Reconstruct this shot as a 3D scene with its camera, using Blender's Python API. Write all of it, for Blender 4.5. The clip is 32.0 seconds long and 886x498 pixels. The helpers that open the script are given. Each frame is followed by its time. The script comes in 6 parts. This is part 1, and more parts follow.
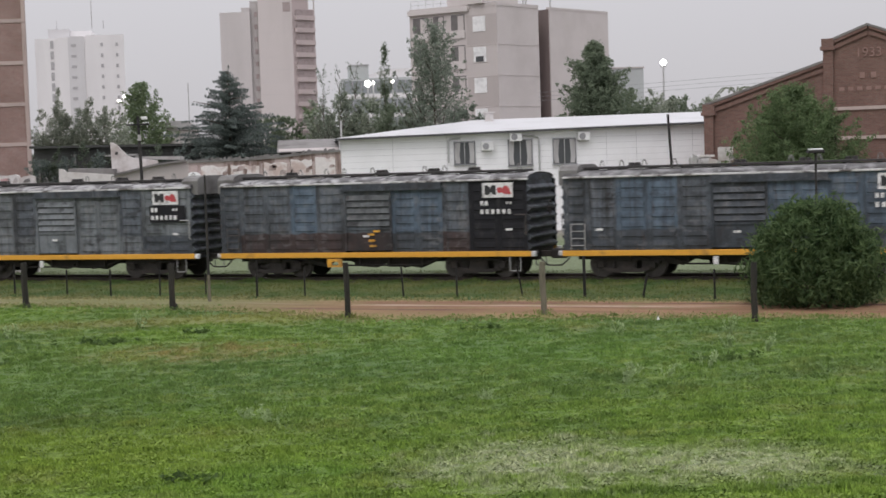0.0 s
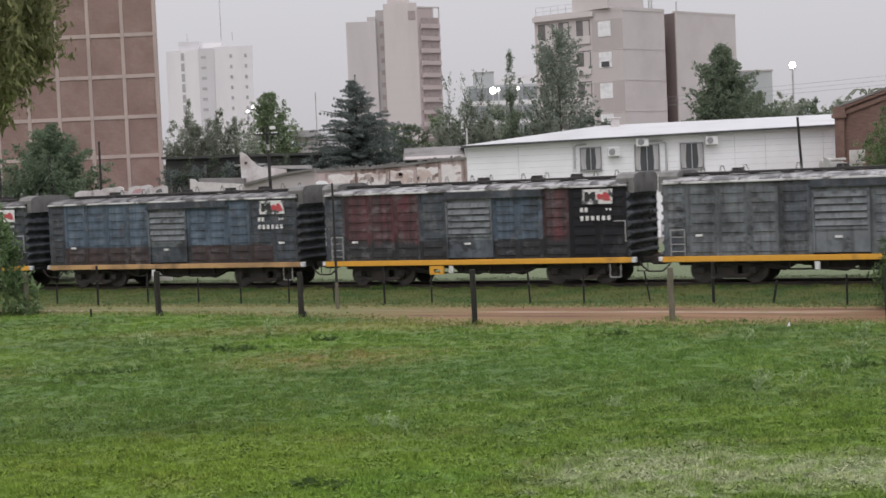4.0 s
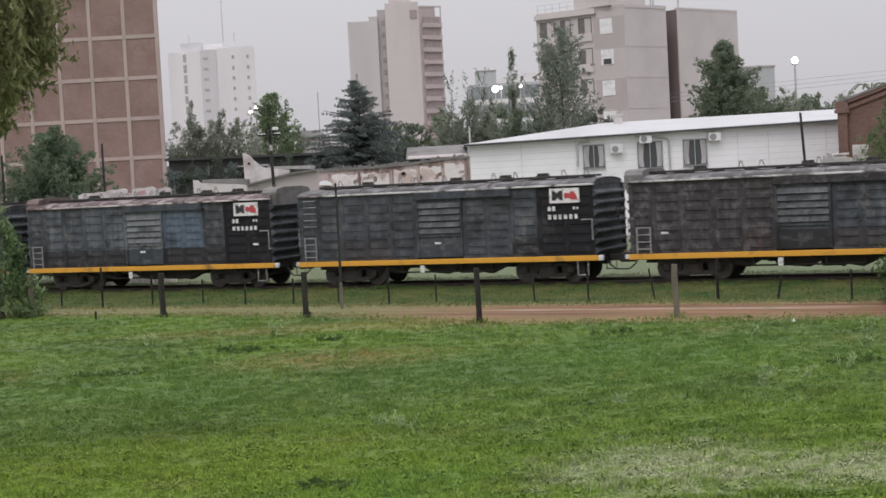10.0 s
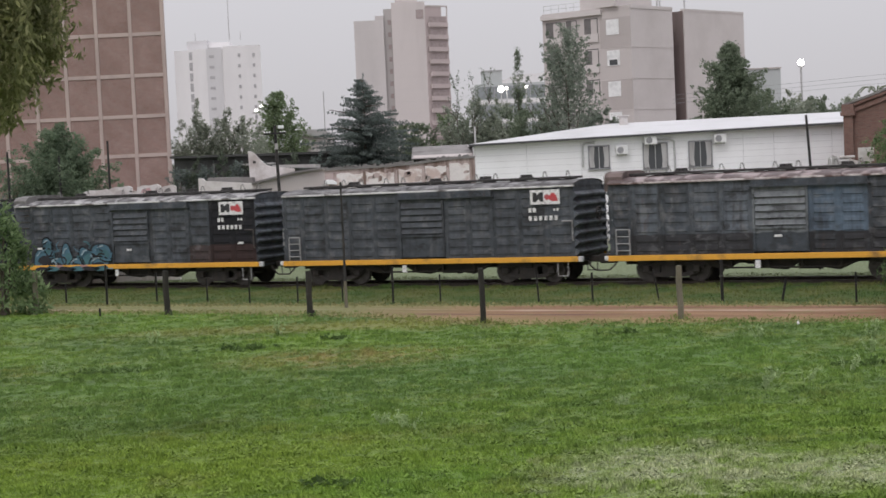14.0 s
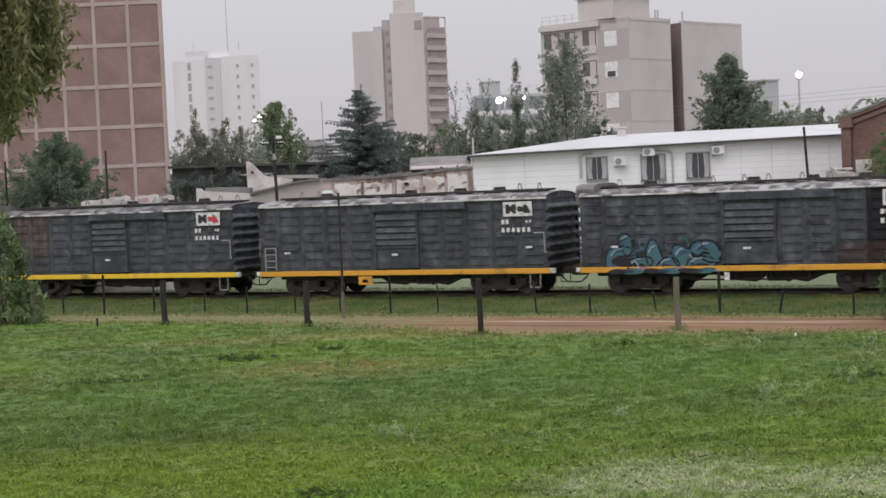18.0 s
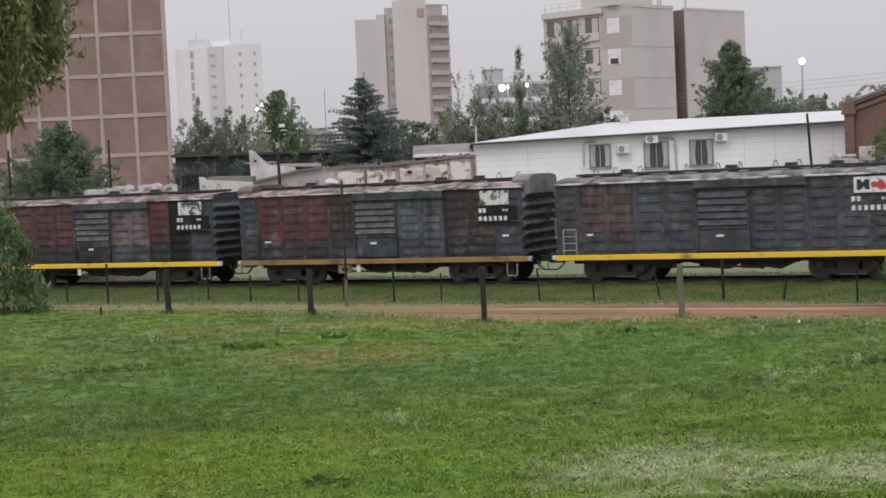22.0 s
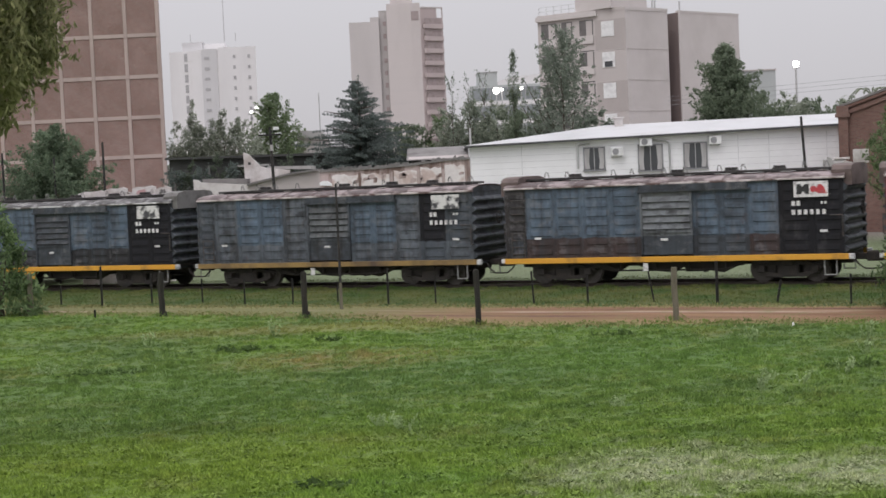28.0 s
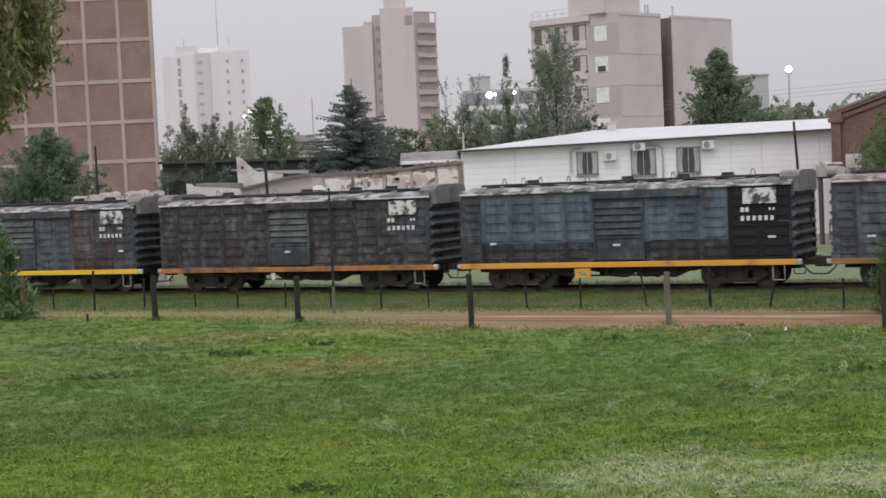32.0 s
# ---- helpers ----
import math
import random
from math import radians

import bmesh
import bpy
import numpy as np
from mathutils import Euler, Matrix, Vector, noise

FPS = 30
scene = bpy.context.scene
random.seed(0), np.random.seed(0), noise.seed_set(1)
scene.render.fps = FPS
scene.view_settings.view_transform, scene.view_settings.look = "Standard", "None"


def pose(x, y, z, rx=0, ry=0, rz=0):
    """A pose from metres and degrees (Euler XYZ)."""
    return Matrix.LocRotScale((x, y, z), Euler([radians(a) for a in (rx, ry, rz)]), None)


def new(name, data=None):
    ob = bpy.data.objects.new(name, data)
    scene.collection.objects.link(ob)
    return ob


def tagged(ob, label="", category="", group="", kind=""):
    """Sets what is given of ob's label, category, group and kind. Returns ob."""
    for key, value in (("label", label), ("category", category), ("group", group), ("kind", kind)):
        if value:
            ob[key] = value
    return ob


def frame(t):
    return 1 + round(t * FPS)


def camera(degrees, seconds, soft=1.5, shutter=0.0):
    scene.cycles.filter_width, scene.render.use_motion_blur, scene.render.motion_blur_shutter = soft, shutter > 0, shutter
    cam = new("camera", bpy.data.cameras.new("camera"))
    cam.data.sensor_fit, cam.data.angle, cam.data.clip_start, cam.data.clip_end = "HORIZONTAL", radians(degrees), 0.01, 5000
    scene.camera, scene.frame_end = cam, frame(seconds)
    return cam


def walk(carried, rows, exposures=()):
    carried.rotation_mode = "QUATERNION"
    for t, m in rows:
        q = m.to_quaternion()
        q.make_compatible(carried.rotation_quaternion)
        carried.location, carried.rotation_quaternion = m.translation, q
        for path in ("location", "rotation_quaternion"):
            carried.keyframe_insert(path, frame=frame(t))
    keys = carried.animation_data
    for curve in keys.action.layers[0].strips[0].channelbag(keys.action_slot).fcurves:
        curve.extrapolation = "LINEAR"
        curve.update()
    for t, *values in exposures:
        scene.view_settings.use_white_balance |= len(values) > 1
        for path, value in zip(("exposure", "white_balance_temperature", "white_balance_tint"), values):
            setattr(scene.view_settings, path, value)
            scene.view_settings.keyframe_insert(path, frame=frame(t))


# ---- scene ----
cam = camera(31.25, 32.0, soft=1.6, shutter=0.25)
EYE = (0.0, 0.0, 4.5)
TURNS = [  # seconds, then the camera's turn in degrees
    (0, 86.715, 1.853, -4.826), (0.5, 86.772, 2.003, -3.814), (1, 86.866, 2.200, -3.089),
    (1.5, 86.874, 2.345, -2.391), (2, 86.683, 2.448, -1.682), (2.5, 86.663, 2.525, -1.066),
    (3, 86.768, 2.500, -0.590), (3.5, 87.046, 2.461, -0.457), (4, 87.131, 2.469, -0.280),
    (4.5, 87.033, 2.617, -0.161), (6.5, 87.048, 2.664, -0.571), (7, 87.070, 2.695, -0.567),
    (7.5, 87.023, 2.752, -0.513), (8, 87.047, 2.752, -0.484), (8.5, 86.883, 2.869, -0.312),
    (9, 86.956, 2.915, -0.155), (9.5, 87.094, 3.158, -0.154), (10, 87.097, 3.031, -0.167),
    (10.5, 87.055, 2.860, -0.057), (11, 86.988, 2.753, 0.003), (11.5, 87.031, 2.508, -0.035),
    (12, 87.050, 2.587, -0.034), (12.5, 87.087, 2.554, -0.037), (13, 87.087, 2.535, -0.020),
    (13.5, 87.088, 2.652, -0.028), (14, 87.095, 2.612, 0.018), (14.5, 87.092, 2.506, 0.045),
    (16.5, 87.400, 2.608, -0.096), (17, 87.424, 2.573, -0.157), (17.5, 87.452, 2.562, -0.126),
    (18, 87.483, 2.439, -0.058), (18.5, 87.521, 2.483, -0.056), (19, 87.495, 2.426, -0.114),
    (19.5, 87.251, 2.388, -0.177), (20, 87.127, 2.435, -0.221), (20.5, 87.045, 2.564, -0.192),
    (21, 87.078, 2.610, -0.220), (21.5, 87.049, 2.588, -0.057), (22, 87.053, 2.622, 0.053),
    (22.5, 87.082, 2.503, 0.073), (23, 87.100, 2.478, 0.094), (23.5, 87.101, 2.492, 0.062),
    (24, 87.082, 2.723, 0.038), (24.5, 87.070, 2.617, 0.085), (25, 87.075, 2.650, 0.119),
    (25.5, 87.102, 2.654, 0.179), (27.5, 87.166, 2.647, -0.066), (28, 87.141, 2.597, -0.155),
    (28.5, 87.117, 2.518, -0.157), (29, 87.142, 2.563, -0.111), (29.5, 87.186, 2.470, -0.091),
    (30, 87.271, 2.594, -0.188), (30.5, 87.316, 2.723, -0.309), (31, 87.324, 2.726, -0.363),
    (31.5, 87.289, 2.521, -0.361), (32, 87.291, 2.525, -0.403),
]
walk(cam, [(t, pose(*EYE, a, b, c)) for t, a, b, c in TURNS])

# ---- light: dull overcast evening ----
SUN_DIR = Vector((0.35, 0.55, -1.0))
world = bpy.data.worlds.new("overcast_sky")
scene.world = world
world.use_nodes = True
wn, wl = world.node_tree.nodes, world.node_tree.links
wn.clear()
w_out, w_bg = wn.new("ShaderNodeOutputWorld"), wn.new("ShaderNodeBackground")
w_sky = wn.new("ShaderNodeTexSky")
w_sky.sky_type, w_sky.sun_disc = "NISHITA", False
w_sky.sun_elevation, w_sky.sun_rotation = radians(50), radians(212)
w_sky.dust_density, w_sky.air_density = 4.0, 1.0
w_co, w_sep, w_ramp, w_mix = (wn.new("ShaderNodeTexCoord"), wn.new("ShaderNodeSeparateXYZ"),
                              wn.new("ShaderNodeValToRGB"), wn.new("ShaderNodeMixRGB"))
wl.new(w_co.outputs["Generated"], w_sep.inputs[0])
wl.new(w_sep.outputs["Z"], w_ramp.inputs[0])
# an overcast sky is about three times as bright overhead as at the horizon
w_ramp.color_ramp.elements[0].color = (5.66, 5.5, 5.78, 1)
w_ramp.color_ramp.elements[1].color = (15.1, 14.9, 15.9, 1)
w_mix.inputs[0].default_value = 0.93
wl.new(w_sky.outputs[0], w_mix.inputs[1])
wl.new(w_ramp.outputs[0], w_mix.inputs[2])
wl.new(w_mix.outputs[0], w_bg.inputs[0])
w_bg.inputs[1].default_value = 0.1
wl.new(w_bg.outputs[0], w_out.inputs[0])
sun = new("sun", bpy.data.lights.new("sun", "SUN"))
sun.data.energy, sun.data.angle, sun.data.color = 0.9, radians(25), (1.0, 0.97, 0.95)
sun.matrix_world = Matrix.Translation((0, 0, 60)) @ SUN_DIR.to_track_quat("-Z", "Y").to_matrix().to_4x4()
scene.view_settings.exposure = 0.0

# ---- node helpers ----
def mat(name):
    m = bpy.data.materials.new(name)
    m.use_nodes = True
    return m, m.node_tree, m.node_tree.nodes["Principled BSDF"]


def put(tree, socket, value):
    if isinstance(value, bpy.types.NodeSocket):
        tree.links.new(value, socket)
    elif value is not None:
        socket.default_value = (*value, 1) if isinstance(value, tuple) and len(value) == 3 and socket.type == "RGBA" else value


def coords(tree, kind="Object", scale=(1, 1, 1), shift=True):
    """Coordinates in the thing's own metres, moved by a random amount from thing to thing."""
    co, mp = tree.nodes.new("ShaderNodeTexCoord"), tree.nodes.new("ShaderNodeMapping")
    tree.links.new(co.outputs[kind], mp.inputs[0])
    mp.inputs["Scale"].default_value = scale
    if shift:
        info, mul = tree.nodes.new("ShaderNodeObjectInfo"), tree.nodes.new("ShaderNodeMath")
        mul.operation = "MULTIPLY"
        mul.inputs[1].default_value = 57.0
        tree.links.new(info.outputs["Random"], mul.inputs[0])
        tree.links.new(mul.outputs[0], mp.inputs["Location"])
    return mp.outputs[0]


def grain(tree, vec, scale, detail=4.0, rough=0.6):
    n = tree.nodes.new("ShaderNodeTexNoise")
    put(tree, n.inputs["Vector"], vec)
    n.inputs["Scale"].default_value, n.inputs["Detail"].default_value, n.inputs["Roughness"].default_value = scale, detail, rough
    return n.outputs["Fac"]


def step(tree, value, low, high):
    n = tree.nodes.new("ShaderNodeMapRange")
    put(tree, n.inputs[0], value)
    n.inputs[1].default_value, n.inputs[2].default_value = low, high
    return n.outputs[0]


def calc(tree, op, a, b=0.0):
    n = tree.nodes.new("ShaderNodeMath")
    n.operation = op
    put(tree, n.inputs[0], a)
    put(tree, n.inputs[1], b)
    return n.outputs[0]


def mix(tree, fac, a, b, mode="MIX"):
    n = tree.nodes.new("ShaderNodeMixRGB")
    n.blend_type = mode
    put(tree, n.inputs[0], fac)
    put(tree, n.inputs[1], a)
    put(tree, n.inputs[2], b)
    return n.outputs[0]


def bump(tree, bsdf, height, strength=0.3, distance=0.02):
    n = tree.nodes.new("ShaderNodeBump")
    n.inputs["Strength"].default_value, n.inputs["Distance"].default_value = strength, distance
    put(tree, n.inputs["Height"], height)
    tree.links.new(n.outputs[0], bsdf.inputs["Normal"])


def axis(tree, vec, i):
    n = tree.nodes.new("ShaderNodeSeparateXYZ")
    put(tree, n.inputs[0], vec)
    return n.outputs[i]


def worn(name, colour, stain, scale=1.5, amount=(0.45, 0.75), rough=0.75, metal=0.0, fine=25.0, relief=0.2, streak=False):
    """A plain surface with stains at a large scale, grain at a small one and a fine relief."""
    m, t, b = mat(name)
    v = coords(t)
    big = grain(t, coords(t, scale=(1, 1, 0.2)) if streak else v, scale, 5)
    small = grain(t, v, fine, 3)
    c = mix(t, step(t, big, *amount), colour, stain)
    c = mix(t, 0.35, c, mix(t, small, (0.25, 0.25, 0.25), (1, 1, 1)), "MULTIPLY")
    put(t, b.inputs["Base Color"], mix(t, 1.0, c, (1.3, 1.3, 1.3), "MULTIPLY"))
    b.inputs["Roughness"].default_value, b.inputs["Metallic"].default_value = rough, metal
    bump(t, b, small, relief)
    return m


def plain(name, colour, rough=0.6, metal=0.0):
    return worn(name, colour, tuple(c * 0.7 for c in colour), rough=rough, metal=metal, relief=0.08)


PAINT = {"g": (0.085, 0.098, 0.114), "G": (0.05, 0.059, 0.070), "l": (0.15, 0.163, 0.172), "b": (0.084, 0.118, 0.158), "S": (0.050, 0.057, 0.066),
         "r": (0.100, 0.026, 0.031), "k": (0.019, 0.019, 0.022), "n": (0.045, 0.028, 0.026), "w": (0.047, 0.044, 0.046),
         "R": (0.10, 0.066, 0.06), "y": (0.62, 0.31, 0.035), "Y": (0.72, 0.47, 0.03), "t": (0.45, 0.27, 0.12), "o": (0.42, 0.17, 0.045),
         "d": (0.28, 0.18, 0.06), "W": (0.62, 0.62, 0.62), "q": (0.08, 0.088, 0.094), "m": (0.092, 0.100, 0.104), "p": (0.118, 0.130, 0.138), "v": (0.125, 0.088, 0.094)}
PAINTS = {}


def paint(code):
    """Weathered wagon paint: the first letter above, the second on the lower band, with streaks of dirt and rust."""
    if code in PAINTS:
        return PAINTS[code]
    m, t, b = mat("wagon_paint_" + str(len(PAINTS)))
    obj = coords(t, shift=False)
    v = coords(t)
    z = axis(t, obj, 2)
    ragged = code[0] in "rRwn"
    wave = grain(t, coords(t, scale=(1, 1, 0.25)), 2.6, 5, 0.65) if ragged else grain(t, v, 2.2, 4)
    edge = calc(t, "ADD", z, calc(t, "MULTIPLY", calc(t, "SUBTRACT", wave, 0.5), 1.3 if ragged else 0.22))
    c = mix(t, step(t, edge, 1.74 if ragged else 1.82, 1.94 if ragged else 1.86), PAINT[code[-1]], PAINT[code[0]]) if code[0] != code[-1] else PAINT[code[0]]
    fade = grain(t, coords(t, scale=(1, 1, 0.5)), 0.9, 6)
    c = mix(t, step(t, fade, 0.45, 0.8), c, mix(t, 1.0, mix(t, 1.0, c, (1.5, 1.5, 1.5), "MULTIPLY"), (0.015, 0.015, 0.015), "ADD")) if code[0] != "k" else c
    clean = 0.35 if code[0] in "Wk" else 0.55 if code[0] == "S" else 0.6 if code[0] == "l" else 1.0
    upper = step(t, edge, 1.80, 1.88) if code[0] != code[-1] else 1.0
    streaks = grain(t, coords(t, scale=(1.7, 1.7, 0.22)), 1.3, 6, 0.7)
    c = mix(t, calc(t, "MULTIPLY", step(t, streaks, 0.46, 0.64), (0.65 if code[0] in "wrRqn" else 0.45) * clean), c, (0.016, 0.015, 0.015))
    pale = grain(t, coords(t, scale=(1.6, 1.6, 0.8)), 1.0, 5, 0.7)
    c = mix(t, calc(t, "MULTIPLY", step(t, pale, 0.55, 0.66), calc(t, "MULTIPLY", upper, (0.2 if code[0] in "rb" else 0.45) * clean)), c, (0.20, 0.195, 0.19))
    soot = grain(t, v, 1.1, 5, 0.68)
    c = mix(t, calc(t, "MULTIPLY", step(t, soot, 0.52, 0.64), (0.9 if code[0] == "w" else 0.45) * clean), c, (0.02, 0.018, 0.018))
    rust = grain(t, coords(t, scale=(3, 3, 0.8)), 1.7, 7, 0.72)
    c = mix(t, calc(t, "MULTIPLY", step(t, rust, 0.59, 0.72), 0.75 * clean), c, (0.075, 0.045, 0.037))
    drip_colour = {"r": (0.045, 0.044, 0.045), "R": (0.05, 0.05, 0.052), "w": (0.032, 0.026, 0.026), "q": (0.095, 0.042, 0.038), "g": (0.028, 0.027, 0.028),
                   "b": (0.055, 0.066, 0.078)}.get(code[0])
    if drip_colour:
        # stains and bare metal run down in tall ragged drips
        drips = grain(t, coords(t, scale=(2.2, 2.2, 0.12)), 1.6, 6, 0.7)
        c = mix(t, calc(t, "MULTIPLY", step(t, drips, *((0.52, 0.62) if code[0] in "gb" else (0.46, 0.58))), 0.5 if code[0] in "br" else 0.8), c, drip_colour)
    if code[0] == "w":
        flakes = grain(t, coords(t, scale=(1.3, 1.3, 1.0)), 2.4, 7, 0.8)
        c = mix(t, calc(t, "MULTIPLY", step(t, flakes, 0.53, 0.62), 0.6), c, (0.16, 0.155, 0.16))
    # scuffs and flaking, thick in some places and absent in others
    where = step(t, grain(t, coords(t, scale=(1, 1, 0.7)), 0.8, 3), 0.40, 0.62)
    scuff = grain(t, coords(t, scale=(0.8, 0.8, 1.3)), 2.3, 5, 0.65)
    c = mix(t, calc(t, "MULTIPLY", calc(t, "MULTIPLY", step(t, scuff, 0.50, 0.58), where), 0.5 if code[0] in "br" else 0.75), c, (0.017, 0.016, 0.017))
    if code[0] != "k":
        c = mix(t, calc(t, "MULTIPLY", calc(t, "MULTIPLY", step(t, scuff, 0.47, 0.40), calc(t, "SUBTRACT", 1.0, where)), 0.30), c, (0.21, 0.205, 0.205))
    # thin runs of dirt from the eaves and the swages
    runs = grain(t, coords(t, scale=(4.0, 4.0, 0.16)), 1.7, 5, 0.65)
    c = mix(t, calc(t, "MULTIPLY", step(t, runs, 0.53, 0.60), 0.5 if code[0] in "wrRqn" else 0.3), c, (0.021, 0.019, 0.019))
    small = grain(t, v, 30, 3)
    c = mix(t, 0.25, c, mix(t, small, (0.3, 0.3, 0.3), (1.3, 1.3, 1.3)), "MULTIPLY")
    c = mix(t, 1.0, c, (1.09, 1.09, 1.11), "MULTIPLY")
    put(t, b.inputs["Base Color"], c)
    put(t, b.inputs["Roughness"], step(t, fade, -0.6, 1.1))
    b.inputs["Specular IOR Level"].default_value = 0.15 if code[0] == "k" else 0.4
    bump(t, b, fade, 0.25, 0.03)
    PAINTS[code] = m
    return m


def sill_paint(code):
    """Yellow sill paint, scuffed and dirty in places."""
    key = "sill" + code
    if key not in PAINTS:
        dirty = code in "dto"
        PAINTS[key] = worn("sill_paint_" + code, PAINT[code], (0.09, 0.06, 0.04), 1.1, (0.40, 0.72) if dirty else (0.58, 0.80), rough=0.6, fine=14, relief=0.1)
    return PAINTS[key]


# ---- mesh helpers ----
class Geo:
    """Vertices and faces of one mesh."""

    def __init__(self):
        self.v, self.f = [], []

    def add(self, verts, faces):
        n = len(self.v)
        self.v += [tuple(p) for p in verts]
        self.f += [tuple(i + n for i in f) for f in faces]
        return self

    def box(self, x0, x1, y0, y1, z0, z1, c=0.0):
        """A box, with its edges cut by c."""
        if c <= 0:
            p = [(x, y, z) for x in (x0, x1) for y in (y0, y1) for z in (z0, z1)]
            return self.add(p, [(0, 1, 3, 2), (4, 6, 7, 5), (0, 4, 5, 1), (2, 3, 7, 6), (0, 2, 6, 4), (1, 5, 7, 3)])
        bm = bmesh.new()
        bmesh.ops.create_cube(bm, size=1)
        for q in bm.verts:
            q.co = ((x0 + x1) / 2 + q.co.x * (x1 - x0), (y0 + y1) / 2 + q.co.y * (y1 - y0), (z0 + z1) / 2 + q.co.z * (z1 - z0))
        bmesh.ops.bevel(bm, geom=list(bm.edges), offset=c, segments=1, affect="EDGES")
        bm.verts.index_update()
        self.add([q.co for q in bm.verts], [[q.index for q in f.verts] for f in bm.faces])
        bm.free()
        return self

    def tube(self, a, b, r0, r1=None, seg=8):
        """A tapered round bar from a to b."""
        a, b = Vector(a), Vector(b)
        r1 = r0 if r1 is None else r1
        q = (b - a).to_track_quat("Z", "Y")
        ring = [q @ Vector((math.cos(i * math.tau / seg), math.sin(i * math.tau / seg), 0)) for i in range(seg)]
        p = [a + r * r0 for r in ring] + [b + r * r1 for r in ring]
        return self.add(p, [(i, (i + 1) % seg, seg + (i + 1) % seg, seg + i) for i in range(seg)]
                        + [tuple(range(seg))[::-1], tuple(range(seg, 2 * seg))])

    def path(self, points, r, seg=6):
        for a, b in zip(points, points[1:]):
            self.tube(a, b, r, r, seg)
        return self

    def prism(self, outline, a, b, way="y"):
        """An outline of (u, v) swept from a to b: along y it is (x, z), along x it is (y, z), along z it is (x, y)."""
        n = len(outline)
        place = {"y": lambda p, s: (p[0], s, p[1]), "x": lambda p, s: (s, p[0], p[1]), "z": lambda p, s: (p[0], p[1], s)}[way]
        return self.add([place(p, a) for p in outline] + [place(p, b) for p in outline],
                        [(i, (i + 1) % n, n + (i + 1) % n, n + i) for i in range(n)] + [tuple(range(n))[::-1], tuple(range(n, 2 * n))])

    def ball(self, c, r, seg=10, rings=6):
        p = [(c[0], c[1], c[2] - r)]
        for j in range(1, rings):
            h = -math.cos(j * math.pi / rings)
            w = math.sin(j * math.pi / rings)
            p += [(c[0] + r * w * math.cos(i * math.tau / seg), c[1] + r * w * math.sin(i * math.tau / seg), c[2] + r * h) for i in range(seg)]
        p.append((c[0], c[1], c[2] + r))
        f = [(0, 1 + (i + 1) % seg, 1 + i) for i in range(seg)]
        for j in range(rings - 2):
            f += [(1 + j * seg + i, 1 + j * seg + (i + 1) % seg, 1 + (j + 1) * seg + (i + 1) % seg, 1 + (j + 1) * seg + i) for i in range(seg)]
        e = len(p) - 1
        f += [(e, 1 + (rings - 2) * seg + i, 1 + (rings - 2) * seg + (i + 1) % seg) for i in range(seg)]
        return self.add(p, f)

    def mesh(self, name, smooth=False, weld=False):
        me = bpy.data.meshes.new(name)
        me.from_pydata(self.v, [], self.f)
        bm = bmesh.new()
        bm.from_mesh(me)
        if weld:
            bmesh.ops.remove_doubles(bm, verts=bm.verts, dist=0.0005)
        bmesh.ops.recalc_face_normals(bm, faces=bm.faces)
        bm.to_mesh(me)
        bm.free()
        if smooth:
            me.polygons.foreach_set("use_smooth", [True] * len(me.polygons))
        return me


def part(name, geo, material, parent=None, label="", at=None):
    """One mesh object, under a thing or a part. A mesh that is shared takes its material on the object."""
    me = geo.mesh(name) if isinstance(geo, Geo) else geo
    ob = new(name, me)
    if not me.materials:
        me.materials.append(material)
    elif me.materials[0] != material:
        ob.material_slots[0].link = "OBJECT"
        ob.material_slots[0].material = material
    ob.parent = parent
    if at is not None:
        ob.matrix_basis = at
    if label:
        ob["label"] = label
    return ob


def thing(name, label, category, m=None, group="", kind=""):
    ob = new(name)
    if m is not None:
        ob.matrix_basis = m
    return tagged(ob, label, category, group, kind)


def quads(name, centres, along, across):
    """A mesh of many separate leaves: their middles and two half axes, as arrays."""
    n = len(centres)
    v = np.empty((n, 4, 3), np.float32)
    v[:, 0], v[:, 1], v[:, 2], v[:, 3] = centres - along, centres + across, centres + along, centres - across
    me = bpy.data.meshes.new(name)
    me.vertices.add(4 * n)
    me.vertices.foreach_set("co", v.ravel())
    me.loops.add(4 * n)
    me.loops.foreach_set("vertex_index", np.arange(4 * n, dtype=np.int32))
    me.polygons.add(n)
    me.polygons.foreach_set("loop_start", np.arange(0, 4 * n, 4, dtype=np.int32))
    me.update(calc_edges=True)
    return me


# ---- the track's own axes: x along the rails, y away from the lawn ----
TRACK_TURN = -26.77
TRACK = pose(0, 0, 0, 0, 0, TRACK_TURN)
RAIL_Y, RAIL_Z = 54.45, 0.15


def on_track(s, n, z=0.0):
    return TRACK @ Vector((s, n, z))

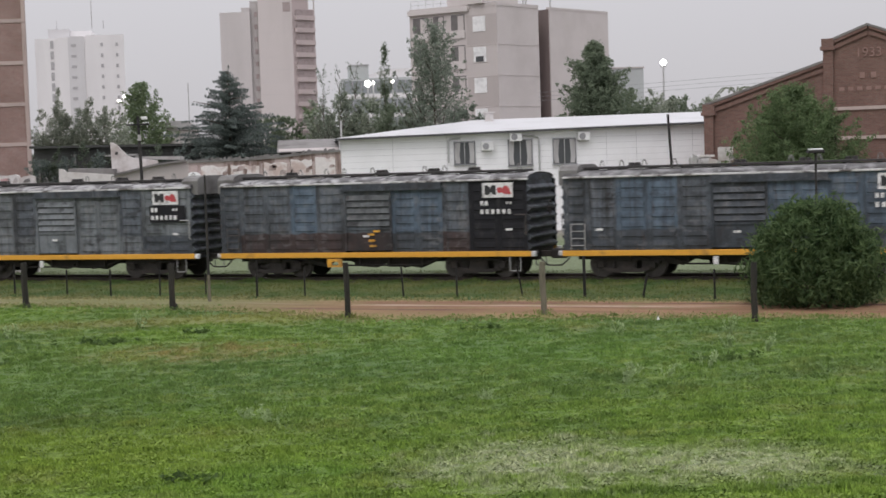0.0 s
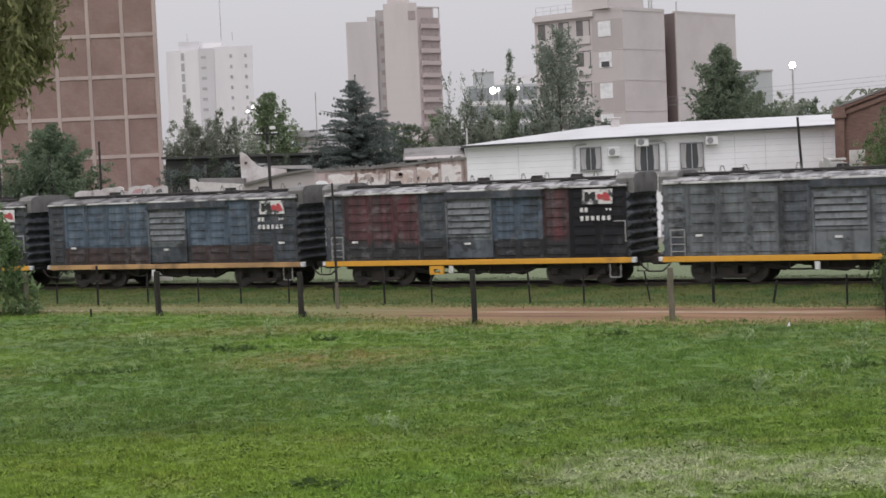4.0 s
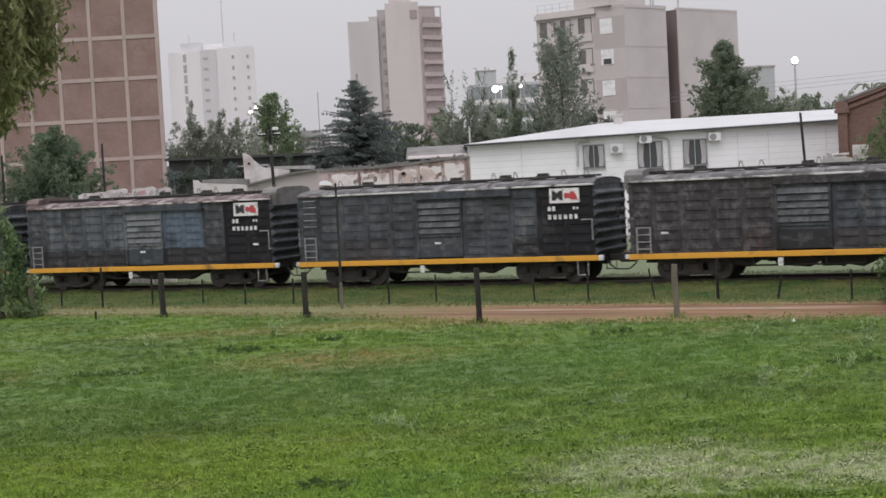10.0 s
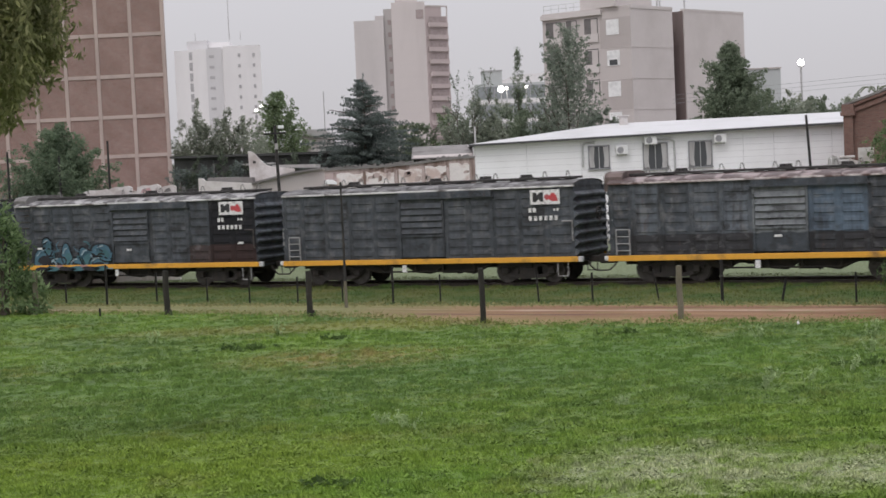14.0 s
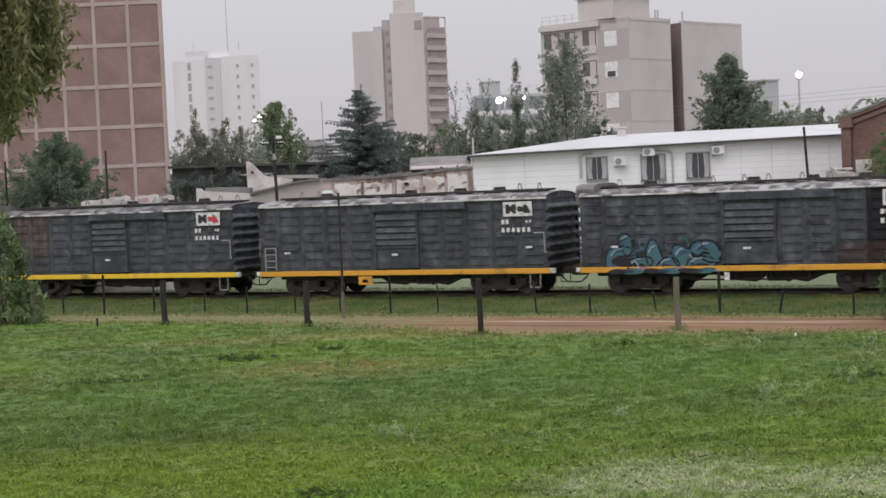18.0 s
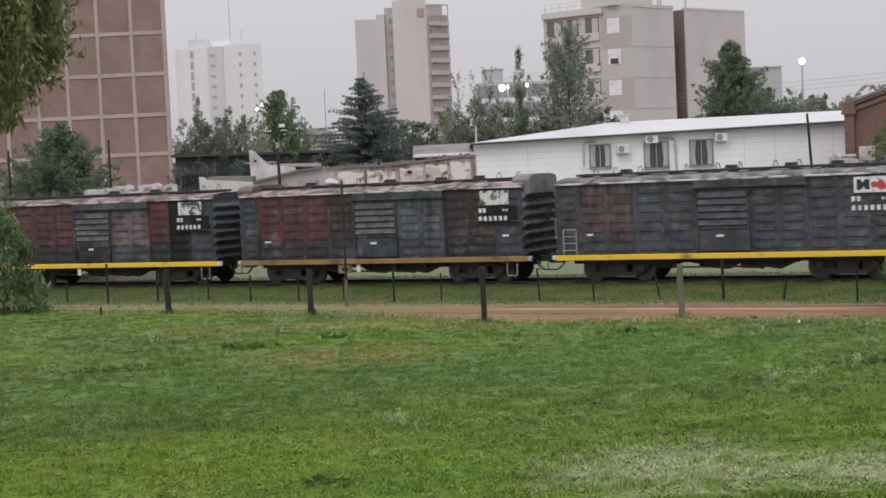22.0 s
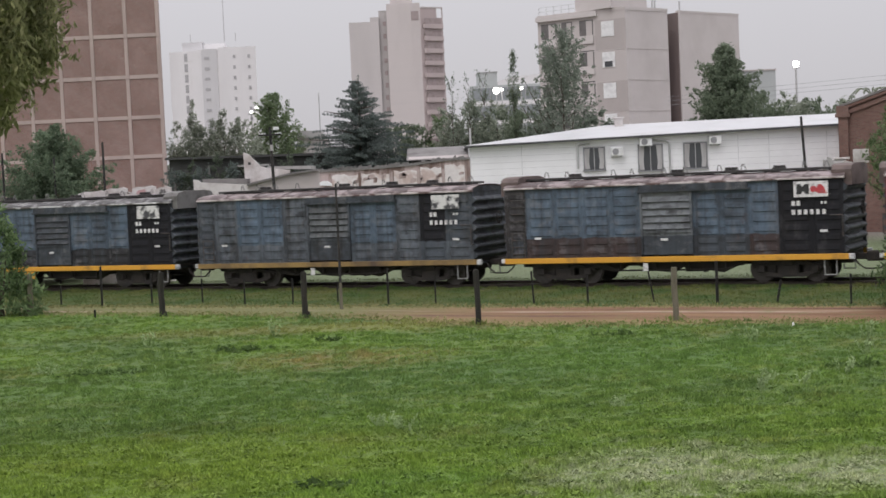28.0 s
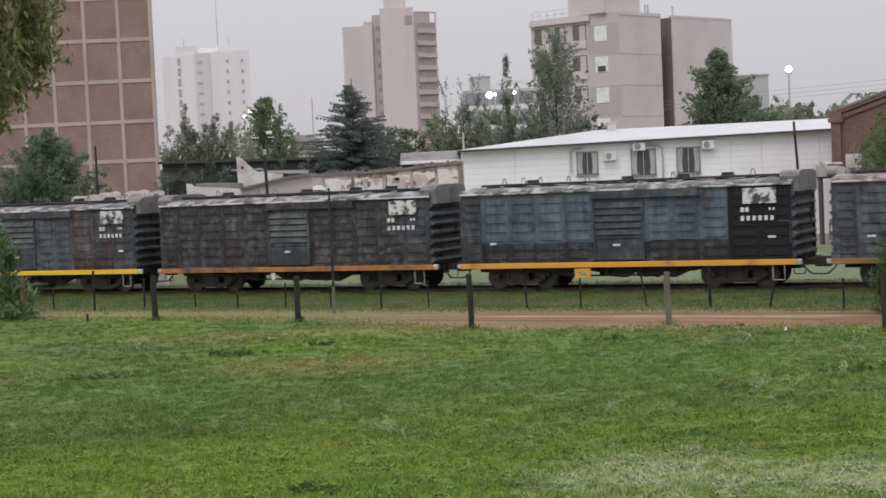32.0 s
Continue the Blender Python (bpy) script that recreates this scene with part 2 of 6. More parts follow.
# ---- ground ----
def lawn_material(name, blades, low=1.26, high=1.78):
    m, t, b = mat(name)
    g = t.nodes.new("ShaderNodeNewGeometry")
    pos = g.outputs["Position"]
    big, mid, small = grain(t, pos, 0.16, 4), grain(t, pos, 1.6, 6, 0.7), grain(t, pos, 22, 5, 0.8)
    c = mix(t, step(t, big, 0.38, 0.62), (0.076, 0.126, 0.040), (0.100, 0.170, 0.034))
    c = mix(t, step(t, axis(t, pos, 1), 31.0, 22.0), c, (0.118, 0.192, 0.032))
    c = mix(t, step(t, mid, 0.5, 0.76), c, (0.16, 0.215, 0.065))
    c = mix(t, calc(t, "MULTIPLY", step(t, mid, 0.45, 0.32), 0.7), c, (0.042, 0.078, 0.02))
    c = mix(t, calc(t, "MULTIPLY", step(t, grain(t, pos, 0.35, 5, 0.65), 0.55, 0.7), 0.5), c, (0.16, 0.15, 0.05))
    # long shallow hollows are painted as shade; fine leafy grain breaks the turf up
    ms = t.nodes.new("ShaderNodeMapping")
    put(t, ms.inputs[0], pos)
    ms.inputs["Scale"].default_value = (0.3, 1.1, 1)
    hollow_shade = grain(t, ms.outputs[0], 1.1, 6, 0.68)
    c = mix(t, calc(t, "MULTIPLY", step(t, hollow_shade, 0.50, 0.38), 0.55), c, (0.045, 0.085, 0.022))
    c = mix(t, calc(t, "MULTIPLY", step(t, hollow_shade, 0.54, 0.68), 0.4), c, (0.155, 0.21, 0.062))
    # a pale patch of dry clover and a worn, brownish one
    def patch(x, y, rx, ry, soft):
        mp = t.nodes.new("ShaderNodeMapping")
        put(t, mp.inputs[0], pos)
        mp.inputs["Location"].default_value = (-x / rx, -y / ry, 0)
        mp.inputs["Scale"].default_value = (1 / rx, 1 / ry, 0)
        ln = t.nodes.new("ShaderNodeVectorMath")
        ln.operation = "LENGTH"
        put(t, ln.inputs[0], mp.outputs[0])
        return step(t, calc(t, "ADD", ln.outputs["Value"], calc(t, "MULTIPLY", calc(t, "SUBTRACT", mid, 0.5), soft)), 1.15, 0.45)
    dry = calc(t, "MAXIMUM", patch(3.2, 22.7, 2.1, 2.1, 2.4), patch(5.7, 22.0, 2.2, 1.5, 2.2))
    c = mix(t, calc(t, "MULTIPLY", dry, step(t, grain(t, pos, 2.2, 6, 0.75), 0.36, 0.54)), c, (0.255, 0.29, 0.185))
    # cooler, denser turf in broad patches and yellower turf close by
    for x, y, rx, ry, soft, amount, tone in ((-6.2, 34.0, 6.5, 5.0, 1.6, 0.5, (0.080, 0.140, 0.042)), (3.4, 36.0, 6.5, 4.6, 1.6, 0.5, (0.072, 0.138, 0.038)),
                                             (-4.6, 25.2, 5.0, 3.0, 1.8, 0.5, (0.135, 0.195, 0.030)), (-8.6, 36.0, 2.2, 0.35, 0.9, 0.6, (0.045, 0.075, 0.025)),
                                             (-0.6, 22.6, 1.6, 1.4, 1.4, 0.5, (0.085, 0.165, 0.030))):
        c = mix(t, calc(t, "MULTIPLY", patch(x, y, rx, ry, soft), amount), c, tone)
    bare = patch(-2.6, 38.4, 3.2, 2.4, 1.6)
    c = mix(t, calc(t, "MULTIPLY", bare, step(t, grain(t, pos, 1.7, 4), 0.35, 0.7)), c, (0.19, 0.16, 0.07))
    verge = patch(-2.0, 46.5, 9.0, 1.6, 1.6)
    c = mix(t, calc(t, "MULTIPLY", verge, 0.45), c, (0.20, 0.17, 0.07))
    # beyond the railway the ground turns to trodden earth and paving
    turned = t.nodes.new("ShaderNodeMapping")
    put(t, turned.inputs[0], pos)
    turned.inputs["Rotation"].default_value = (0, 0, radians(26.77))
    strip = step(t, axis(t, turned.outputs[0], 1), 44.6, 46.0)
    c = mix(t, strip, c, mix(t, step(t, grain(t, pos, 0.5, 5), 0.4, 0.65), (0.044, 0.076, 0.022), (0.092, 0.098, 0.036)))
    far_side = step(t, axis(t, turned.outputs[0], 1), 56.5, 58.0)
    c = mix(t, far_side, c, mix(t, mid, (0.085, 0.12, 0.062), (0.175, 0.20, 0.125)))
    beyond = step(t, calc(t, "ADD", axis(t, turned.outputs[0], 1), calc(t, "MULTIPLY", mid, 3.0)), 80.0, 88.0)
    c = mix(t, beyond, c, mix(t, mid, (0.14, 0.13, 0.12), (0.24, 0.225, 0.21)))
    # leafy clumps a hand wide
    clump = grain(t, pos, 6.5, 5, 0.65)
    c = mix(t, step(t, clump, 0.38, 0.62), mix(t, 1.0, c, (0.77, 0.77, 0.74), "MULTIPLY"), mix(t, 1.0, c, (1.33, 1.30, 1.25), "MULTIPLY"))
    if blades:
        c = mix(t, g.outputs["Random Per Island"], mix(t, 1.0, c, (low, low, low * 0.95), "MULTIPLY"), mix(t, 1.0, c, (high, high * 0.95, high * 0.9), "MULTIPLY"))
    else:
        c = mix(t, small, mix(t, 1.0, c, (0.76, 0.76, 0.74), "MULTIPLY"), mix(t, 1.0, c, (1.38, 1.38, 1.34), "MULTIPLY"))
        bump(t, b, small, 0.6, 0.05)
    put(t, b.inputs["Base Color"], c)
    b.inputs["Roughness"].default_value = 0.8
    b.inputs["Specular IOR Level"].default_value = 0.2
    return m


M_LAWN, M_BLADE, M_CLOVER = lawn_material("lawn", False), lawn_material("grass_blade", True), lawn_material("clover_leaf", True, 0.95, 1.35)
M_RAIL = worn("rail_steel", (0.055, 0.043, 0.037), (0.03, 0.025, 0.022), 3, rough=0.5, metal=0.6)
M_SLEEPER = worn("sleeper_wood", (0.06, 0.055, 0.04), (0.035, 0.035, 0.025), 3, rough=0.95)

ground = Geo()
cuts_x = [-2500, -400, -120, -60, *range(-40, 61, 4), 80, 140, 400, 2500]
cuts_y = [-400, -60, 0, *range(8, 81, 4), 100, 140, 220, 420, 900, 3500]
for y in cuts_y:
    for x in cuts_x:
        ground.v.append((x, y, 0.0))
for j in range(len(cuts_y) - 1):
    for i in range(len(cuts_x) - 1):
        a = j * len(cuts_x) + i
        ground.f.append((a, a + 1, a + 1 + len(cuts_x), a + len(cuts_x)))
tagged(part("ground", ground, M_LAWN), "wide uneven green lawn with mown grass and clover", "ground", kind="structure")

# red dirt lane between the lawn and the railway, with ragged edges
def near_edge(s):
    return np.interp(s, [-95, -37, -30, -25, -19, -12, -8, 60], [43.9, 43.9, 43.7, 42.9, 40.6, 41.6, 42.0, 42.0])


M_LANE, _t, _b = mat("red_dirt_lane")
_co = coords(_t, shift=False)
_s, _n = axis(_t, _co, 0), axis(_t, _co, 1)
_long = coords(_t, scale=(0.16, 1, 1), shift=False)
_f = grain(_t, _co, 7, 5, 0.7)
_wob = calc(_t, "ADD", _n, calc(_t, "MULTIPLY", calc(_t, "SUBTRACT", grain(_t, _long, 0.9, 5), 0.5), 1.1))
_red = step(_t, calc(_t, "ADD", _s, calc(_t, "MULTIPLY", grain(_t, _co, 0.4, 3), 4.0)), -25.0, -18.0)
_c = mix(_t, step(_t, grain(_t, _long, 1.6, 5), 0.40, 0.62), (0.175, 0.087, 0.044), (0.26, 0.148, 0.078))
_c = mix(_t, _red, mix(_t, _f, (0.10, 0.125, 0.035), (0.21, 0.19, 0.08)), _c)


def _band(middle, half):
    return step(_t, calc(_t, "ABSOLUTE", calc(_t, "SUBTRACT", _wob, middle)), half, half * 0.35)


# the near side runs out into ochre grass, the far side into straw, with a dark red rut and a pale one between
_c = mix(_t, calc(_t, "MULTIPLY", step(_t, _wob, 43.3, 41.2), 0.9), _c, (0.23, 0.185, 0.07))
_c = mix(_t, calc(_t, "MULTIPLY", calc(_t, "MULTIPLY", _band(45.55, 0.24), step(_t, _s, -21.0, -15.0)), step(_t, grain(_t, _long, 0.5, 3), 0.42, 0.55)), _c, (0.095, 0.038, 0.024))
_c = mix(_t, calc(_t, "MULTIPLY", _band(44.75, 0.4), step(_t, grain(_t, coords(_t, scale=(0.12, 0.6, 1), shift=False), 1.0, 3), 0.47, 0.60)), _c, (0.36, 0.27, 0.20))
_c = mix(_t, calc(_t, "MULTIPLY", _band(43.4, 0.3), step(_t, grain(_t, _long, 0.7, 3), 0.50, 0.6)), _c, (0.125, 0.062, 0.04))
_c = mix(_t, step(_t, _wob, 45.9, 46.4), _c, (0.22, 0.195, 0.085))
_c = mix(_t, calc(_t, "MULTIPLY", step(_t, grain(_t, _co, 1.1, 6, 0.7), 0.53, 0.66), 0.6), _c, (0.15, 0.16, 0.05))
put(_t, _b.inputs["Base Color"], mix(_t, 0.4, _c, mix(_t, _f, (0.35, 0.35, 0.35), (1.3, 1.3, 1.3)), "MULTIPLY"))
_b.inputs["Roughness"].default_value = 0.95
bump(_t, _b, _f, 0.6, 0.05)
lane, n_lane = Geo(), 330
for i in range(n_lane + 1):
    s = -95 + i * 0.52
    near = near_edge(s) + 0.55 * noise.noise((s * 0.35, 0, 3)) + 0.4 * noise.noise((s * 1.7, 5, 3))
    far = 46.5 + 0.4 * noise.noise((s * 0.3, 9, 3)) + 0.3 * noise.noise((s * 1.6, 2, 8))
    lane.v += [(s, near, 0.004), (s, (near * 2 + far) / 3, 0.012), (s, (near + far * 2) / 3, 0.012), (s, far, 0.004)]
for i in range(n_lane):
    a = 4 * i
    lane.f += [(a + q, a + 4 + q, a + 5 + q, a + 1 + q) for q in range(3)]
tagged(part("dirt_lane", lane, M_LANE, at=TRACK), "reddish bare dirt lane along the railway fence", "path", kind="structure")

# railway: two rails on sleepers half sunk in the grass
railway = thing("railway_track", "rusty broad gauge railway track sunk in grass", "railway track", TRACK, kind="structure")
rail_profile = [(-0.07, 0.0), (0.07, 0.0), (0.07, 0.012), (0.012, 0.035), (0.012, 0.10), (0.036, 0.11), (0.036, 0.15), (-0.036, 0.15),
                (-0.036, 0.11), (-0.012, 0.10), (-0.012, 0.035), (-0.07, 0.012)]
for side in (-0.838, 0.838):
    part("rail", Geo().prism([(RAIL_Y + side + a, b) for a, b in rail_profile], -260, 260, "x"), M_RAIL, railway)
sleeper = Geo().box(-0.12, 0.12, -1.35, 1.35, -0.10, 0.018, 0.01).mesh("sleeper")
for i in range(-62, 44):
    part("sleeper", sleeper, M_SLEEPER, railway, at=pose(i * 0.68, RAIL_Y, 0, 0, 0, random.uniform(-1, 1)))


def grass(name, label, count, region, height, width):
    """Separate blades of grass, set by region(u, v) from two random numbers."""
    rng = np.random.default_rng(count)
    xy = region(rng, count)
    z = np.zeros(len(xy))
    tilt = rng.uniform(0, math.tau, len(xy))
    lean = rng.uniform(0.0, 0.75, len(xy))
    lush = np.array([noise.noise((a * 1.1, b * 1.6, 11)) + 0.5 * noise.noise((a * 3.1, b * 3.6, 5)) for a, b in xy])
    h = height * rng.uniform(0.45, 1.25, len(xy)) * np.clip(1.0 + 1.6 * lush, 0.35, 2.4)
    w = width * rng.uniform(0.6, 1.3, len(xy))
    up = np.stack([np.cos(tilt) * lean, np.sin(tilt) * lean, np.ones(len(xy))], 1) * h[:, None] / 2
    turn = rng.uniform(-0.9, 0.9, len(xy))
    side = np.stack([np.cos(turn), np.sin(turn), np.zeros(len(xy))], 1) * w[:, None] / 2
    ob = part(name, quads(name, np.column_stack([xy, z]) + up * 0.95, up, side), M_BLADE)
    return tagged(ob, label, "grass", kind="stuff")


def lawn_region(rng, n):
    """Tufts, each of a dozen blades, thicker where the turf is lush."""
    m = n // 9
    y = 17.5 * (58.0 / 17.5) ** rng.uniform(0, 1, m)
    x = rng.uniform(-0.31, 0.40, m) * y
    clump = np.array([noise.noise((a * 0.8, b * 0.8, 0)) + 0.7 * noise.noise((a * 2.2, b * 2.2, 4)) for a, b in zip(x, y)])
    across = 0.4504 * x + 0.8928 * y
    along = 0.8928 * x - 0.4504 * y
    near = near_edge(along) + 0.1
    keep = (across < near + rng.normal(0, 0.45, m)) & (clump > rng.uniform(-1.7, -0.05, m))
    xy = np.repeat(np.column_stack([x, y])[keep], 12, axis=0)
    return xy + rng.normal(0, 0.055, xy.shape)


def verge_region(rng, n):
    s, w = rng.uniform(-48, 8, n), rng.uniform(46.0, 58.5, n)
    keep = rng.uniform(0, 1, n) < np.where(w < 46.8, 0.4, 1.0)
    return np.column_stack([0.8928 * s + 0.4504 * w, -0.4504 * s + 0.8928 * w])[keep]


grass("lawn_grass", "short damp green grass of the lawn", 420000, lawn_region, 0.055, 0.022)
grass("verge_grass", "longer grass between the lane and the rails", 60000, verge_region, 0.065, 0.022)


def rail_region(rng, n):
    s, w = rng.uniform(-48, 8, n), rng.uniform(53.1, 53.58, n)
    return np.column_stack([0.8928 * s + 0.4504 * w, -0.4504 * s + 0.8928 * w])


grass("rail_grass", "rank grass grown up along the near rail", 16000, rail_region, 0.085, 0.024)

# straw-coloured grass along the lane's edges
M_STRAW = worn("dry_straw", (0.24, 0.22, 0.10), (0.12, 0.16, 0.05), 3.0, rough=0.9)
rng_s = np.random.default_rng(8)
n_s = 14000
s_s = rng_s.uniform(-48, 10, n_s)
w_s = np.where(rng_s.uniform(0, 1, n_s) < 0.6, near_edge(s_s) + 0.15 + rng_s.normal(0, 0.5, n_s), 46.5 + rng_s.normal(0, 0.4, n_s))
xy_s = np.column_stack([0.8928 * s_s + 0.4504 * w_s, -0.4504 * s_s + 0.8928 * w_s])
h_s = rng_s.uniform(0.025, 0.075, n_s)
up_s = np.column_stack([rng_s.normal(0, 0.5, n_s), rng_s.normal(0, 0.5, n_s), np.ones(n_s)]) * h_s[:, None] / 2
side_s = np.column_stack([np.ones(n_s), rng_s.normal(0, 0.5, n_s), np.zeros(n_s)]) * 0.02
tagged(part("straw_grass", quads("straw_grass", np.column_stack([xy_s, np.zeros(n_s)]) + up_s, up_s, side_s), M_STRAW), "dry yellowish grass along the lane's ragged edges", "grass", kind="stuff")


def clover_region(rng, n):
    y = 17.5 * (34.0 / 17.5) ** rng.uniform(0, 1, n)
    x = rng.uniform(-0.31, 0.40, n) * y
    d = np.array([noise.noise((a * 1.3, b * 1.3, 7)) + 0.8 * noise.noise((a * 4.0, b * 4.0, 2)) for a, b in zip(x, y)])
    keep = (d > 0.05) & (rng.uniform(0, 1, n) < np.clip((36 - y) / 12, 0.1, 1))
    return np.column_stack([x, y])[keep]


rng_c = np.random.default_rng(77)
spots_c = clover_region(rng_c, 130000)
up_c = rng_c.normal(0, 0.35, (len(spots_c), 2))
a_c = rng_c.uniform(0, math.tau, len(spots_c))
r_c = rng_c.uniform(0.012, 0.026, len(spots_c))
along_c = np.column_stack([np.cos(a_c), np.sin(a_c), up_c[:, 0]]) * r_c[:, None]
across_c = np.column_stack([-np.sin(a_c), np.cos(a_c), up_c[:, 1]]) * r_c[:, None]
leaves_c = np.column_stack([spots_c, rng_c.uniform(0.03, 0.065, len(spots_c))])
tagged(part("clover_leaves", quads("clover_leaves", leaves_c, along_c, across_c), M_CLOVER), "small clover leaves scattered through the lawn", "clover", kind="stuff")

# ---- goods wagons ----
M_DARK = worn("wagon_underframe", (0.034, 0.030, 0.028), (0.06, 0.046, 0.040), 3, rough=0.85)
M_WHEEL = worn("wheel_steel", (0.075, 0.066, 0.061), (0.032, 0.028, 0.026), 4, rough=0.6, metal=0.3)
# pale patches put the wet sheets' sheen into the colour
M_ROOF = worn("wagon_roof", (0.29, 0.284, 0.284), (0.04, 0.037, 0.036), 2.0, (0.41, 0.53), rough=0.4, fine=9)
M_HOOD = worn("hood_paint", (0.17, 0.165, 0.16), (0.08, 0.072, 0.068), 1.6, (0.45, 0.7), rough=0.75)
M_HOOD_RUST = worn("rusty_hood_paint", (0.13, 0.096, 0.088), (0.06, 0.044, 0.04), 1.6, (0.45, 0.7), rough=0.75)
M_ROOF_DULL = worn("dull_wagon_roof", (0.165, 0.160, 0.160), (0.036, 0.033, 0.032), 2.0, (0.40, 0.54), rough=0.5, fine=9)
M_ROOF_RUST = worn("wagon_roof_rusty", (0.25, 0.20, 0.196), (0.06, 0.037, 0.035), 1.5, (0.41, 0.53), rough=0.48)
M_ROOF_DARK = worn("running_board", (0.026, 0.024, 0.023), (0.05, 0.044, 0.042), 2, rough=0.8)
M_WHITE = worn("white_lettering", (0.66, 0.65, 0.65), (0.22, 0.21, 0.21), 7, (0.50, 0.72), rough=0.7)
M_WORN_WHITE = worn("worn_white", (0.6, 0.59, 0.58), (0.06, 0.06, 0.065), 3.5, (0.46, 0.56), relief=0.1)
M_LOGO_RED = worn("red_lettering", (0.45, 0.05, 0.06), (0.30, 0.10, 0.10), 5, rough=0.7)
M_LOGO_BLACK = worn("black_lettering", (0.02, 0.02, 0.022), (0.05, 0.05, 0.05), 5, rough=0.7)
M_HOOP = worn("roof_hoop_iron", (0.20, 0.195, 0.19), (0.09, 0.075, 0.07), 6, rough=0.6)
M_GUTTER = worn("gutter_edge", (0.55, 0.54, 0.54), (0.10, 0.088, 0.085), 1.3, (0.47, 0.60), rough=0.45, fine=9)
M_GUTTER_RUST = worn("gutter_edge_rusty", (0.52, 0.465, 0.46), (0.10, 0.062, 0.058), 1.3, (0.44, 0.58), rough=0.5, fine=9)
M_IRON = worn("grab_iron", (0.30, 0.30, 0.30), (0.16, 0.13, 0.12), 6, rough=0.6)
M_IRON_DARK = worn("dark_iron", (0.045, 0.042, 0.04), (0.08, 0.05, 0.04), 6, rough=0.7)
GRAFFITI = [worn("spray_" + n, c, tuple(a * 0.75 for a in c), 4, rough=0.6) for n, c in
            (("blue", (0.06, 0.135, 0.185)), ("pale", (0.28, 0.36, 0.40)), ("black", (0.015, 0.015, 0.02)), ("pink", (0.34, 0.19, 0.17)), ("teal", (0.05, 0.13, 0.15)))]
HALF, SIDE, FLOOR_Z, EAVE_Z = 6.15, 1.45, 1.13, 3.64
COLUMNS = [(-6.15, -5.33), (-5.33, -4.25), (-4.25, -3.17), (-3.17, -2.09), (-2.09, -1.0), (2.92, 4.0), (4.0, 5.08), (5.08, 6.15)]


def ribbed(x0, x1, y, z0, z1, rows, proud=0.026, way=-1):
    """A pressed steel plate with rows of short louvre-like swages and a flat joint strip along its left edge."""
    zs = [z0, z0 + 0.1] + [z0 + 0.1 + (i + 1) * (z1 - z0 - 0.16) / rows for i in range(rows)] + [z1]
    g, back = Geo(), y - way * 0.03
    a, b, m = x0 + 0.004, x1 - 0.004, 0.125
    for lo, hi in zip(zs, zs[1:]):
        o = [(a, y, lo), (b, y, lo), (b, y, hi), (a, y, hi)]
        if lo in (zs[0], zs[-2]):
            g.add(o, [(0, 1, 2, 3)])
            continue
        h = hi - lo
        q = [(a + m, y, lo + 0.02), (b - m, y, lo + 0.02), (b - m, y, lo + h * 0.7), (a + m, y, lo + h * 0.7)]
        p = [(a + m + 0.05, y + way * proud, lo + 0.035), (b - m - 0.05, y + way * proud, lo + 0.035),
             (b - m - 0.05, y + way * proud * 0.5, lo + h * 0.5), (a + m + 0.05, y + way * proud * 0.5, lo + h * 0.5)]
        g.add(o + q + p, [(0, 1, 5, 4), (1, 2, 6, 5), (2, 3, 7, 6), (3, 0, 4, 7), (4, 5, 9, 8), (5, 6, 10, 9), (6, 7, 11, 10), (7, 4, 8, 11), (8, 9, 10, 11)])
    g.add([(a, y, z0), (b, y, z0), (b, y, z1), (a, y, z1), (a, back, z0), (b, back, z0), (b, back, z1), (a, back, z1)],
          [(0, 1, 5, 4), (2, 3, 7, 6), (4, 5, 6, 7)])
    return g.box(x0 - 0.055, x0 + 0.055, min(back, y + way * 0.012), max(back, y + way * 0.012), z0, z1)


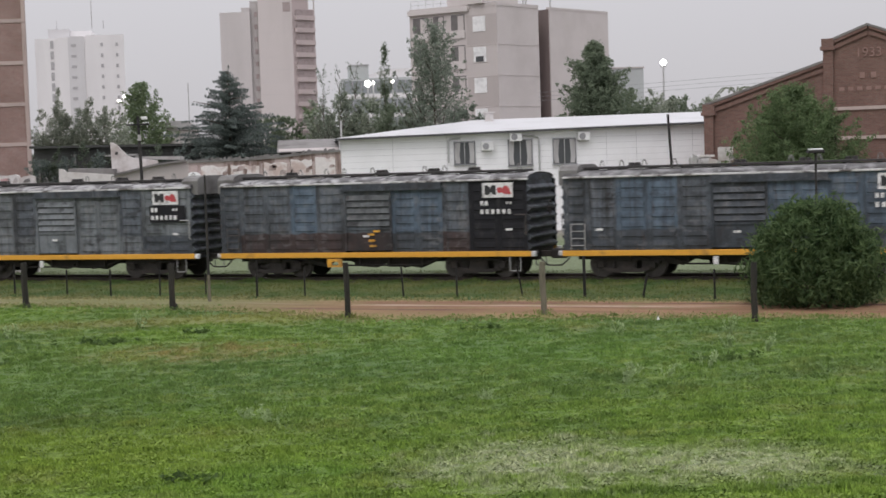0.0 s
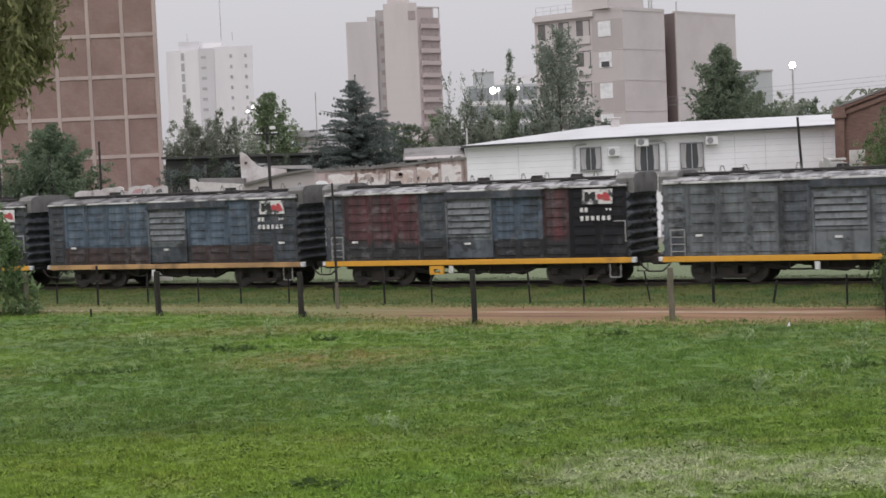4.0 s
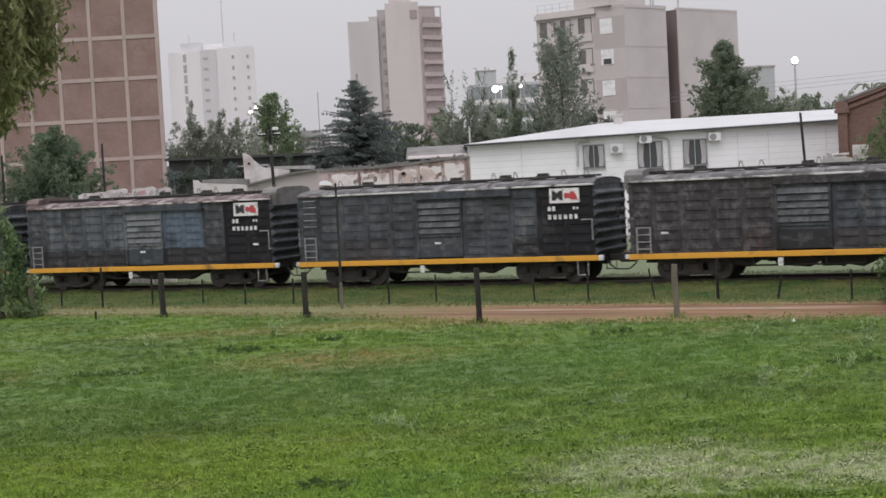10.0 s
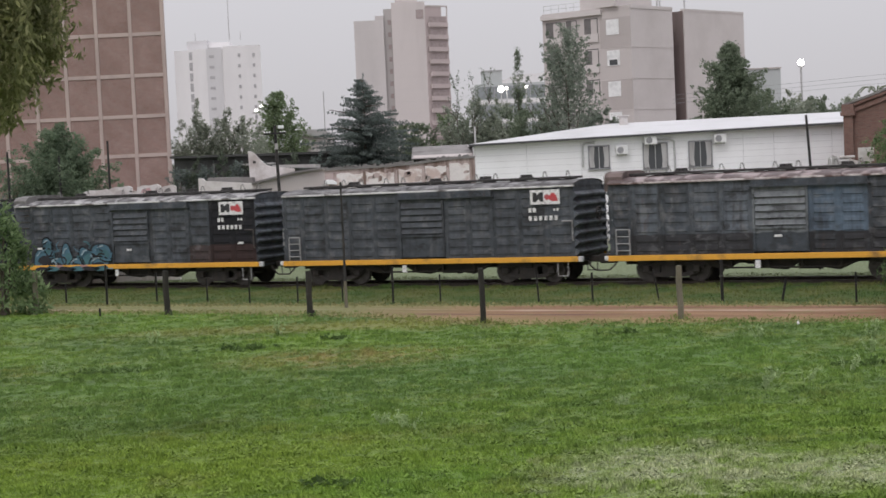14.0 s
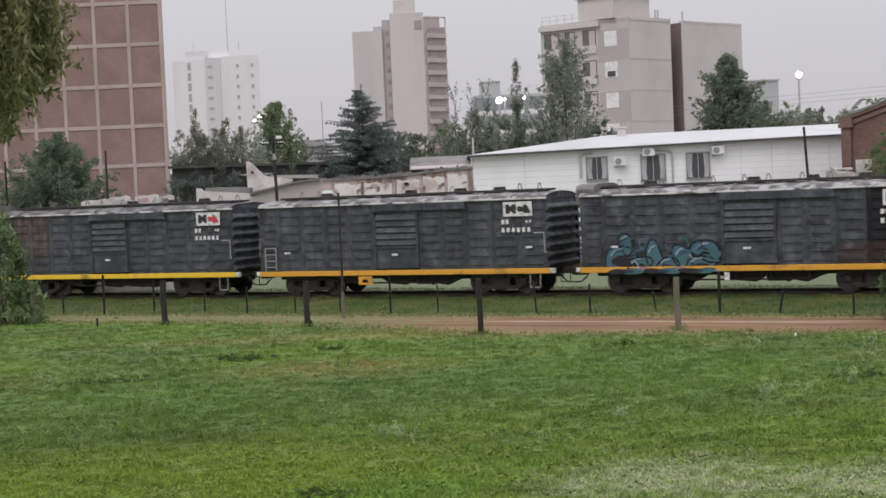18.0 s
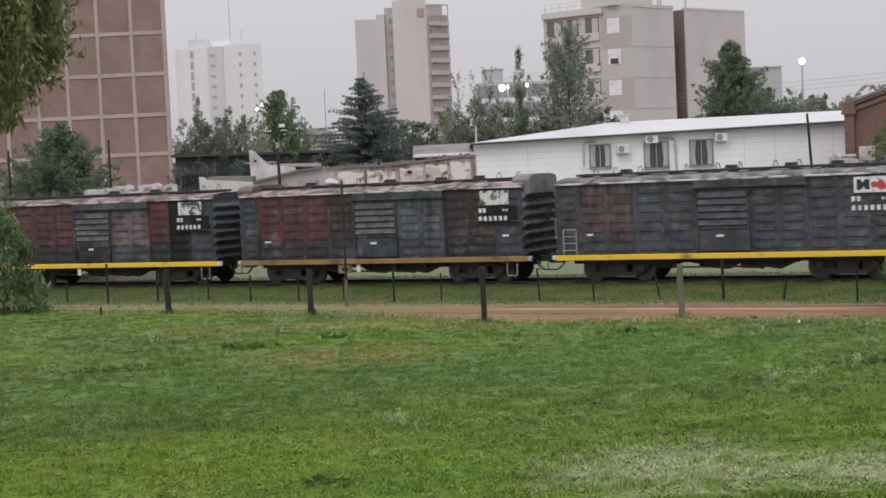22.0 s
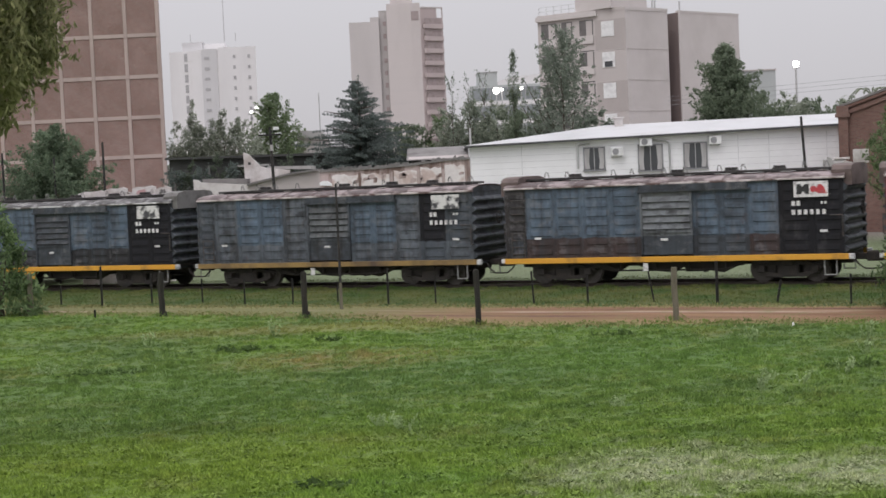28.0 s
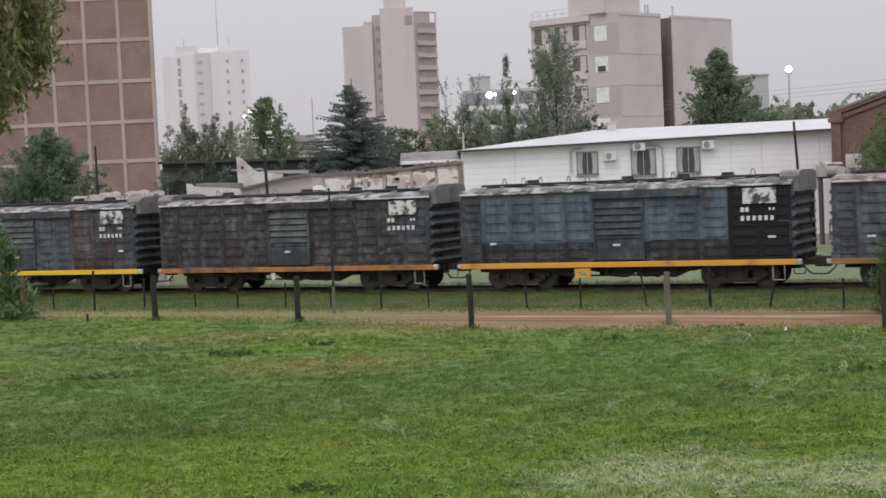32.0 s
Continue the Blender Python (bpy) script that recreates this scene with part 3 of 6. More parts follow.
CAR = {}
for way, tag in ((-1, "near"), (1, "far")):
    y = way * SIDE
    for i, (a, b) in enumerate(COLUMNS):
        CAR[f"{tag}_panel_{i}"] = ribbed(a, b, y, FLOOR_Z, EAVE_Z, 7 if i else 8, way=way).mesh("side_panel", weld=True)
    # sliding door with louvres over a flat kick plate, and the second leaf with two columns of swages
    d = Geo().box(-0.97, 0.93, min(y, y + way * 0.05), max(y, y + way * 0.05), FLOOR_Z + 0.06, 3.41)
    CAR[tag + "_louvre"] = Geo().prism([(y + way * 0.05, 0.0), (y + way * 0.12, 0.012), (y + way * 0.10, 0.05), (y + way * 0.05, 0.19)], -0.88, 0.84, "x").mesh("louvre")
    for x in (-0.97, 0.86):
        d.box(x, x + 0.07, min(y, y + way * 0.10), max(y, y + way * 0.10), FLOOR_Z + 0.06, 3.34)
    d.box(-0.97, 0.93, min(y, y + way * 0.09), max(y, y + way * 0.09), 1.96, 2.03)
    CAR[tag + "_door"] = d.mesh("louvred_door")
    e = ribbed(0.98, 1.95, y + way * 0.02, FLOOR_Z, 3.4, 7, way=way)
    h = ribbed(1.95, 2.92, y + way * 0.02, FLOOR_Z, 3.4, 7, way=way)
    e.add(h.v, h.f)
    CAR[tag + "_leaf"] = e.mesh("second_door", weld=True)
    CAR[tag + "_header"] = Geo().box(-1.0, 2.92, min(y - way * 0.02, y + way * 0.10), max(y - way * 0.02, y + way * 0.10), 3.40, EAVE_Z).box(
        -1.05, 3.0, min(y, y + way * 0.16), max(y, y + way * 0.16), 3.38, 3.44).mesh("door_rail")
    CAR[tag + "_sill"] = Geo().box(-6.27, 6.27, min(y, y + way * 0.07), max(y, y + way * 0.07), 0.93, 1.125, 0.012).mesh("sill_beam")
    CAR[tag + "_sill_tip_l"] = Geo().box(-6.42, -6.27, min(y - way * 0.1, y + way * 0.06), max(y - way * 0.1, y + way * 0.06), 0.96, 1.12, 0.02).mesh("sill_tip")
    CAR[tag + "_sill_tip_r"] = Geo().box(6.27, 6.45, min(y - way * 0.1, y + way * 0.06), max(y - way * 0.1, y + way * 0.06), 0.93, 1.12, 0.02).mesh("sill_tip")
    CAR[tag + "_gutter"] = Geo().box(-6.2, 6.2, min(y - way * 0.05, y + way * 0.09), max(y - way * 0.05, y + way * 0.09), EAVE_Z, EAVE_Z + 0.07, 0.01).mesh("gutter")
    CAR[tag + "_bracket"] = Geo().box(-1.75, -1.15, min(y, y + way * 0.055), max(y, y + way * 0.055), 0.78, 0.90).box(
        -1.75, -1.58, min(y, y + way * 0.055), max(y, y + way * 0.055), 0.58, 0.78).box(
        -1.30, -1.15, min(y, y + way * 0.055), max(y, y + way * 0.055), 0.58, 0.78).box(
        -1.58, -1.30, min(y, y + way * 0.055), max(y, y + way * 0.055), 0.58, 0.65).mesh("jacking_bracket")
    CAR[tag + "_card"] = Geo().box(-0.95, -0.77, min(y, y + way * 0.03), max(y, y + way * 0.03), 0.62, 0.90, 0.008).mesh("card_holder")
    CAR[tag + "_step"] = Geo().path([(5.45, y, 0.92), (5.45, y, 0.42), (5.85, y, 0.42), (5.85, y, 0.92)], 0.022).mesh("foot_step")
    CAR[tag + "_stile"] = Geo().tube((-5.92, y + way * 0.12, 1.15), (-5.92, y + way * 0.12, 2.06), 0.024, seg=6).mesh("stile")
    CAR[tag + "_rung"] = Geo().tube((-5.92, y + way * 0.12, 1.3), (-5.42, y + way * 0.12, 1.3), 0.02, seg=6).mesh("rung")
    CAR[tag + "_step_iron"] = Geo().path([(-5.92, y, 2.5), (-5.92, y + way * 0.11, 2.5), (-5.42, y + way * 0.11, 2.5), (-5.42, y, 2.5)], 0.018).mesh("rung")
    CAR[tag + "_grab_r"] = Geo().path([(5.72, y, 2.42), (5.72, y + way * 0.12, 2.42), (6.12, y + way * 0.12, 2.42), (6.12, y + way * 0.12, 1.7), (6.12, y, 1.7)], 0.024).mesh("grab_iron")
    CAR[tag + "_grab_l"] = Geo().path([(-6.08, y, 2.4), (-6.3, y - way * 0.1, 2.4), (-6.3, y - way * 0.1, 1.75), (-6.1, y, 1.75)], 0.024).mesh("grab_iron")

# corrugated ends, with the curved top of the roof
ARC = [(SIDE * math.sin(a), EAVE_Z + 0.22 * math.cos(a) ** 0.9) for a in [radians(-90 + 15 * i) for i in range(13)]]
for sgn, tag in ((-1, "l"), (1, "r")):
    x = sgn * (HALF - 0.01)
    line = [(x - sgn * 0.05, FLOOR_Z - 0.2), (x, FLOOR_Z - 0.2)]
    for i in range(7):
        z = 1.14 + i * 0.345
        line += [(x, z), (x + sgn * 0.05, z + 0.03), (x + sgn * 0.14, z + 0.10), (x + sgn * 0.14, z + 0.15), (x + sgn * 0.04, z + 0.24), (x, z + 0.26)]
    line += [(x, EAVE_Z), (x - sgn * 0.05, EAVE_Z)]
    g = Geo().prism(line, -SIDE + 0.02, SIDE + 0.12).box(min(x, x + sgn * 0.1), max(x, x + sgn * 0.1), SIDE + 0.04, SIDE + 0.13, FLOOR_Z - 0.2, EAVE_Z)
    CAR["gable_" + tag] = Geo().prism(ARC[::-1], x - 0.03, x + 0.03, "x").mesh("gable_plate")
    CAR["end_" + tag] = g.mesh("end_wall")
    CAR["hood_" + tag] = Geo().prism([(-1.3, 3.4), (1.3, 3.4), (1.3, 3.92), (1.15, 4.06), (0.7, 4.12), (-0.7, 4.12), (-1.15, 4.06), (-1.3, 3.92)],
                                     x - sgn * 0.42, x + sgn * 0.26, "x").mesh("end_hood")
    CAR["coupler_" + tag] = Geo().box(*sorted((x, x + sgn * 0.48)), -0.11, 0.11, 0.83, 1.05, 0.02).box(
        *sorted((x + sgn * 0.42, x + sgn * 0.75)), -0.17, 0.15, 0.77, 1.12, 0.05).mesh("coupler")
    CAR["hose_" + tag] = Geo().path([(x + sgn * 0.1, -0.55, 0.92), (x + sgn * 0.25, -0.6, 0.72), (x + sgn * 0.45, -0.6, 0.56), (x + sgn * 0.72, -0.58, 0.55)], 0.03).mesh("brake_hose")
CAR["brake_wheel"] = Geo().path([(6.36, 0.5 + 0.24 * math.cos(i * math.tau / 14), 2.6 + 0.24 * math.sin(i * math.tau / 14)) for i in range(15)], 0.022).tube(
    (6.1, 0.5, 2.6), (6.38, 0.5, 2.6), 0.03).tube((6.36, 0.26, 2.6), (6.36, 0.74, 2.6), 0.015).tube((6.36, 0.5, 2.36), (6.36, 0.5, 2.84), 0.015).mesh("brake_wheel")
# roof in curved sheets with raised seams, running board on stands
roof_skin = [(SIDE * 1.05 * math.sin(a), EAVE_Z + 0.05 + 0.22 * math.cos(a) ** 0.9) for a in [radians(-90 + 12 * i) for i in range(16)]]
step_x = 12.4 / 9
CAR["sheet"] = Geo().prism(roof_skin + [(p[0] * 0.96, p[1] - 0.03) for p in roof_skin[::-1]], 0.012, step_x - 0.012, "x").mesh("roof_sheet")
CAR["seam"] = Geo().prism([(p[0] * 1.005, p[1] + 0.018) for p in roof_skin] + [(p[0] * 0.97, p[1] - 0.01) for p in roof_skin[::-1]], -0.03, 0.03, "x").mesh("roof_seam")
CAR["board"] = Geo().box(-5.75, 5.75, -0.55, 0.55, 3.93, 4.01).mesh("running_board")
CAR["stand"] = Geo().box(-0.05, 0.05, -0.5, 0.5, 3.8, 3.945).mesh("board_stand")
CAR["hatch"] = Geo().box(-0.19, -0.03, -0.15, 0.15, 0, 0.13, 0.02).box(0.03, 0.19, -0.15, 0.15, 0, 0.13, 0.02).box(-0.22, 0.22, -0.18, 0.18, 0.0, 0.04, 0.01).mesh("roof_hatch")
CAR["hoop"] = Geo().path([(-0.09, 0, 0), (-0.05, 0, 0.20), (0.02, 0, 0.22), (0.10, 0, 0)], 0.02).mesh("roof_hoop")
# underframe
CAR["frame"] = Geo().box(-6.1, 6.1, -0.18, 0.18, 0.72, 1.1).box(-6.15, 6.15, -1.4, 1.4, 1.02, 1.12).mesh("centre_sill")
for tag, y in (("near", -1.1), ("far", 1.1)):
    g = Geo().path([(-3.0, y, 1.0), (-1.9, y, 0.62), (1.9, y, 0.62), (3.0, y, 1.0)], 0.035)
    for x in (-1.9, -0.6, 0.6, 1.9):
        g.box(x - 0.04, x + 0.04, y - 0.05, y + 0.05, 0.62, 1.02)
    CAR[tag + "_truss"] = g.mesh("truss_rod")
CAR["cylinder"] = Geo().tube((0.35, -0.6, 0.72), (1.05, -0.6, 0.72), 0.2, seg=12).tube((-0.6, -0.6, 0.72), (0.35, -0.6, 0.72), 0.03).box(1.05, 1.12, -0.8, -0.4, 0.5, 0.95).mesh("brake_cylinder")
CAR["reservoir"] = Geo().tube((-1.5, 0.5, 0.7), (-0.3, 0.5, 0.7), 0.19, seg=12).mesh("air_reservoir")
g = Geo().prism([(-2.95, 0.98), (-2.7, 0.66), (-2.1, 0.56), (-1.7, 0.78), (-1.1, 0.84), (-0.7, 0.58), (0.0, 0.52), (0.45, 0.76), (1.1, 0.62), (1.8, 0.5), (2.3, 0.72), (2.95, 0.98)], -0.95, -0.7)
CAR["rigging"] = g.mesh("brake_rigging")
# bogie: cast side frames, bolster, springs, axle boxes
for tag, y in (("near", -1.06), ("far", 1.06)):
    g = Geo().prism([(-1.2, 0.60), (-0.5, 0.74), (0.5, 0.74), (1.2, 0.60), (1.2, 0.50), (0.5, 0.62), (0.36, 0.62), (0.36, 0.34), (0.52, 0.34), (0.9, 0.42), (1.0, 0.34), (0.55, 0.2),
                     (-0.55, 0.2), (-1.0, 0.34), (-0.9, 0.42), (-0.52, 0.34), (-0.36, 0.34), (-0.36, 0.62), (-0.5, 0.62), (-1.2, 0.50)], y - 0.06, y + 0.06)
    for x in (-0.925, 0.925):
        g.box(x - 0.13, x + 0.13, y - 0.13, y + 0.13, 0.36, 0.62, 0.03)
    CAR["bogie_" + tag] = g.mesh("side_frame")
    wave = [(0.27 + (0.02 if i % 2 else 0.0), 0.27 + i * 0.035) for i in range(10)]
    CAR["spring_" + tag] = Geo().prism(wave + [(-a, b) for a, b in wave[::-1]], y - 0.09, y + 0.09).mesh("spring_nest")
# dark block added inside the bogie to close its bright see-through gap
CAR["brake_beam"] = Geo().box(-0.62, 0.62, -0.55, 0.55, 0.24, 0.66, 0.03).mesh("brake_beam")
CAR["bolster"] = Geo().box(-0.2, 0.2, -1.2, 1.2, 0.6, 0.84, 0.02).mesh("bolster")
g = Geo().tube((0, -1.06, 0), (0, 1.06, 0), 0.075, seg=10)
for y in (-0.838, 0.838):
    s = 1 if y > 0 else -1
    g.tube((0, y - 0.06, 0), (0, y + 0.06, 0), 0.45, seg=28).tube((0, y - s * 0.075, 0), (0, y - s * 0.055, 0), 0.48, seg=28)
    g.tube((0, y + s * 0.06, 0), (0, y + s * 0.085, 0), 0.14, 0.11, seg=12)
    for i in range(5):
        a = i * math.tau / 5
        g.box(0.27 * math.cos(a) - 0.035, 0.27 * math.cos(a) + 0.035, min(y + s * 0.06, y + s * 0.075), max(y + s * 0.06, y + s * 0.075),
              0.27 * math.sin(a) - 0.035, 0.27 * math.sin(a) + 0.035)
CAR["wheelset"] = g.mesh("wheelset")
CAR["logo"] = Geo().box(4.50, 5.66, -SIDE - 0.086, -SIDE - 0.078, 3.04, 3.57).mesh("logo_board")
CAR["logo_n"] = Geo().prism([(4.60, 3.14), (4.74, 3.14), (4.82, 3.24), (4.92, 3.14), (5.02, 3.14), (5.02, 3.48), (4.88, 3.48), (4.80, 3.38), (4.72, 3.48), (4.60, 3.48)],
                            -SIDE - 0.094, -SIDE - 0.086).mesh("logo_shape")
CAR["logo_c"] = Geo().prism([(5.06, 3.29), (5.12, 3.19), (5.24, 3.22), (5.36, 3.15), (5.60, 3.15), (5.56, 3.26), (5.52, 3.36), (5.44, 3.45), (5.34, 3.46), (5.28, 3.36), (5.18, 3.41), (5.08, 3.38)],
                            -SIDE - 0.094, -SIDE - 0.086).mesh("logo_shape")
CAR["plate_black"] = Geo().box(4.35, 5.95, -SIDE - 0.082, -SIDE - 0.074, 2.35, 3.00).mesh("number_board")
CAR["digit"] = Geo().box(0, 0.115, -SIDE - 0.096, -SIDE - 0.086, 0, 0.165).mesh("number_bar")
CAR["small_bar"] = Geo().box(0, 0.07, -SIDE - 0.096, -SIDE - 0.086, 0, 0.09).mesh("number_bar")
CAR["tag"] = Geo().box(-0.13, 0.13, -SIDE - 0.10, -SIDE - 0.09, -0.04, 0.04).mesh("stencil_bar")

# the train from its head: paint of the plates from left to right (end, four columns, door, second leaf, three columns),
# sill, hoods at the two ends, roof, logo (0 none, 1 whole, 2 worn), grab irons bright
WAGONS = [
    (-5, "GG gG bG bG gG GG bg bg bG GG", "y", 1, 0, 0, 1, "blue and grey"),
    (-4, "GG gn gn bn gn gn bG gn kk kk", "y", 1, 0, 0, 1, "blue-grey and brown"),
    (-3, "pg pl pl pl gl ll pl gl pG lG", "y", 1, 1, 0, 1, "patched grey"),
    (-2, "GG rk rk rk Gk lg bk rk kk kk", "y", 1, 1, 0, 2, "red, black and blue"),
    (-1, "GG bn bn bn bn lG bn bn Gn GG", "t", 0, 1, 0, 2, "blue and brown"),
    (0, "ww ww ww ww wn Gk Gw GG Gk Gk", "y", 1, 1, 0, 1, "rusty grey-black"),
    (1, "SS SS Sw Sw SS SS SS Gk kk kk", "y", 0, 0, 0, 1, "dark grey"),
    (2, "GG gk Gk gk gk lG bk Gk kk kk", "y", 1, 1, 1, 1, "grey, black and blue"),
    (3, "SS SS SS SS SS SS SS SS SS SS", "y", 0, 0, 0, 1, "slate grey"),
    (4, "SS GG GG SS SS SS SS Sn kn kn", "y", 1, 0, 0, 1, "slate grey and black, spray-painted"),
    (5, "SS SS SS SS SS SS SS SS SS SS", "y", 0, 0, 0, 1, "evenly slate grey"),
    (6, "SS RS RS SS SS SS SS SS SS SS", "Y", 0, 0, 0, 1, "slate grey, rusty at one corner,"),
    (7, "GG rk rn rk nG GG gG nk nk GG", "d", 1, 1, 1, 2, "red-brown, grey and blue"),
    (8, "rk rk rk rk rk Gk vG rk kk GG", "Y", 1, 0, 1, 2, "dull red and black"),
    (9, "wG bn bn bn bn lG bG bn kk kk", "y", 1, 1, 1, 1, "faded blue and black"),
    (10, "Gg gg bg bg gg gG bg gg kg Gg", "d", 0, 0, 1, 2, "dirty blue-grey"),
    (11, "GG bk bk bk bk GG bk bk kk kk", "y", 0, 1, 0, 2, "dark blue and black"),
    (12, "ww ww ww wn ww gG ww ww wk Gw", "o", 1, 1, 0, 2, "streaked rusty brown-grey"),
    (13, "gg gg gg gg gg gG gg qn qn Gq", "Y", 0, 1, 0, 2, "grey and rust-red"),
]
PITCH, TRAIN_S = 13.7, -19.66
WHEELS, CARS = [], []
rng = random.Random(7)


def wagon(k, plates, sill, hood_l, hood_r, rusty, logo, look_words):
    car = thing("boxcar", f"{look_words} goods wagon with ribbed sides", "boxcar", group="wagons of the goods train")
    CARS.append((car, TRAIN_S - PITCH * k))
    codes = plates.split()
    body = codes[0]
    for tag in ("near", "far"):
        for i in range(8):
            code = codes[i] if i < 5 else codes[i + 2]
            part("side_panel", CAR[f"{tag}_panel_{i}"], paint(code), car)
        door = part("louvred_door", CAR[tag + "_door"], paint(codes[5]), car, "sliding door with louvres")
        # on most wagons the light the louvres catch is put into a paler paint
        for i in range(5):
            part("louvre", CAR[tag + "_louvre"], paint("ll" if codes[5][0] == "l" else codes[5] if k in (3, 4, 5, 6, 11, -5) else "mm"), door, at=pose(0, 0, 2.08 + i * 0.24))
        part("second_door", CAR[tag + "_leaf"], paint(codes[6]), car)
        part("door_rail", CAR[tag + "_header"], paint("GG" if body != "ww" else "ww"), car)
        beam = part("sill_beam", CAR[tag + "_sill"], sill_paint(sill), car, "yellow painted side sill")
        for e in "lr":
            part("sill_tip", CAR[f"{tag}_sill_tip_{e}"], paint("W"), beam, "white painted sill end")
        part("gutter", CAR[tag + "_gutter"], M_GUTTER_RUST if rusty else M_GUTTER, car)
        if k in (-4, -2, 5, 7, 11):
            part("jacking_bracket", CAR[tag + "_bracket"], sill_paint(sill), car)
        if k not in (-4, 5, 6, 11, 13):
            part("card_holder", CAR[tag + "_card"], M_WHITE, car)
        part("foot_step", CAR[tag + "_step"], M_IRON, car)
        bright = M_IRON if k in (-5, -3, -2, 0, 1, 2, 3, 5, 6) else M_IRON_DARK
        ladder = part("ladder", CAR[tag + "_stile"], bright, car, "short side ladder")
        part("stile", CAR[tag + "_stile"], bright, ladder, at=pose(0.5, 0, 0))
        for i in range(4):
            part("rung", CAR[tag + "_rung"], bright, ladder, at=pose(0, 0, 0.25 * i))
        if k in (1, 4, 9):
            for i in range(5):
                part("rung", CAR[tag + "_step_iron"], bright, ladder, at=pose(0, 0, 0.25 * i))
        part("grab_iron", CAR[tag + "_grab_r"], bright, car)
        part("grab_iron", CAR[tag + "_grab_l"], bright, car)
        part("truss_rod", CAR[tag + "_truss"], M_DARK, car)
    for e, hood in (("l", hood_l), ("r", hood_r)):
        part("end_wall", CAR["end_" + e], paint("gG" if k % 3 else "gg"), car, "corrugated steel end")
        part("gable_plate", CAR["gable_" + e], paint("GG"), car)
        if hood:
            part("end_hood", CAR["hood_" + e], M_HOOD_RUST if rusty and (e == "l" or k == 9) else M_HOOD, car)
        part("coupler", CAR["coupler_" + e], M_DARK, car)
        part("brake_hose", CAR["hose_" + e], M_DARK, car)
    part("brake_wheel", CAR["brake_wheel"], M_IRON_DARK, car)
    roof = M_ROOF_RUST if rusty else M_ROOF_DULL if k in (-5, -1, 0, 1, 3, 6, 8) else M_ROOF
    for i in range(9):
        sheet = part("roof_sheet", CAR["sheet"], roof, car, at=pose(-6.2 + i * step_x, 0, 0))
        if i:
            part("roof_seam", CAR["seam"], roof, sheet)
    board = part("running_board", CAR["board"], M_ROOF_DARK, car)
    for i in range(11):
        part("board_stand", CAR["stand"], M_ROOF_DARK, board, at=pose(-5.5 + i * 1.1, 0, 0))
    for x in (-4.1, -0.3, 1.85, 3.5):
        part("roof_hatch", CAR["hatch"], M_ROOF_DARK, car, at=pose(x + rng.uniform(-0.1, 0.1), 0.5, 4.0))
    for x in (-5.3, -4.52, -3.7, -2.6, -1.85, -0.7, 0.12, 1.45, 2.3, 4.35, 5.2):
        if rng.random() < 0.85:
            part("roof_hoop", CAR["hoop"], M_HOOP, car, at=pose(x + rng.uniform(-0.08, 0.08), 0.46, 4.0, 0, 0, rng.uniform(-25, 25)))
    for name in ("centre_sill", "brake_cylinder", "air_reservoir", "brake_rigging"):
        key = {"centre_sill": "frame", "brake_cylinder": "cylinder", "air_reservoir": "reservoir", "brake_rigging": "rigging"}[name]
        part(name, CAR[key], M_DARK, car)
    for x in (-4.08, 4.12):
        bogie = part("bogie", CAR["bolster"], M_DARK, car, "two-axle bogie with cast side frames", at=pose(x, 0, RAIL_Z - 0.02))
        for tag in ("near", "far"):
            part("side_frame", CAR["bogie_" + tag], M_DARK, bogie)
            part("spring_nest", CAR["spring_" + tag], M_DARK, bogie)
        part("brake_beam", CAR["brake_beam"], M_DARK, bogie)
        for w in (-0.925, 0.925):
            axle = part("wheelset", CAR["wheelset"], M_WHEEL, bogie, at=pose(w, 0, 0.47))
            WHEELS.append((axle, w))
    # lettering: a board with plain shapes, and bars in place of the numbers
    if logo:
        board = part("logo_board", CAR["logo"], M_WHITE if logo == 1 else M_WORN_WHITE, car, "white board with a black and red mark")
        if logo == 1 or k in (-1, -2):
            part("logo_shape", CAR["logo_n"], M_LOGO_BLACK, board)
            part("logo_shape", CAR["logo_c"], M_LOGO_RED if k != 5 else M_LOGO_BLACK, board)
    if k in (-3, 7, 8):
        part("number_board", CAR["plate_black"], paint("kk"), car)
    for i in range(2):
        part("number_bar", CAR["digit"], M_WHITE, car, at=pose(4.42 + i * 0.17, 0, 2.76))
    for i in range(2):
        part("number_bar", CAR["small_bar"], M_WHITE, car, at=pose(5.4 + i * 0.13, 0, 2.8))
    for i in range(6):
        part("number_bar", CAR["digit"], M_WHITE, car, at=pose(4.42 + i * 0.205, 0, 2.46))
    for x, z in ((5.48, 1.9), (-0.1, 1.72), (-4.9, 1.85)):
        if rng.random() < 0.75:
            part("stencil_bar", CAR["tag"], M_WHITE, car, at=pose(x, 0, z))
    if k == -4:
        for x, z in ((0.1, 1.78), (0.32, 1.9), (0.12, 1.56), (0.16, 1.36)):
            part("stencil_bar", CAR["tag"], paint("y"), car, "yellow stencil mark", at=pose(x, 0, z))
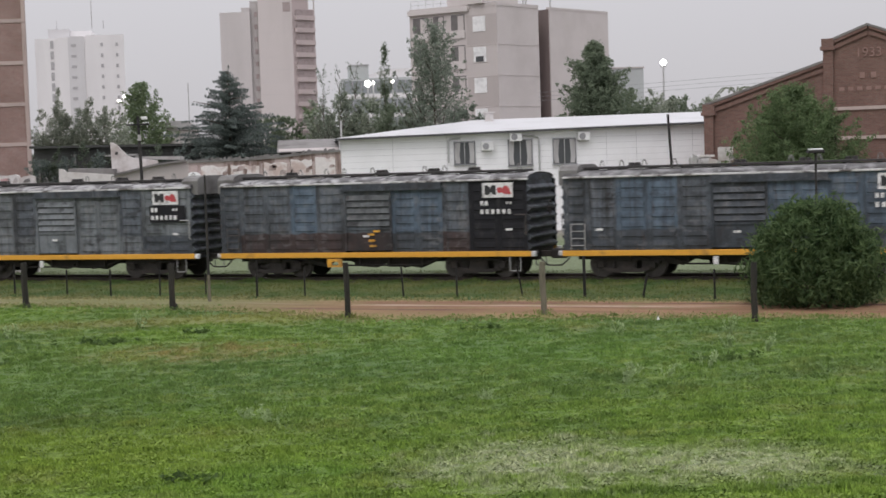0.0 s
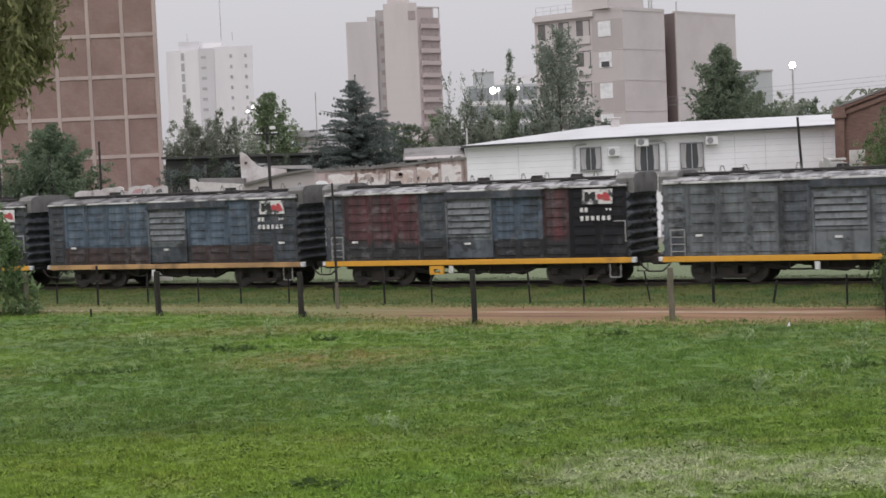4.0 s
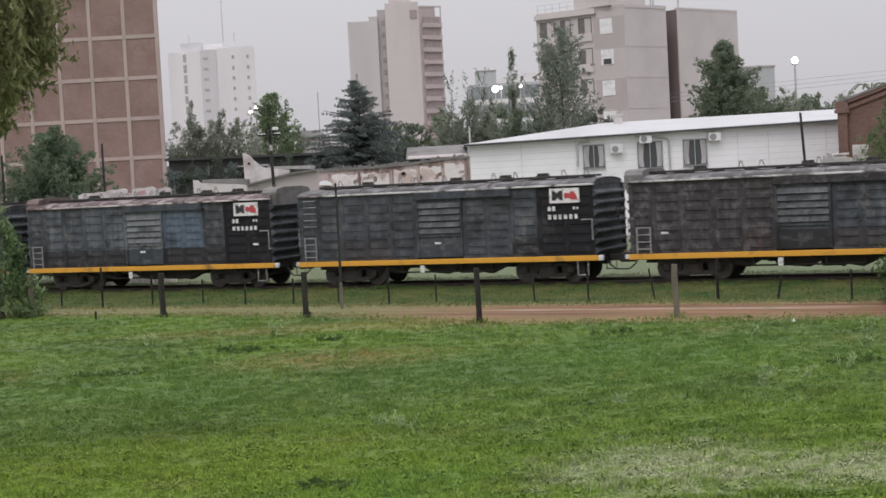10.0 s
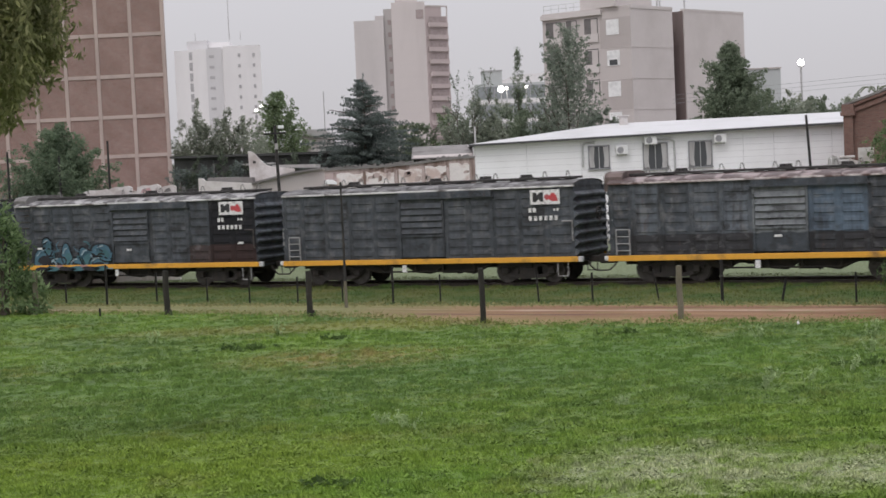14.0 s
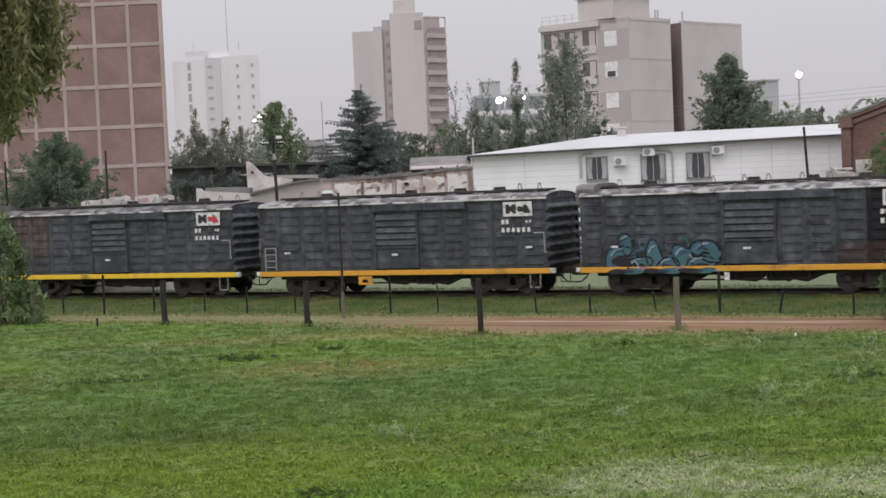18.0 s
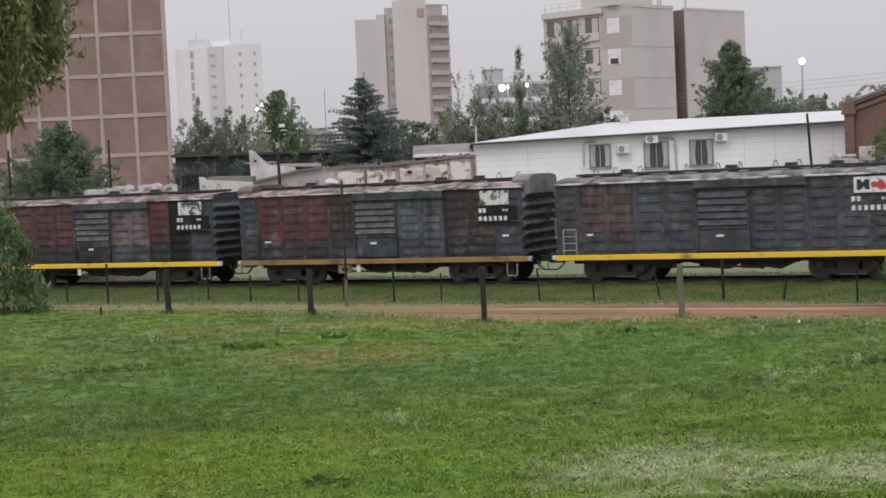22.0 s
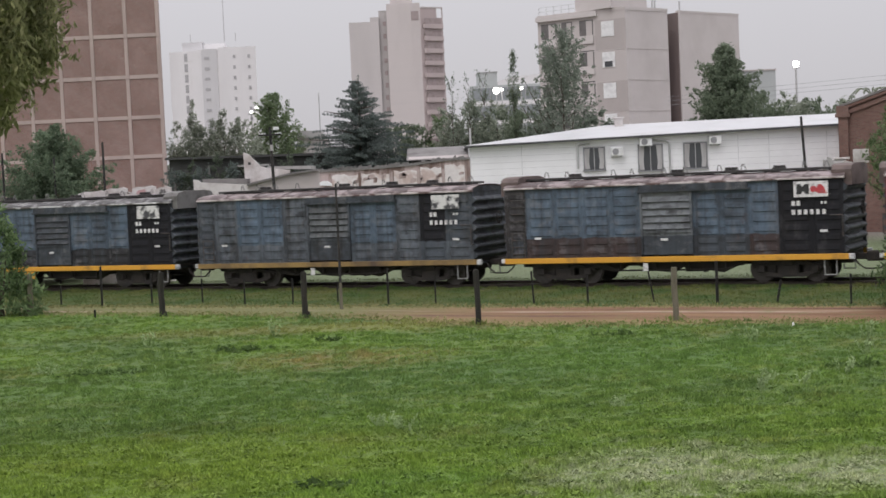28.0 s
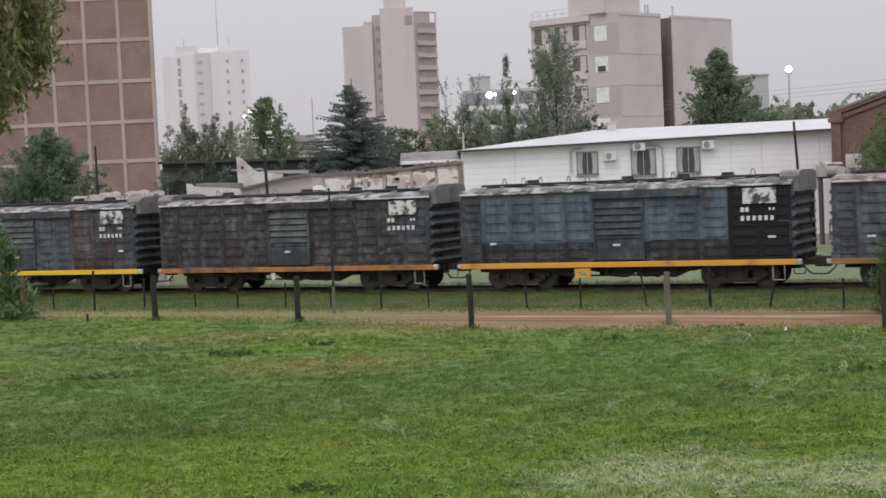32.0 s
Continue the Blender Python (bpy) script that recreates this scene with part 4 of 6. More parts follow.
    if k == 4:
        # a sprayed scrawl over two and a half columns: rounded blue blots with black edges and shine
        for n, (x, z, rx, rz, w) in enumerate(BLOTS):
            d = 0.0006 * n
            scrawl = part("spray_painting", fills([blot(x, z, rx, rz, w)], 0.040 + d, 0.006), GRAFFITI[0], car, "blue and black spray-painted scrawl")
            part("spray_shade", fills([blot(x + 0.06, z - 0.12, rx * 0.7, rz * 0.5, w + 0.7)], 0.052 + d, 0.003), GRAFFITI[4 if n % 2 else 2], scrawl)
            ring = blot(x, z, rx * 1.03, rz * 1.05, w)
            part("spray_outline", strokes([ring + ring[:1]], 0.06, 0.058 + d, 0.004), GRAFFITI[2], scrawl)
            part("spray_highlight", strokes([[(x - rx * 0.65, z + rz * 0.25), (x - rx * 0.35, z + rz * 0.6), (x + rx * 0.1, z + rz * 0.7)]], 0.05, 0.070 + d, 0.004), GRAFFITI[1], scrawl)
        for x, n, c in ((-4.7, 0.4, 2), (-4.2, 1.6, 4), (-3.4, 2.9, 2), (-2.9, 3.4, 4), (-2.1, 5.0, 2), (-1.6, 6.1, 4)):
            part("spray_smear", fills([[(px, z - 0.03) for px, z in blot(x, 1.0, 0.42, 0.1, n)]], 0.15, 0.003), GRAFFITI[c], car)
        r_g = random.Random(21)
        for q in range(22):
            x, z, a = r_g.uniform(-5.0, -1.2), r_g.uniform(1.05, 2.0), r_g.uniform(0, math.tau)
            w = r_g.uniform(0.15, 0.4)
            arc = [(x + w * math.cos(a + 0.5 * j), max(0.95, z + 0.8 * w * math.sin(a + 0.5 * j))) for j in range(5)]
            part("spray_stroke", strokes([arc], r_g.uniform(0.03, 0.07), 0.076 + 0.0008 * q, 0.0006), GRAFFITI[r_g.choice((0, 0, 1, 2, 2, 4))], car)
        for x, n in ((-3.9, 2.0), (-2.6, 4.0)):
            part("spray_blot", fills([blot(x, 1.02, 0.3, 0.1, n)], 0.082, 0.003), GRAFFITI[3], car)
    return car


BLOTS = [(-4.72, 1.42, 0.52, 0.5, 0.3), (-4.5, 1.95, 0.26, 0.36, 1.1), (-4.0, 1.2, 0.42, 0.3, 2.4), (-3.45, 1.5, 0.3, 0.5, 3.2), (-2.95, 1.18, 0.36, 0.28, 4.4),
         (-2.42, 1.42, 0.34, 0.46, 5.1), (-1.78, 1.2, 0.46, 0.3, 6.6), (-1.55, 1.66, 0.5, 0.36, 7.3)]


def blot(x, z, rx, rz, n):
    """A rounded uneven ring."""
    out = []
    for i in range(18):
        a = i * math.tau / 18
        q = 1.0 + 0.16 * math.sin(2 * a + n * 3) + 0.09 * math.sin(3 * a + n * 5)
        out.append((x + rx * q * math.cos(a), max(0.9, z + rz * q * math.sin(a))))
    return out


def fills(shapes, depth, thick):
    g = Geo()
    for n, ring in enumerate(shapes):
        g.prism(ring, -SIDE - depth - thick - n * 0.0004, -SIDE - depth)
    return g


def strokes(lines, width, depth, thick):
    """Sprayed lines of even width on the wagon's side."""
    g = Geo()
    for line in lines:
        for (ax, az), (bx, bz) in zip(line, line[1:]):
            d = math.hypot(bx - ax, bz - az)
            ux, uz = (bx - ax) / d * width / 2, (bz - az) / d * width / 2
            g.prism([(ax - ux + uz, az - uz - ux), (bx + ux + uz, bz + uz - ux), (bx + ux - uz, bz + uz + ux), (ax - ux - uz, az - uz + ux)], -SIDE - depth - thick, -SIDE - depth)
    return g


for spec in WAGONS:
    wagon(*spec)

# ---- trees and shrubs ----
def leaf_material(name, colour, light):
    """Leaves that let some light through."""
    m, t, b = mat(name)
    g = t.nodes.new("ShaderNodeNewGeometry")
    c = mix(t, g.outputs["Random Per Island"], colour, light)
    c = mix(t, step(t, grain(t, g.outputs["Position"], 0.9, 3), 0.35, 0.7), mix(t, 1.0, c, (0.72, 0.74, 0.72), "MULTIPLY"), c)
    put(t, b.inputs["Base Color"], c)
    b.inputs["Roughness"].default_value = 0.65
    b.inputs["Specular IOR Level"].default_value = 0.25
    thin, both = t.nodes.new("ShaderNodeBsdfTranslucent"), t.nodes.new("ShaderNodeMixShader")
    put(t, thin.inputs["Color"], c)
    both.inputs[0].default_value = 0.55
    t.links.new(b.outputs[0], both.inputs[1])
    t.links.new(thin.outputs[0], both.inputs[2])
    t.links.new(both.outputs[0], t.nodes["Material Output"].inputs["Surface"])
    return m


M_BARK = worn("bark", (0.10, 0.08, 0.065), (0.06, 0.05, 0.04), 4, rough=0.95, relief=0.6)
LEAF_DARK = leaf_material("leaf_dark", (0.168, 0.212, 0.145), (0.285, 0.335, 0.235))
LEAF_BLUE = leaf_material("needle_dark", (0.135, 0.163, 0.155), (0.25, 0.285, 0.265))
LEAF_MID = leaf_material("leaf_mid", (0.186, 0.250, 0.143), (0.305, 0.377, 0.215))
LEAF_GREY = leaf_material("leaf_grey", (0.20, 0.238, 0.192), (0.335, 0.375, 0.305))
LEAF_DEEP = leaf_material("leaf_deep", (0.15, 0.205, 0.135), (0.255, 0.315, 0.21))
LEAF_SHADY = leaf_material("leaf_shady", (0.10, 0.125, 0.09), (0.17, 0.20, 0.145))
LEAF_WARE = leaf_material("leaf_ware", (0.115, 0.175, 0.078), (0.25, 0.325, 0.165))
# the air's haze is put into this leaf colour as extra paleness
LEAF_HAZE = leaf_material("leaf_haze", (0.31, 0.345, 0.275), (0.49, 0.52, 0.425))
LEAF_BUSH = leaf_material("leaf_bush", (0.045, 0.085, 0.034), (0.175, 0.245, 0.105))
LEAF_CLIMB = leaf_material("leaf_climber", (0.075, 0.125, 0.052), (0.30, 0.40, 0.20))
LEAF_WILLOW = leaf_material("leaf_willow", (0.16, 0.175, 0.08), (0.41, 0.395, 0.21))


def foliage(name, spots, per, size, slim, seed, droop=0.0, up=0.0):
    """Leaves round many clump centres (x, y, z, radius)."""
    r = np.random.default_rng(seed)
    spots = np.asarray(spots)
    c = np.repeat(spots, per, axis=0)
    place = c[:, :3] + r.normal(size=(len(c), 3)) * c[:, 3:4] * np.array([0.55, 0.55, 0.42])
    a = r.normal(size=(len(c), 3)) + np.array([0, 0, up - droop])
    a /= np.linalg.norm(a, axis=1)[:, None]
    b = np.cross(a, r.normal(size=(len(c), 3)))
    b /= np.linalg.norm(b, axis=1)[:, None]
    s = size * r.uniform(0.6, 1.35, (len(c), 1))
    return quads(name, place, a * s, b * s * slim)


def tree(name, label, x, y, height, crown, leaf, seed, trunk=0.22, base=0.0, per=60, size=0.2, slim=0.5, clumps=150, limbs=9, droop=0.0, up=0.0, lean=0.0, rise=0.45, loose=1.0):
    """crown: (share of the height, half width) pairs from its foot to its tip; leaves sit along sprays that leave the trunk."""
    r = random.Random(seed)
    ob = thing(name, label, "tree", pose(x, y, base))
    zs, ws = [h * height for h, _ in crown], [w for _, w in crown]
    low, wide = zs[0], max(ws)
    sprays, spots = [], []
    while len(sprays) < clumps:
        z = r.uniform(zs[0], zs[-1])
        w = float(np.interp(z, zs, ws))
        if r.random() > (w / wide) ** 1.2 + 0.15:
            continue
        a = r.uniform(0, math.tau)
        # big lobes make the outline uneven
        lobe = 1.0 + 0.22 * loose * noise.noise((math.cos(a) * 1.3 + seed, math.sin(a) * 1.3, z * 0.9))
        q = w * 1.22 * math.sqrt(r.uniform(0.15, 1.0)) * r.uniform(0.84, 1.1) * lobe
        tip = Vector((q * math.cos(a) + lean * z, q * math.sin(a), z + 0.25 * loose * r.uniform(-0.5, 1.0)))
        root = Vector((lean * z, 0, max(0.1 * height, z - rise * q - 0.2)))
        sprays.append((root, tip))
        for j in range(5):
            f = 0.42 + 0.145 * j
            p = root.lerp(tip, f)
            p.z -= 0.12 * q * math.sin(math.pi * f)
            spots.append((p.x, p.y, p.z, max(0.16, wide * 0.17 * (1.35 - f) * r.uniform(0.8, 1.3))))
    g = Geo()
    top = height * 0.86
    last = Vector((0, 0, 0))
    for i in range(1, 6):
        p = Vector((r.uniform(-0.08, 0.08) * trunk * 6 + lean * top * i / 5, r.uniform(-0.5, 0.5) * trunk, top * i / 5))
        g.tube(last, p, trunk * (1.05 - i * 0.18), trunk * (0.87 - i * 0.165), 9)
        last = p
    part("trunk", g, M_BARK, ob)
    for i in range(limbs):
        a, b = sprays[i * 3 % clumps]
        m = a.lerp(b, 0.55) + Vector((0, 0, -0.1 * (b - a).length))
        w = max(0.02, trunk * 0.42 * (1.1 - a.z / height))
        part("limb", Geo().tube(a, m, w, w * 0.7, 6).tube(m, b, w * 0.7, w * 0.2, 6), M_BARK, ob)
    part("crown", foliage("crown", spots, max(4, per // 3), size * 0.66, slim, seed, droop, up), leaf, ob)
    return ob


conifer = thing("conifer", "dark blue-green deodar conifer with drooping tips", "tree", pose(-4.87, 100, 0))
part("trunk", Geo().tube((0, 0, 0), (0.05, 0, 10.3), 0.2, 0.03, 9), M_BARK, conifer)
r_f = random.Random(11)
spots = []
z, level = 2.4, 0
while z < 10.25:
    # whorls of separate boughs, rising a little and drooping at the tips, some longer than the rest
    reach = 0.76 * max(0.05, 10.62 - z) ** 0.92
    for i in range(8 + int(3.2 * reach)):
        a = r_f.uniform(0, math.tau)
        length = reach * r_f.choice((0.5, 0.7, 0.85, 0.95, 1.05, 1.2)) * r_f.uniform(0.9, 1.08) + 0.05
        rise = r_f.uniform(0.05, 0.38)
        z_b = z + r_f.uniform(-0.16, 0.16)
        if i == 0 and level % 2 == 0:
            part("limb", Geo().tube((0, 0, z), (length * math.cos(a), length * math.sin(a), z + rise * length - 0.05 * length * length), 0.05, 0.015, 5), M_BARK, conifer)
        n_b = max(3, int(length / 0.2))
        for j in range(n_b):
            d = length * (j + 1) / n_b
            w = 0.30 * (1 - d / (length + 0.15)) + 0.05
            for side in (-1, 0, 1):
                q = side * w * r_f.uniform(0.5, 1.2)
                spots.append((d * math.cos(a) - q * math.sin(a), d * math.sin(a) + q * math.cos(a), z_b + rise * d - 0.05 * d * d - abs(q) * 0.25, 0.085))
    z += r_f.uniform(0.22, 0.30)
    level += 1
spots += [(0.05, 0, 10.3 + 0.09 * j, 0.05) for j in range(5)]
part("crown", foliage("crown", spots, 6, 0.085, 0.24, 11, droop=0.5), LEAF_BLUE, conifer)
tree("tree", "broad dark green tree beside the brick block", -18.45, 76, 7.2, [(0.12, 2.3), (0.35, 2.6), (0.6, 2.5), (0.78, 2.0), (0.92, 1.2), (1.0, 0.4)], LEAF_DEEP, 12, loose=1.5, clumps=460, per=66, size=0.125)
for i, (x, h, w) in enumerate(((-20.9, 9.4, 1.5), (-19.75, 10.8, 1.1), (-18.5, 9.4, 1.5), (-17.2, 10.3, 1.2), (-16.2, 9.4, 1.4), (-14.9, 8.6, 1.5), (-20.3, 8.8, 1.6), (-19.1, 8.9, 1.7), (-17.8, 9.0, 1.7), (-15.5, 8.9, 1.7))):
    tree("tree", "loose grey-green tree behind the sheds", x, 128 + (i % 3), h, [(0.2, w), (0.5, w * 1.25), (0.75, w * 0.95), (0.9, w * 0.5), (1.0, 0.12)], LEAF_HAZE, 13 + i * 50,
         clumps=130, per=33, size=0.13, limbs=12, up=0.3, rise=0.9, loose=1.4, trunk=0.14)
tree("tree", "rounded green tree behind the sheds", -14.1, 138, 11.7, [(0.3, 2.3), (0.45, 2.8), (0.65, 2.6), (0.82, 1.9), (0.94, 1.1), (1.0, 0.35)], LEAF_MID, 15, clumps=270, per=42, size=0.17, rise=0.6)
tree("tree", "tall grey-green poplar before the apartment block", 8.85, 110, 14.0, [(0.3, 2.1), (0.5, 2.45), (0.68, 2.3), (0.82, 1.85), (0.92, 1.4), (1.0, 0.5)], LEAF_GREY, 16,
     clumps=300, per=46, size=0.14, limbs=34, up=0.4, rise=1.5, loose=1.7)
tree("tree", "low spreading grey-green shrub beside the poplar", 11.3, 111, 8.3, [(0.5, 1.0), (0.7, 1.5), (0.9, 1.1), (1.0, 0.5)], LEAF_GREY, 17, clumps=50, per=54, size=0.14, rise=0.3, loose=1.6)
tree("cypress", "thin dark pointed cypress", 5.55, 112, 12.7, [(0.3, 0.95), (0.55, 0.75), (0.7, 0.5), (0.85, 0.38), (1.0, 0.12)], LEAF_DARK, 18, clumps=130, per=36, size=0.12, slim=0.35, up=0.8, rise=1.8)
for i, (x, h, w) in enumerate(((1.15, 11.4, 0.8), (2.4, 11.9, 0.8), (3.5, 11.6, 0.6))):
    tree("tree", "thin half-bare tree with few grey leaves", x, 113 + i, h, [(0.4, w * 1.2), (0.7, w), (0.88, w * 0.7), (1.0, 0.3)], LEAF_GREY, 19 + i * 7, clumps=44, per=12, size=0.12, limbs=24, up=0.9, rise=2.2, trunk=0.1)
for i, (x, y, h) in enumerate(((2.3, 115, 9.6), (4.4, 115, 9.4), (0.9, 115, 9.0), (-1.6, 118, 8.3), (0.2, 118, 8.5), (1.6, 119, 8.3), (3.2, 117, 8.9), (4.8, 119, 9.2), (6.4, 118, 9.0), (7.6, 119, 8.3), (-3.2, 120, 8.0))):
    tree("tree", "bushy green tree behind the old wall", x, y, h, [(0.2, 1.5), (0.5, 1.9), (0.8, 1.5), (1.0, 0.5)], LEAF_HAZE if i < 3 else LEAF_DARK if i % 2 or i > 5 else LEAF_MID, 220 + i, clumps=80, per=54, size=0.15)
tree("tree", "dense green plane tree behind the white offices", 22.0, 120, 12.7, [(0.4, 2.9), (0.58, 2.95), (0.68, 2.6), (0.78, 2.2), (0.88, 1.65), (0.95, 1.0), (1.0, 0.35)], LEAF_DARK, 30, clumps=480, per=45, size=0.17, rise=0.3, loose=1.5, limbs=14)
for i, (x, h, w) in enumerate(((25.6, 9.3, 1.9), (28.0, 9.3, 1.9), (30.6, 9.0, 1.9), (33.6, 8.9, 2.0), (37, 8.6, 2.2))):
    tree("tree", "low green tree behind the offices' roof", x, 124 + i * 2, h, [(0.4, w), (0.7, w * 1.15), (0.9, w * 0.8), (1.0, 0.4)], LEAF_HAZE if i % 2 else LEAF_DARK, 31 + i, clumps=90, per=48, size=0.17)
tree("tree", "leafy green tree before the brick warehouse", 23.5, 76, 7.5, [(0.3, 2.3), (0.48, 2.7), (0.66, 2.6), (0.8, 2.1), (0.92, 1.3), (1.0, 0.4)], LEAF_WARE, 40, clumps=420, per=90, size=0.115, slim=0.35, droop=0.2, rise=0.5, loose=1.3, limbs=14)
tree("tree", "leafy green shrub beside the brick warehouse", 25.9, 76.5, 6.5, [(0.3, 1.0), (0.5, 1.5), (0.8, 1.3), (1.0, 0.4)], LEAF_WARE, 41, clumps=90, per=90, size=0.115, slim=0.35, droop=0.2, rise=0.5, loose=1.3)
# palms far off
for x, y, h in ((54.7, 200, 12.6), (47.0, 205, 11.4)):
    palm = thing("palm", "far palm with arching fronds", "palm", pose(x, y, 0))
    part("trunk", Geo().tube((0, 0, 0), (0.2, 0, h - 1.2), 0.3, 0.22), M_BARK, palm)
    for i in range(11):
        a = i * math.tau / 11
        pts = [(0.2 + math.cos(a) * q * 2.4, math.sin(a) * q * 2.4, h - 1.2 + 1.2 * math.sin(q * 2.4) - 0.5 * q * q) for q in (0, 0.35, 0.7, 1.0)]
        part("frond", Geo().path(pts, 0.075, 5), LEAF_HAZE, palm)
# far wooded skyline
rngw = np.random.default_rng(5)
spots = [(x, 420 + 60 * rngw.uniform(), rngw.uniform(2, 7) + 5 * abs(noise.noise((x * 0.02, 0, 0))), rngw.uniform(2, 4)) for x in np.arange(-170, 240, 2.2)]
tagged(part("far_woods", foliage("far_woods", spots, 26, 1.0, 0.6, 6), LEAF_GREY), "far hazy line of trees", "woods", kind="stuff")


def bush(name, label, x, y, rx, height, leaf, seed, n, size, slim, droop=0.3, up=0.0, per=60):
    r = random.Random(seed)
    ob = thing(name, label, "bush", pose(x, y, 0))
    spots = []
    for i in range(n):
        a, t = r.uniform(0, math.tau), r.uniform(0.04, 1.0)
        w = rx * (math.sin(math.pi * min(1, 0.26 + 0.70 * t)) ** 0.55) * r.uniform(0.55, 1.08)
        spots.append((w * math.cos(a), w * math.sin(a), t * height * r.uniform(0.88, 1.0), 0.28 * r.uniform(0.6, 1.3)))
    for i in range(7):
        s = spots[r.randrange(n)]
        part("stem", Geo().tube((r.uniform(-0.2, 0.2), r.uniform(-0.2, 0.2), 0), (s[0] * 0.8, s[1] * 0.8, s[2] * 0.9), 0.05, 0.015, 6), M_BARK, ob)
    part("leaves", foliage("leaves", spots, per, size, slim, seed, droop, up), leaf, ob)
    return ob


bush("bush", "dense rounded green bush beside the dirt lane", 14.2, 43.9, 1.8, 2.95, LEAF_BUSH, 50, 520, 0.12, 0.2, droop=0.0, up=0.5, per=44)
bush("bush", "tall straggling climber on the fence corner", -15.75, 56.2, 0.85, 3.95, LEAF_CLIMB, 51, 120, 0.14, 0.32, droop=0.0, up=0.3, per=15)
bush("bush", "low leafy weeds at the fence corner", -14.75, 56.0, 0.5, 1.5, LEAF_CLIMB, 52, 42, 0.14, 0.3, droop=0.0, up=0.4, per=11)

# hanging branch of a tree whose trunk stands outside the view
willow = thing("willow_tree", "hanging yellow-green branches of a willow tree", "tree", pose(-9.8, 26.0, 0))
part("trunk", Geo().tube((0, 0, 0), (0.3, 0, 4), 0.35, 0.28, 10).tube((0.3, 0, 4), (0.6, 0, 9), 0.28, 0.15, 10), M_BARK, willow)
r_w = random.Random(4)
spots = []
for i in range(80):
    x, y = 1.2 + 2.3 * r_w.random() ** 0.8, r_w.uniform(-1.2, 1.2)
    z_low = 5.35 + 1.1 * max(0.0, (x - 2.5)) ** 1.2 + r_w.uniform(0, 0.5)
    z_top = 8.6
    if i % 3 == 0:
        part("limb", Geo().path([(0.5, 0, 8.0), (x * 0.8, y * 0.7, z_top), (x, y, z_low + 1.0)], 0.02, 5), M_BARK, willow)
    z = z_top
    while z > z_low:
        spots.append((x + r_w.uniform(-0.12, 0.12), y, z, 0.17))
        z -= 0.17
part("leaves", foliage("leaves", spots, 15, 0.085, 0.3, 60, droop=1.4), LEAF_WILLOW, willow)

# ---- fences and posts by the lane ----
M_POST = worn("weathered_post", (0.15, 0.135, 0.10), (0.07, 0.062, 0.048), 5, rough=0.95, relief=0.5, streak=True)
M_POST_DARK = worn("dark_post", (0.022, 0.02, 0.017), (0.042, 0.035, 0.027), 5, rough=0.95, streak=True)
for i, (x, y, h, r0, dark) in enumerate(((-9.5, 53.1, 1.5, 0.105, True), (-4.45, 50.2, 1.46, 0.098, True), (0.94, 45.4, 1.6, 0.085, True), (6.43, 44.1, 1.5, 0.088, False),
                                         (11.36, 40.1, 1.55, 0.085, True), (-14.6, 55.8, 1.5, 0.1, False))):
    post = thing("fence_post", "weathered round wooden fence post in grass" if not dark else "dark rotting wooden fence post in grass", "fence post", pose(x, y, 0, 0, 0, i * 40), group="posts along the lawn")
    g = Geo()
    ring = [r0 * (1.02, 0.98, 0.96, 1.0, 0.92)[j] for j in range(5)]
    for j in range(4):
        g.tube((0.012 * math.sin(j * 2 + i), 0.012 * math.cos(j + i), h * j / 4), (0.012 * math.sin(j * 2 + 2 + i), 0.012 * math.cos(j + 1 + i), h * (j + 1) / 4), ring[j], ring[j + 1], 10)
    part("shaft", g, M_POST_DARK if dark else M_POST, post)
    if dark and i < 2:
        part("rotten_foot", Geo().tube((0.10, -0.05, 0), (0.09, -0.03, 0.2), r0 * 1.0, r0 * 0.55, 8), M_POST_DARK, post)
    weeds = [(0.18 * math.cos(a), 0.2 * math.sin(a), 0.07, 0.12) for a in (0, 1, 2, 3, 4, 5, 6)]
    tagged(part("weeds", foliage("weeds", [(p[0] + x, p[1] + y, p[2], p[3]) for p in weeds], 14, 0.07, 0.12, 70 + i, up=2.0), M_BLADE), "tuft of long grass round a post", "weeds", kind="stuff")
SLIM = [(-40.5, 47.6, 0.03, 0, 0.75), (-37.8, 46.7, 0.036, 0, 1.5), (-36.5, 48.0, 0.032, 0, 1.1), (-34.2, 48.0, 0.026, 0, 0.9), (-32.0, 47.5, 0.028, 0, 0.95), (-29.9, 47.4, 0.028, 0, 0.92),
        (-28.3, 47.8, 0.024, 0, 0.78), (-25.9, 47.1, 0.034, 0, 1.25), (-24.3, 47.5, 0.027, 0, 0.95), (-20.6, 47.3, 0.028, -3, 1.08), (-18.8, 47.5, 0.03, 0, 0.95), (-16.7, 47.9, 0.024, -9, 1.0),
        (-14.5, 47.5, 0.042, 0, 1.3), (-12.6, 47.4, 0.032, 11, 0.72), (-10.3, 47.1, 0.026, 0, 0.9), (-7.6, 47.3, 0.028, 0, 0.95), (-5.0, 47.4, 0.028, 0, 0.95), (-34.9, 42.7, 0.03, 0, 0.28)]
M_STAKE = plain("tarred_stake", (0.012, 0.011, 0.01), 0.9)
for s, n, r0, lean, h in SLIM:
    p = on_track(s, n)
    post = thing("iron_stake", "thin dark iron fence stake by the railway", "fence stake", pose(p.x, p.y, 0, 0, lean, 0), group="stakes along the railway")
    part("stake", Geo().box(-r0, r0, -r0, r0, -0.1, h, 0.006), M_STAKE, post)
    part("eyelet", Geo().box(-r0 - 0.012, r0 + 0.012, -r0 - 0.012, r0 + 0.012, h * 0.6, h * 0.63), M_IRON_DARK, post)

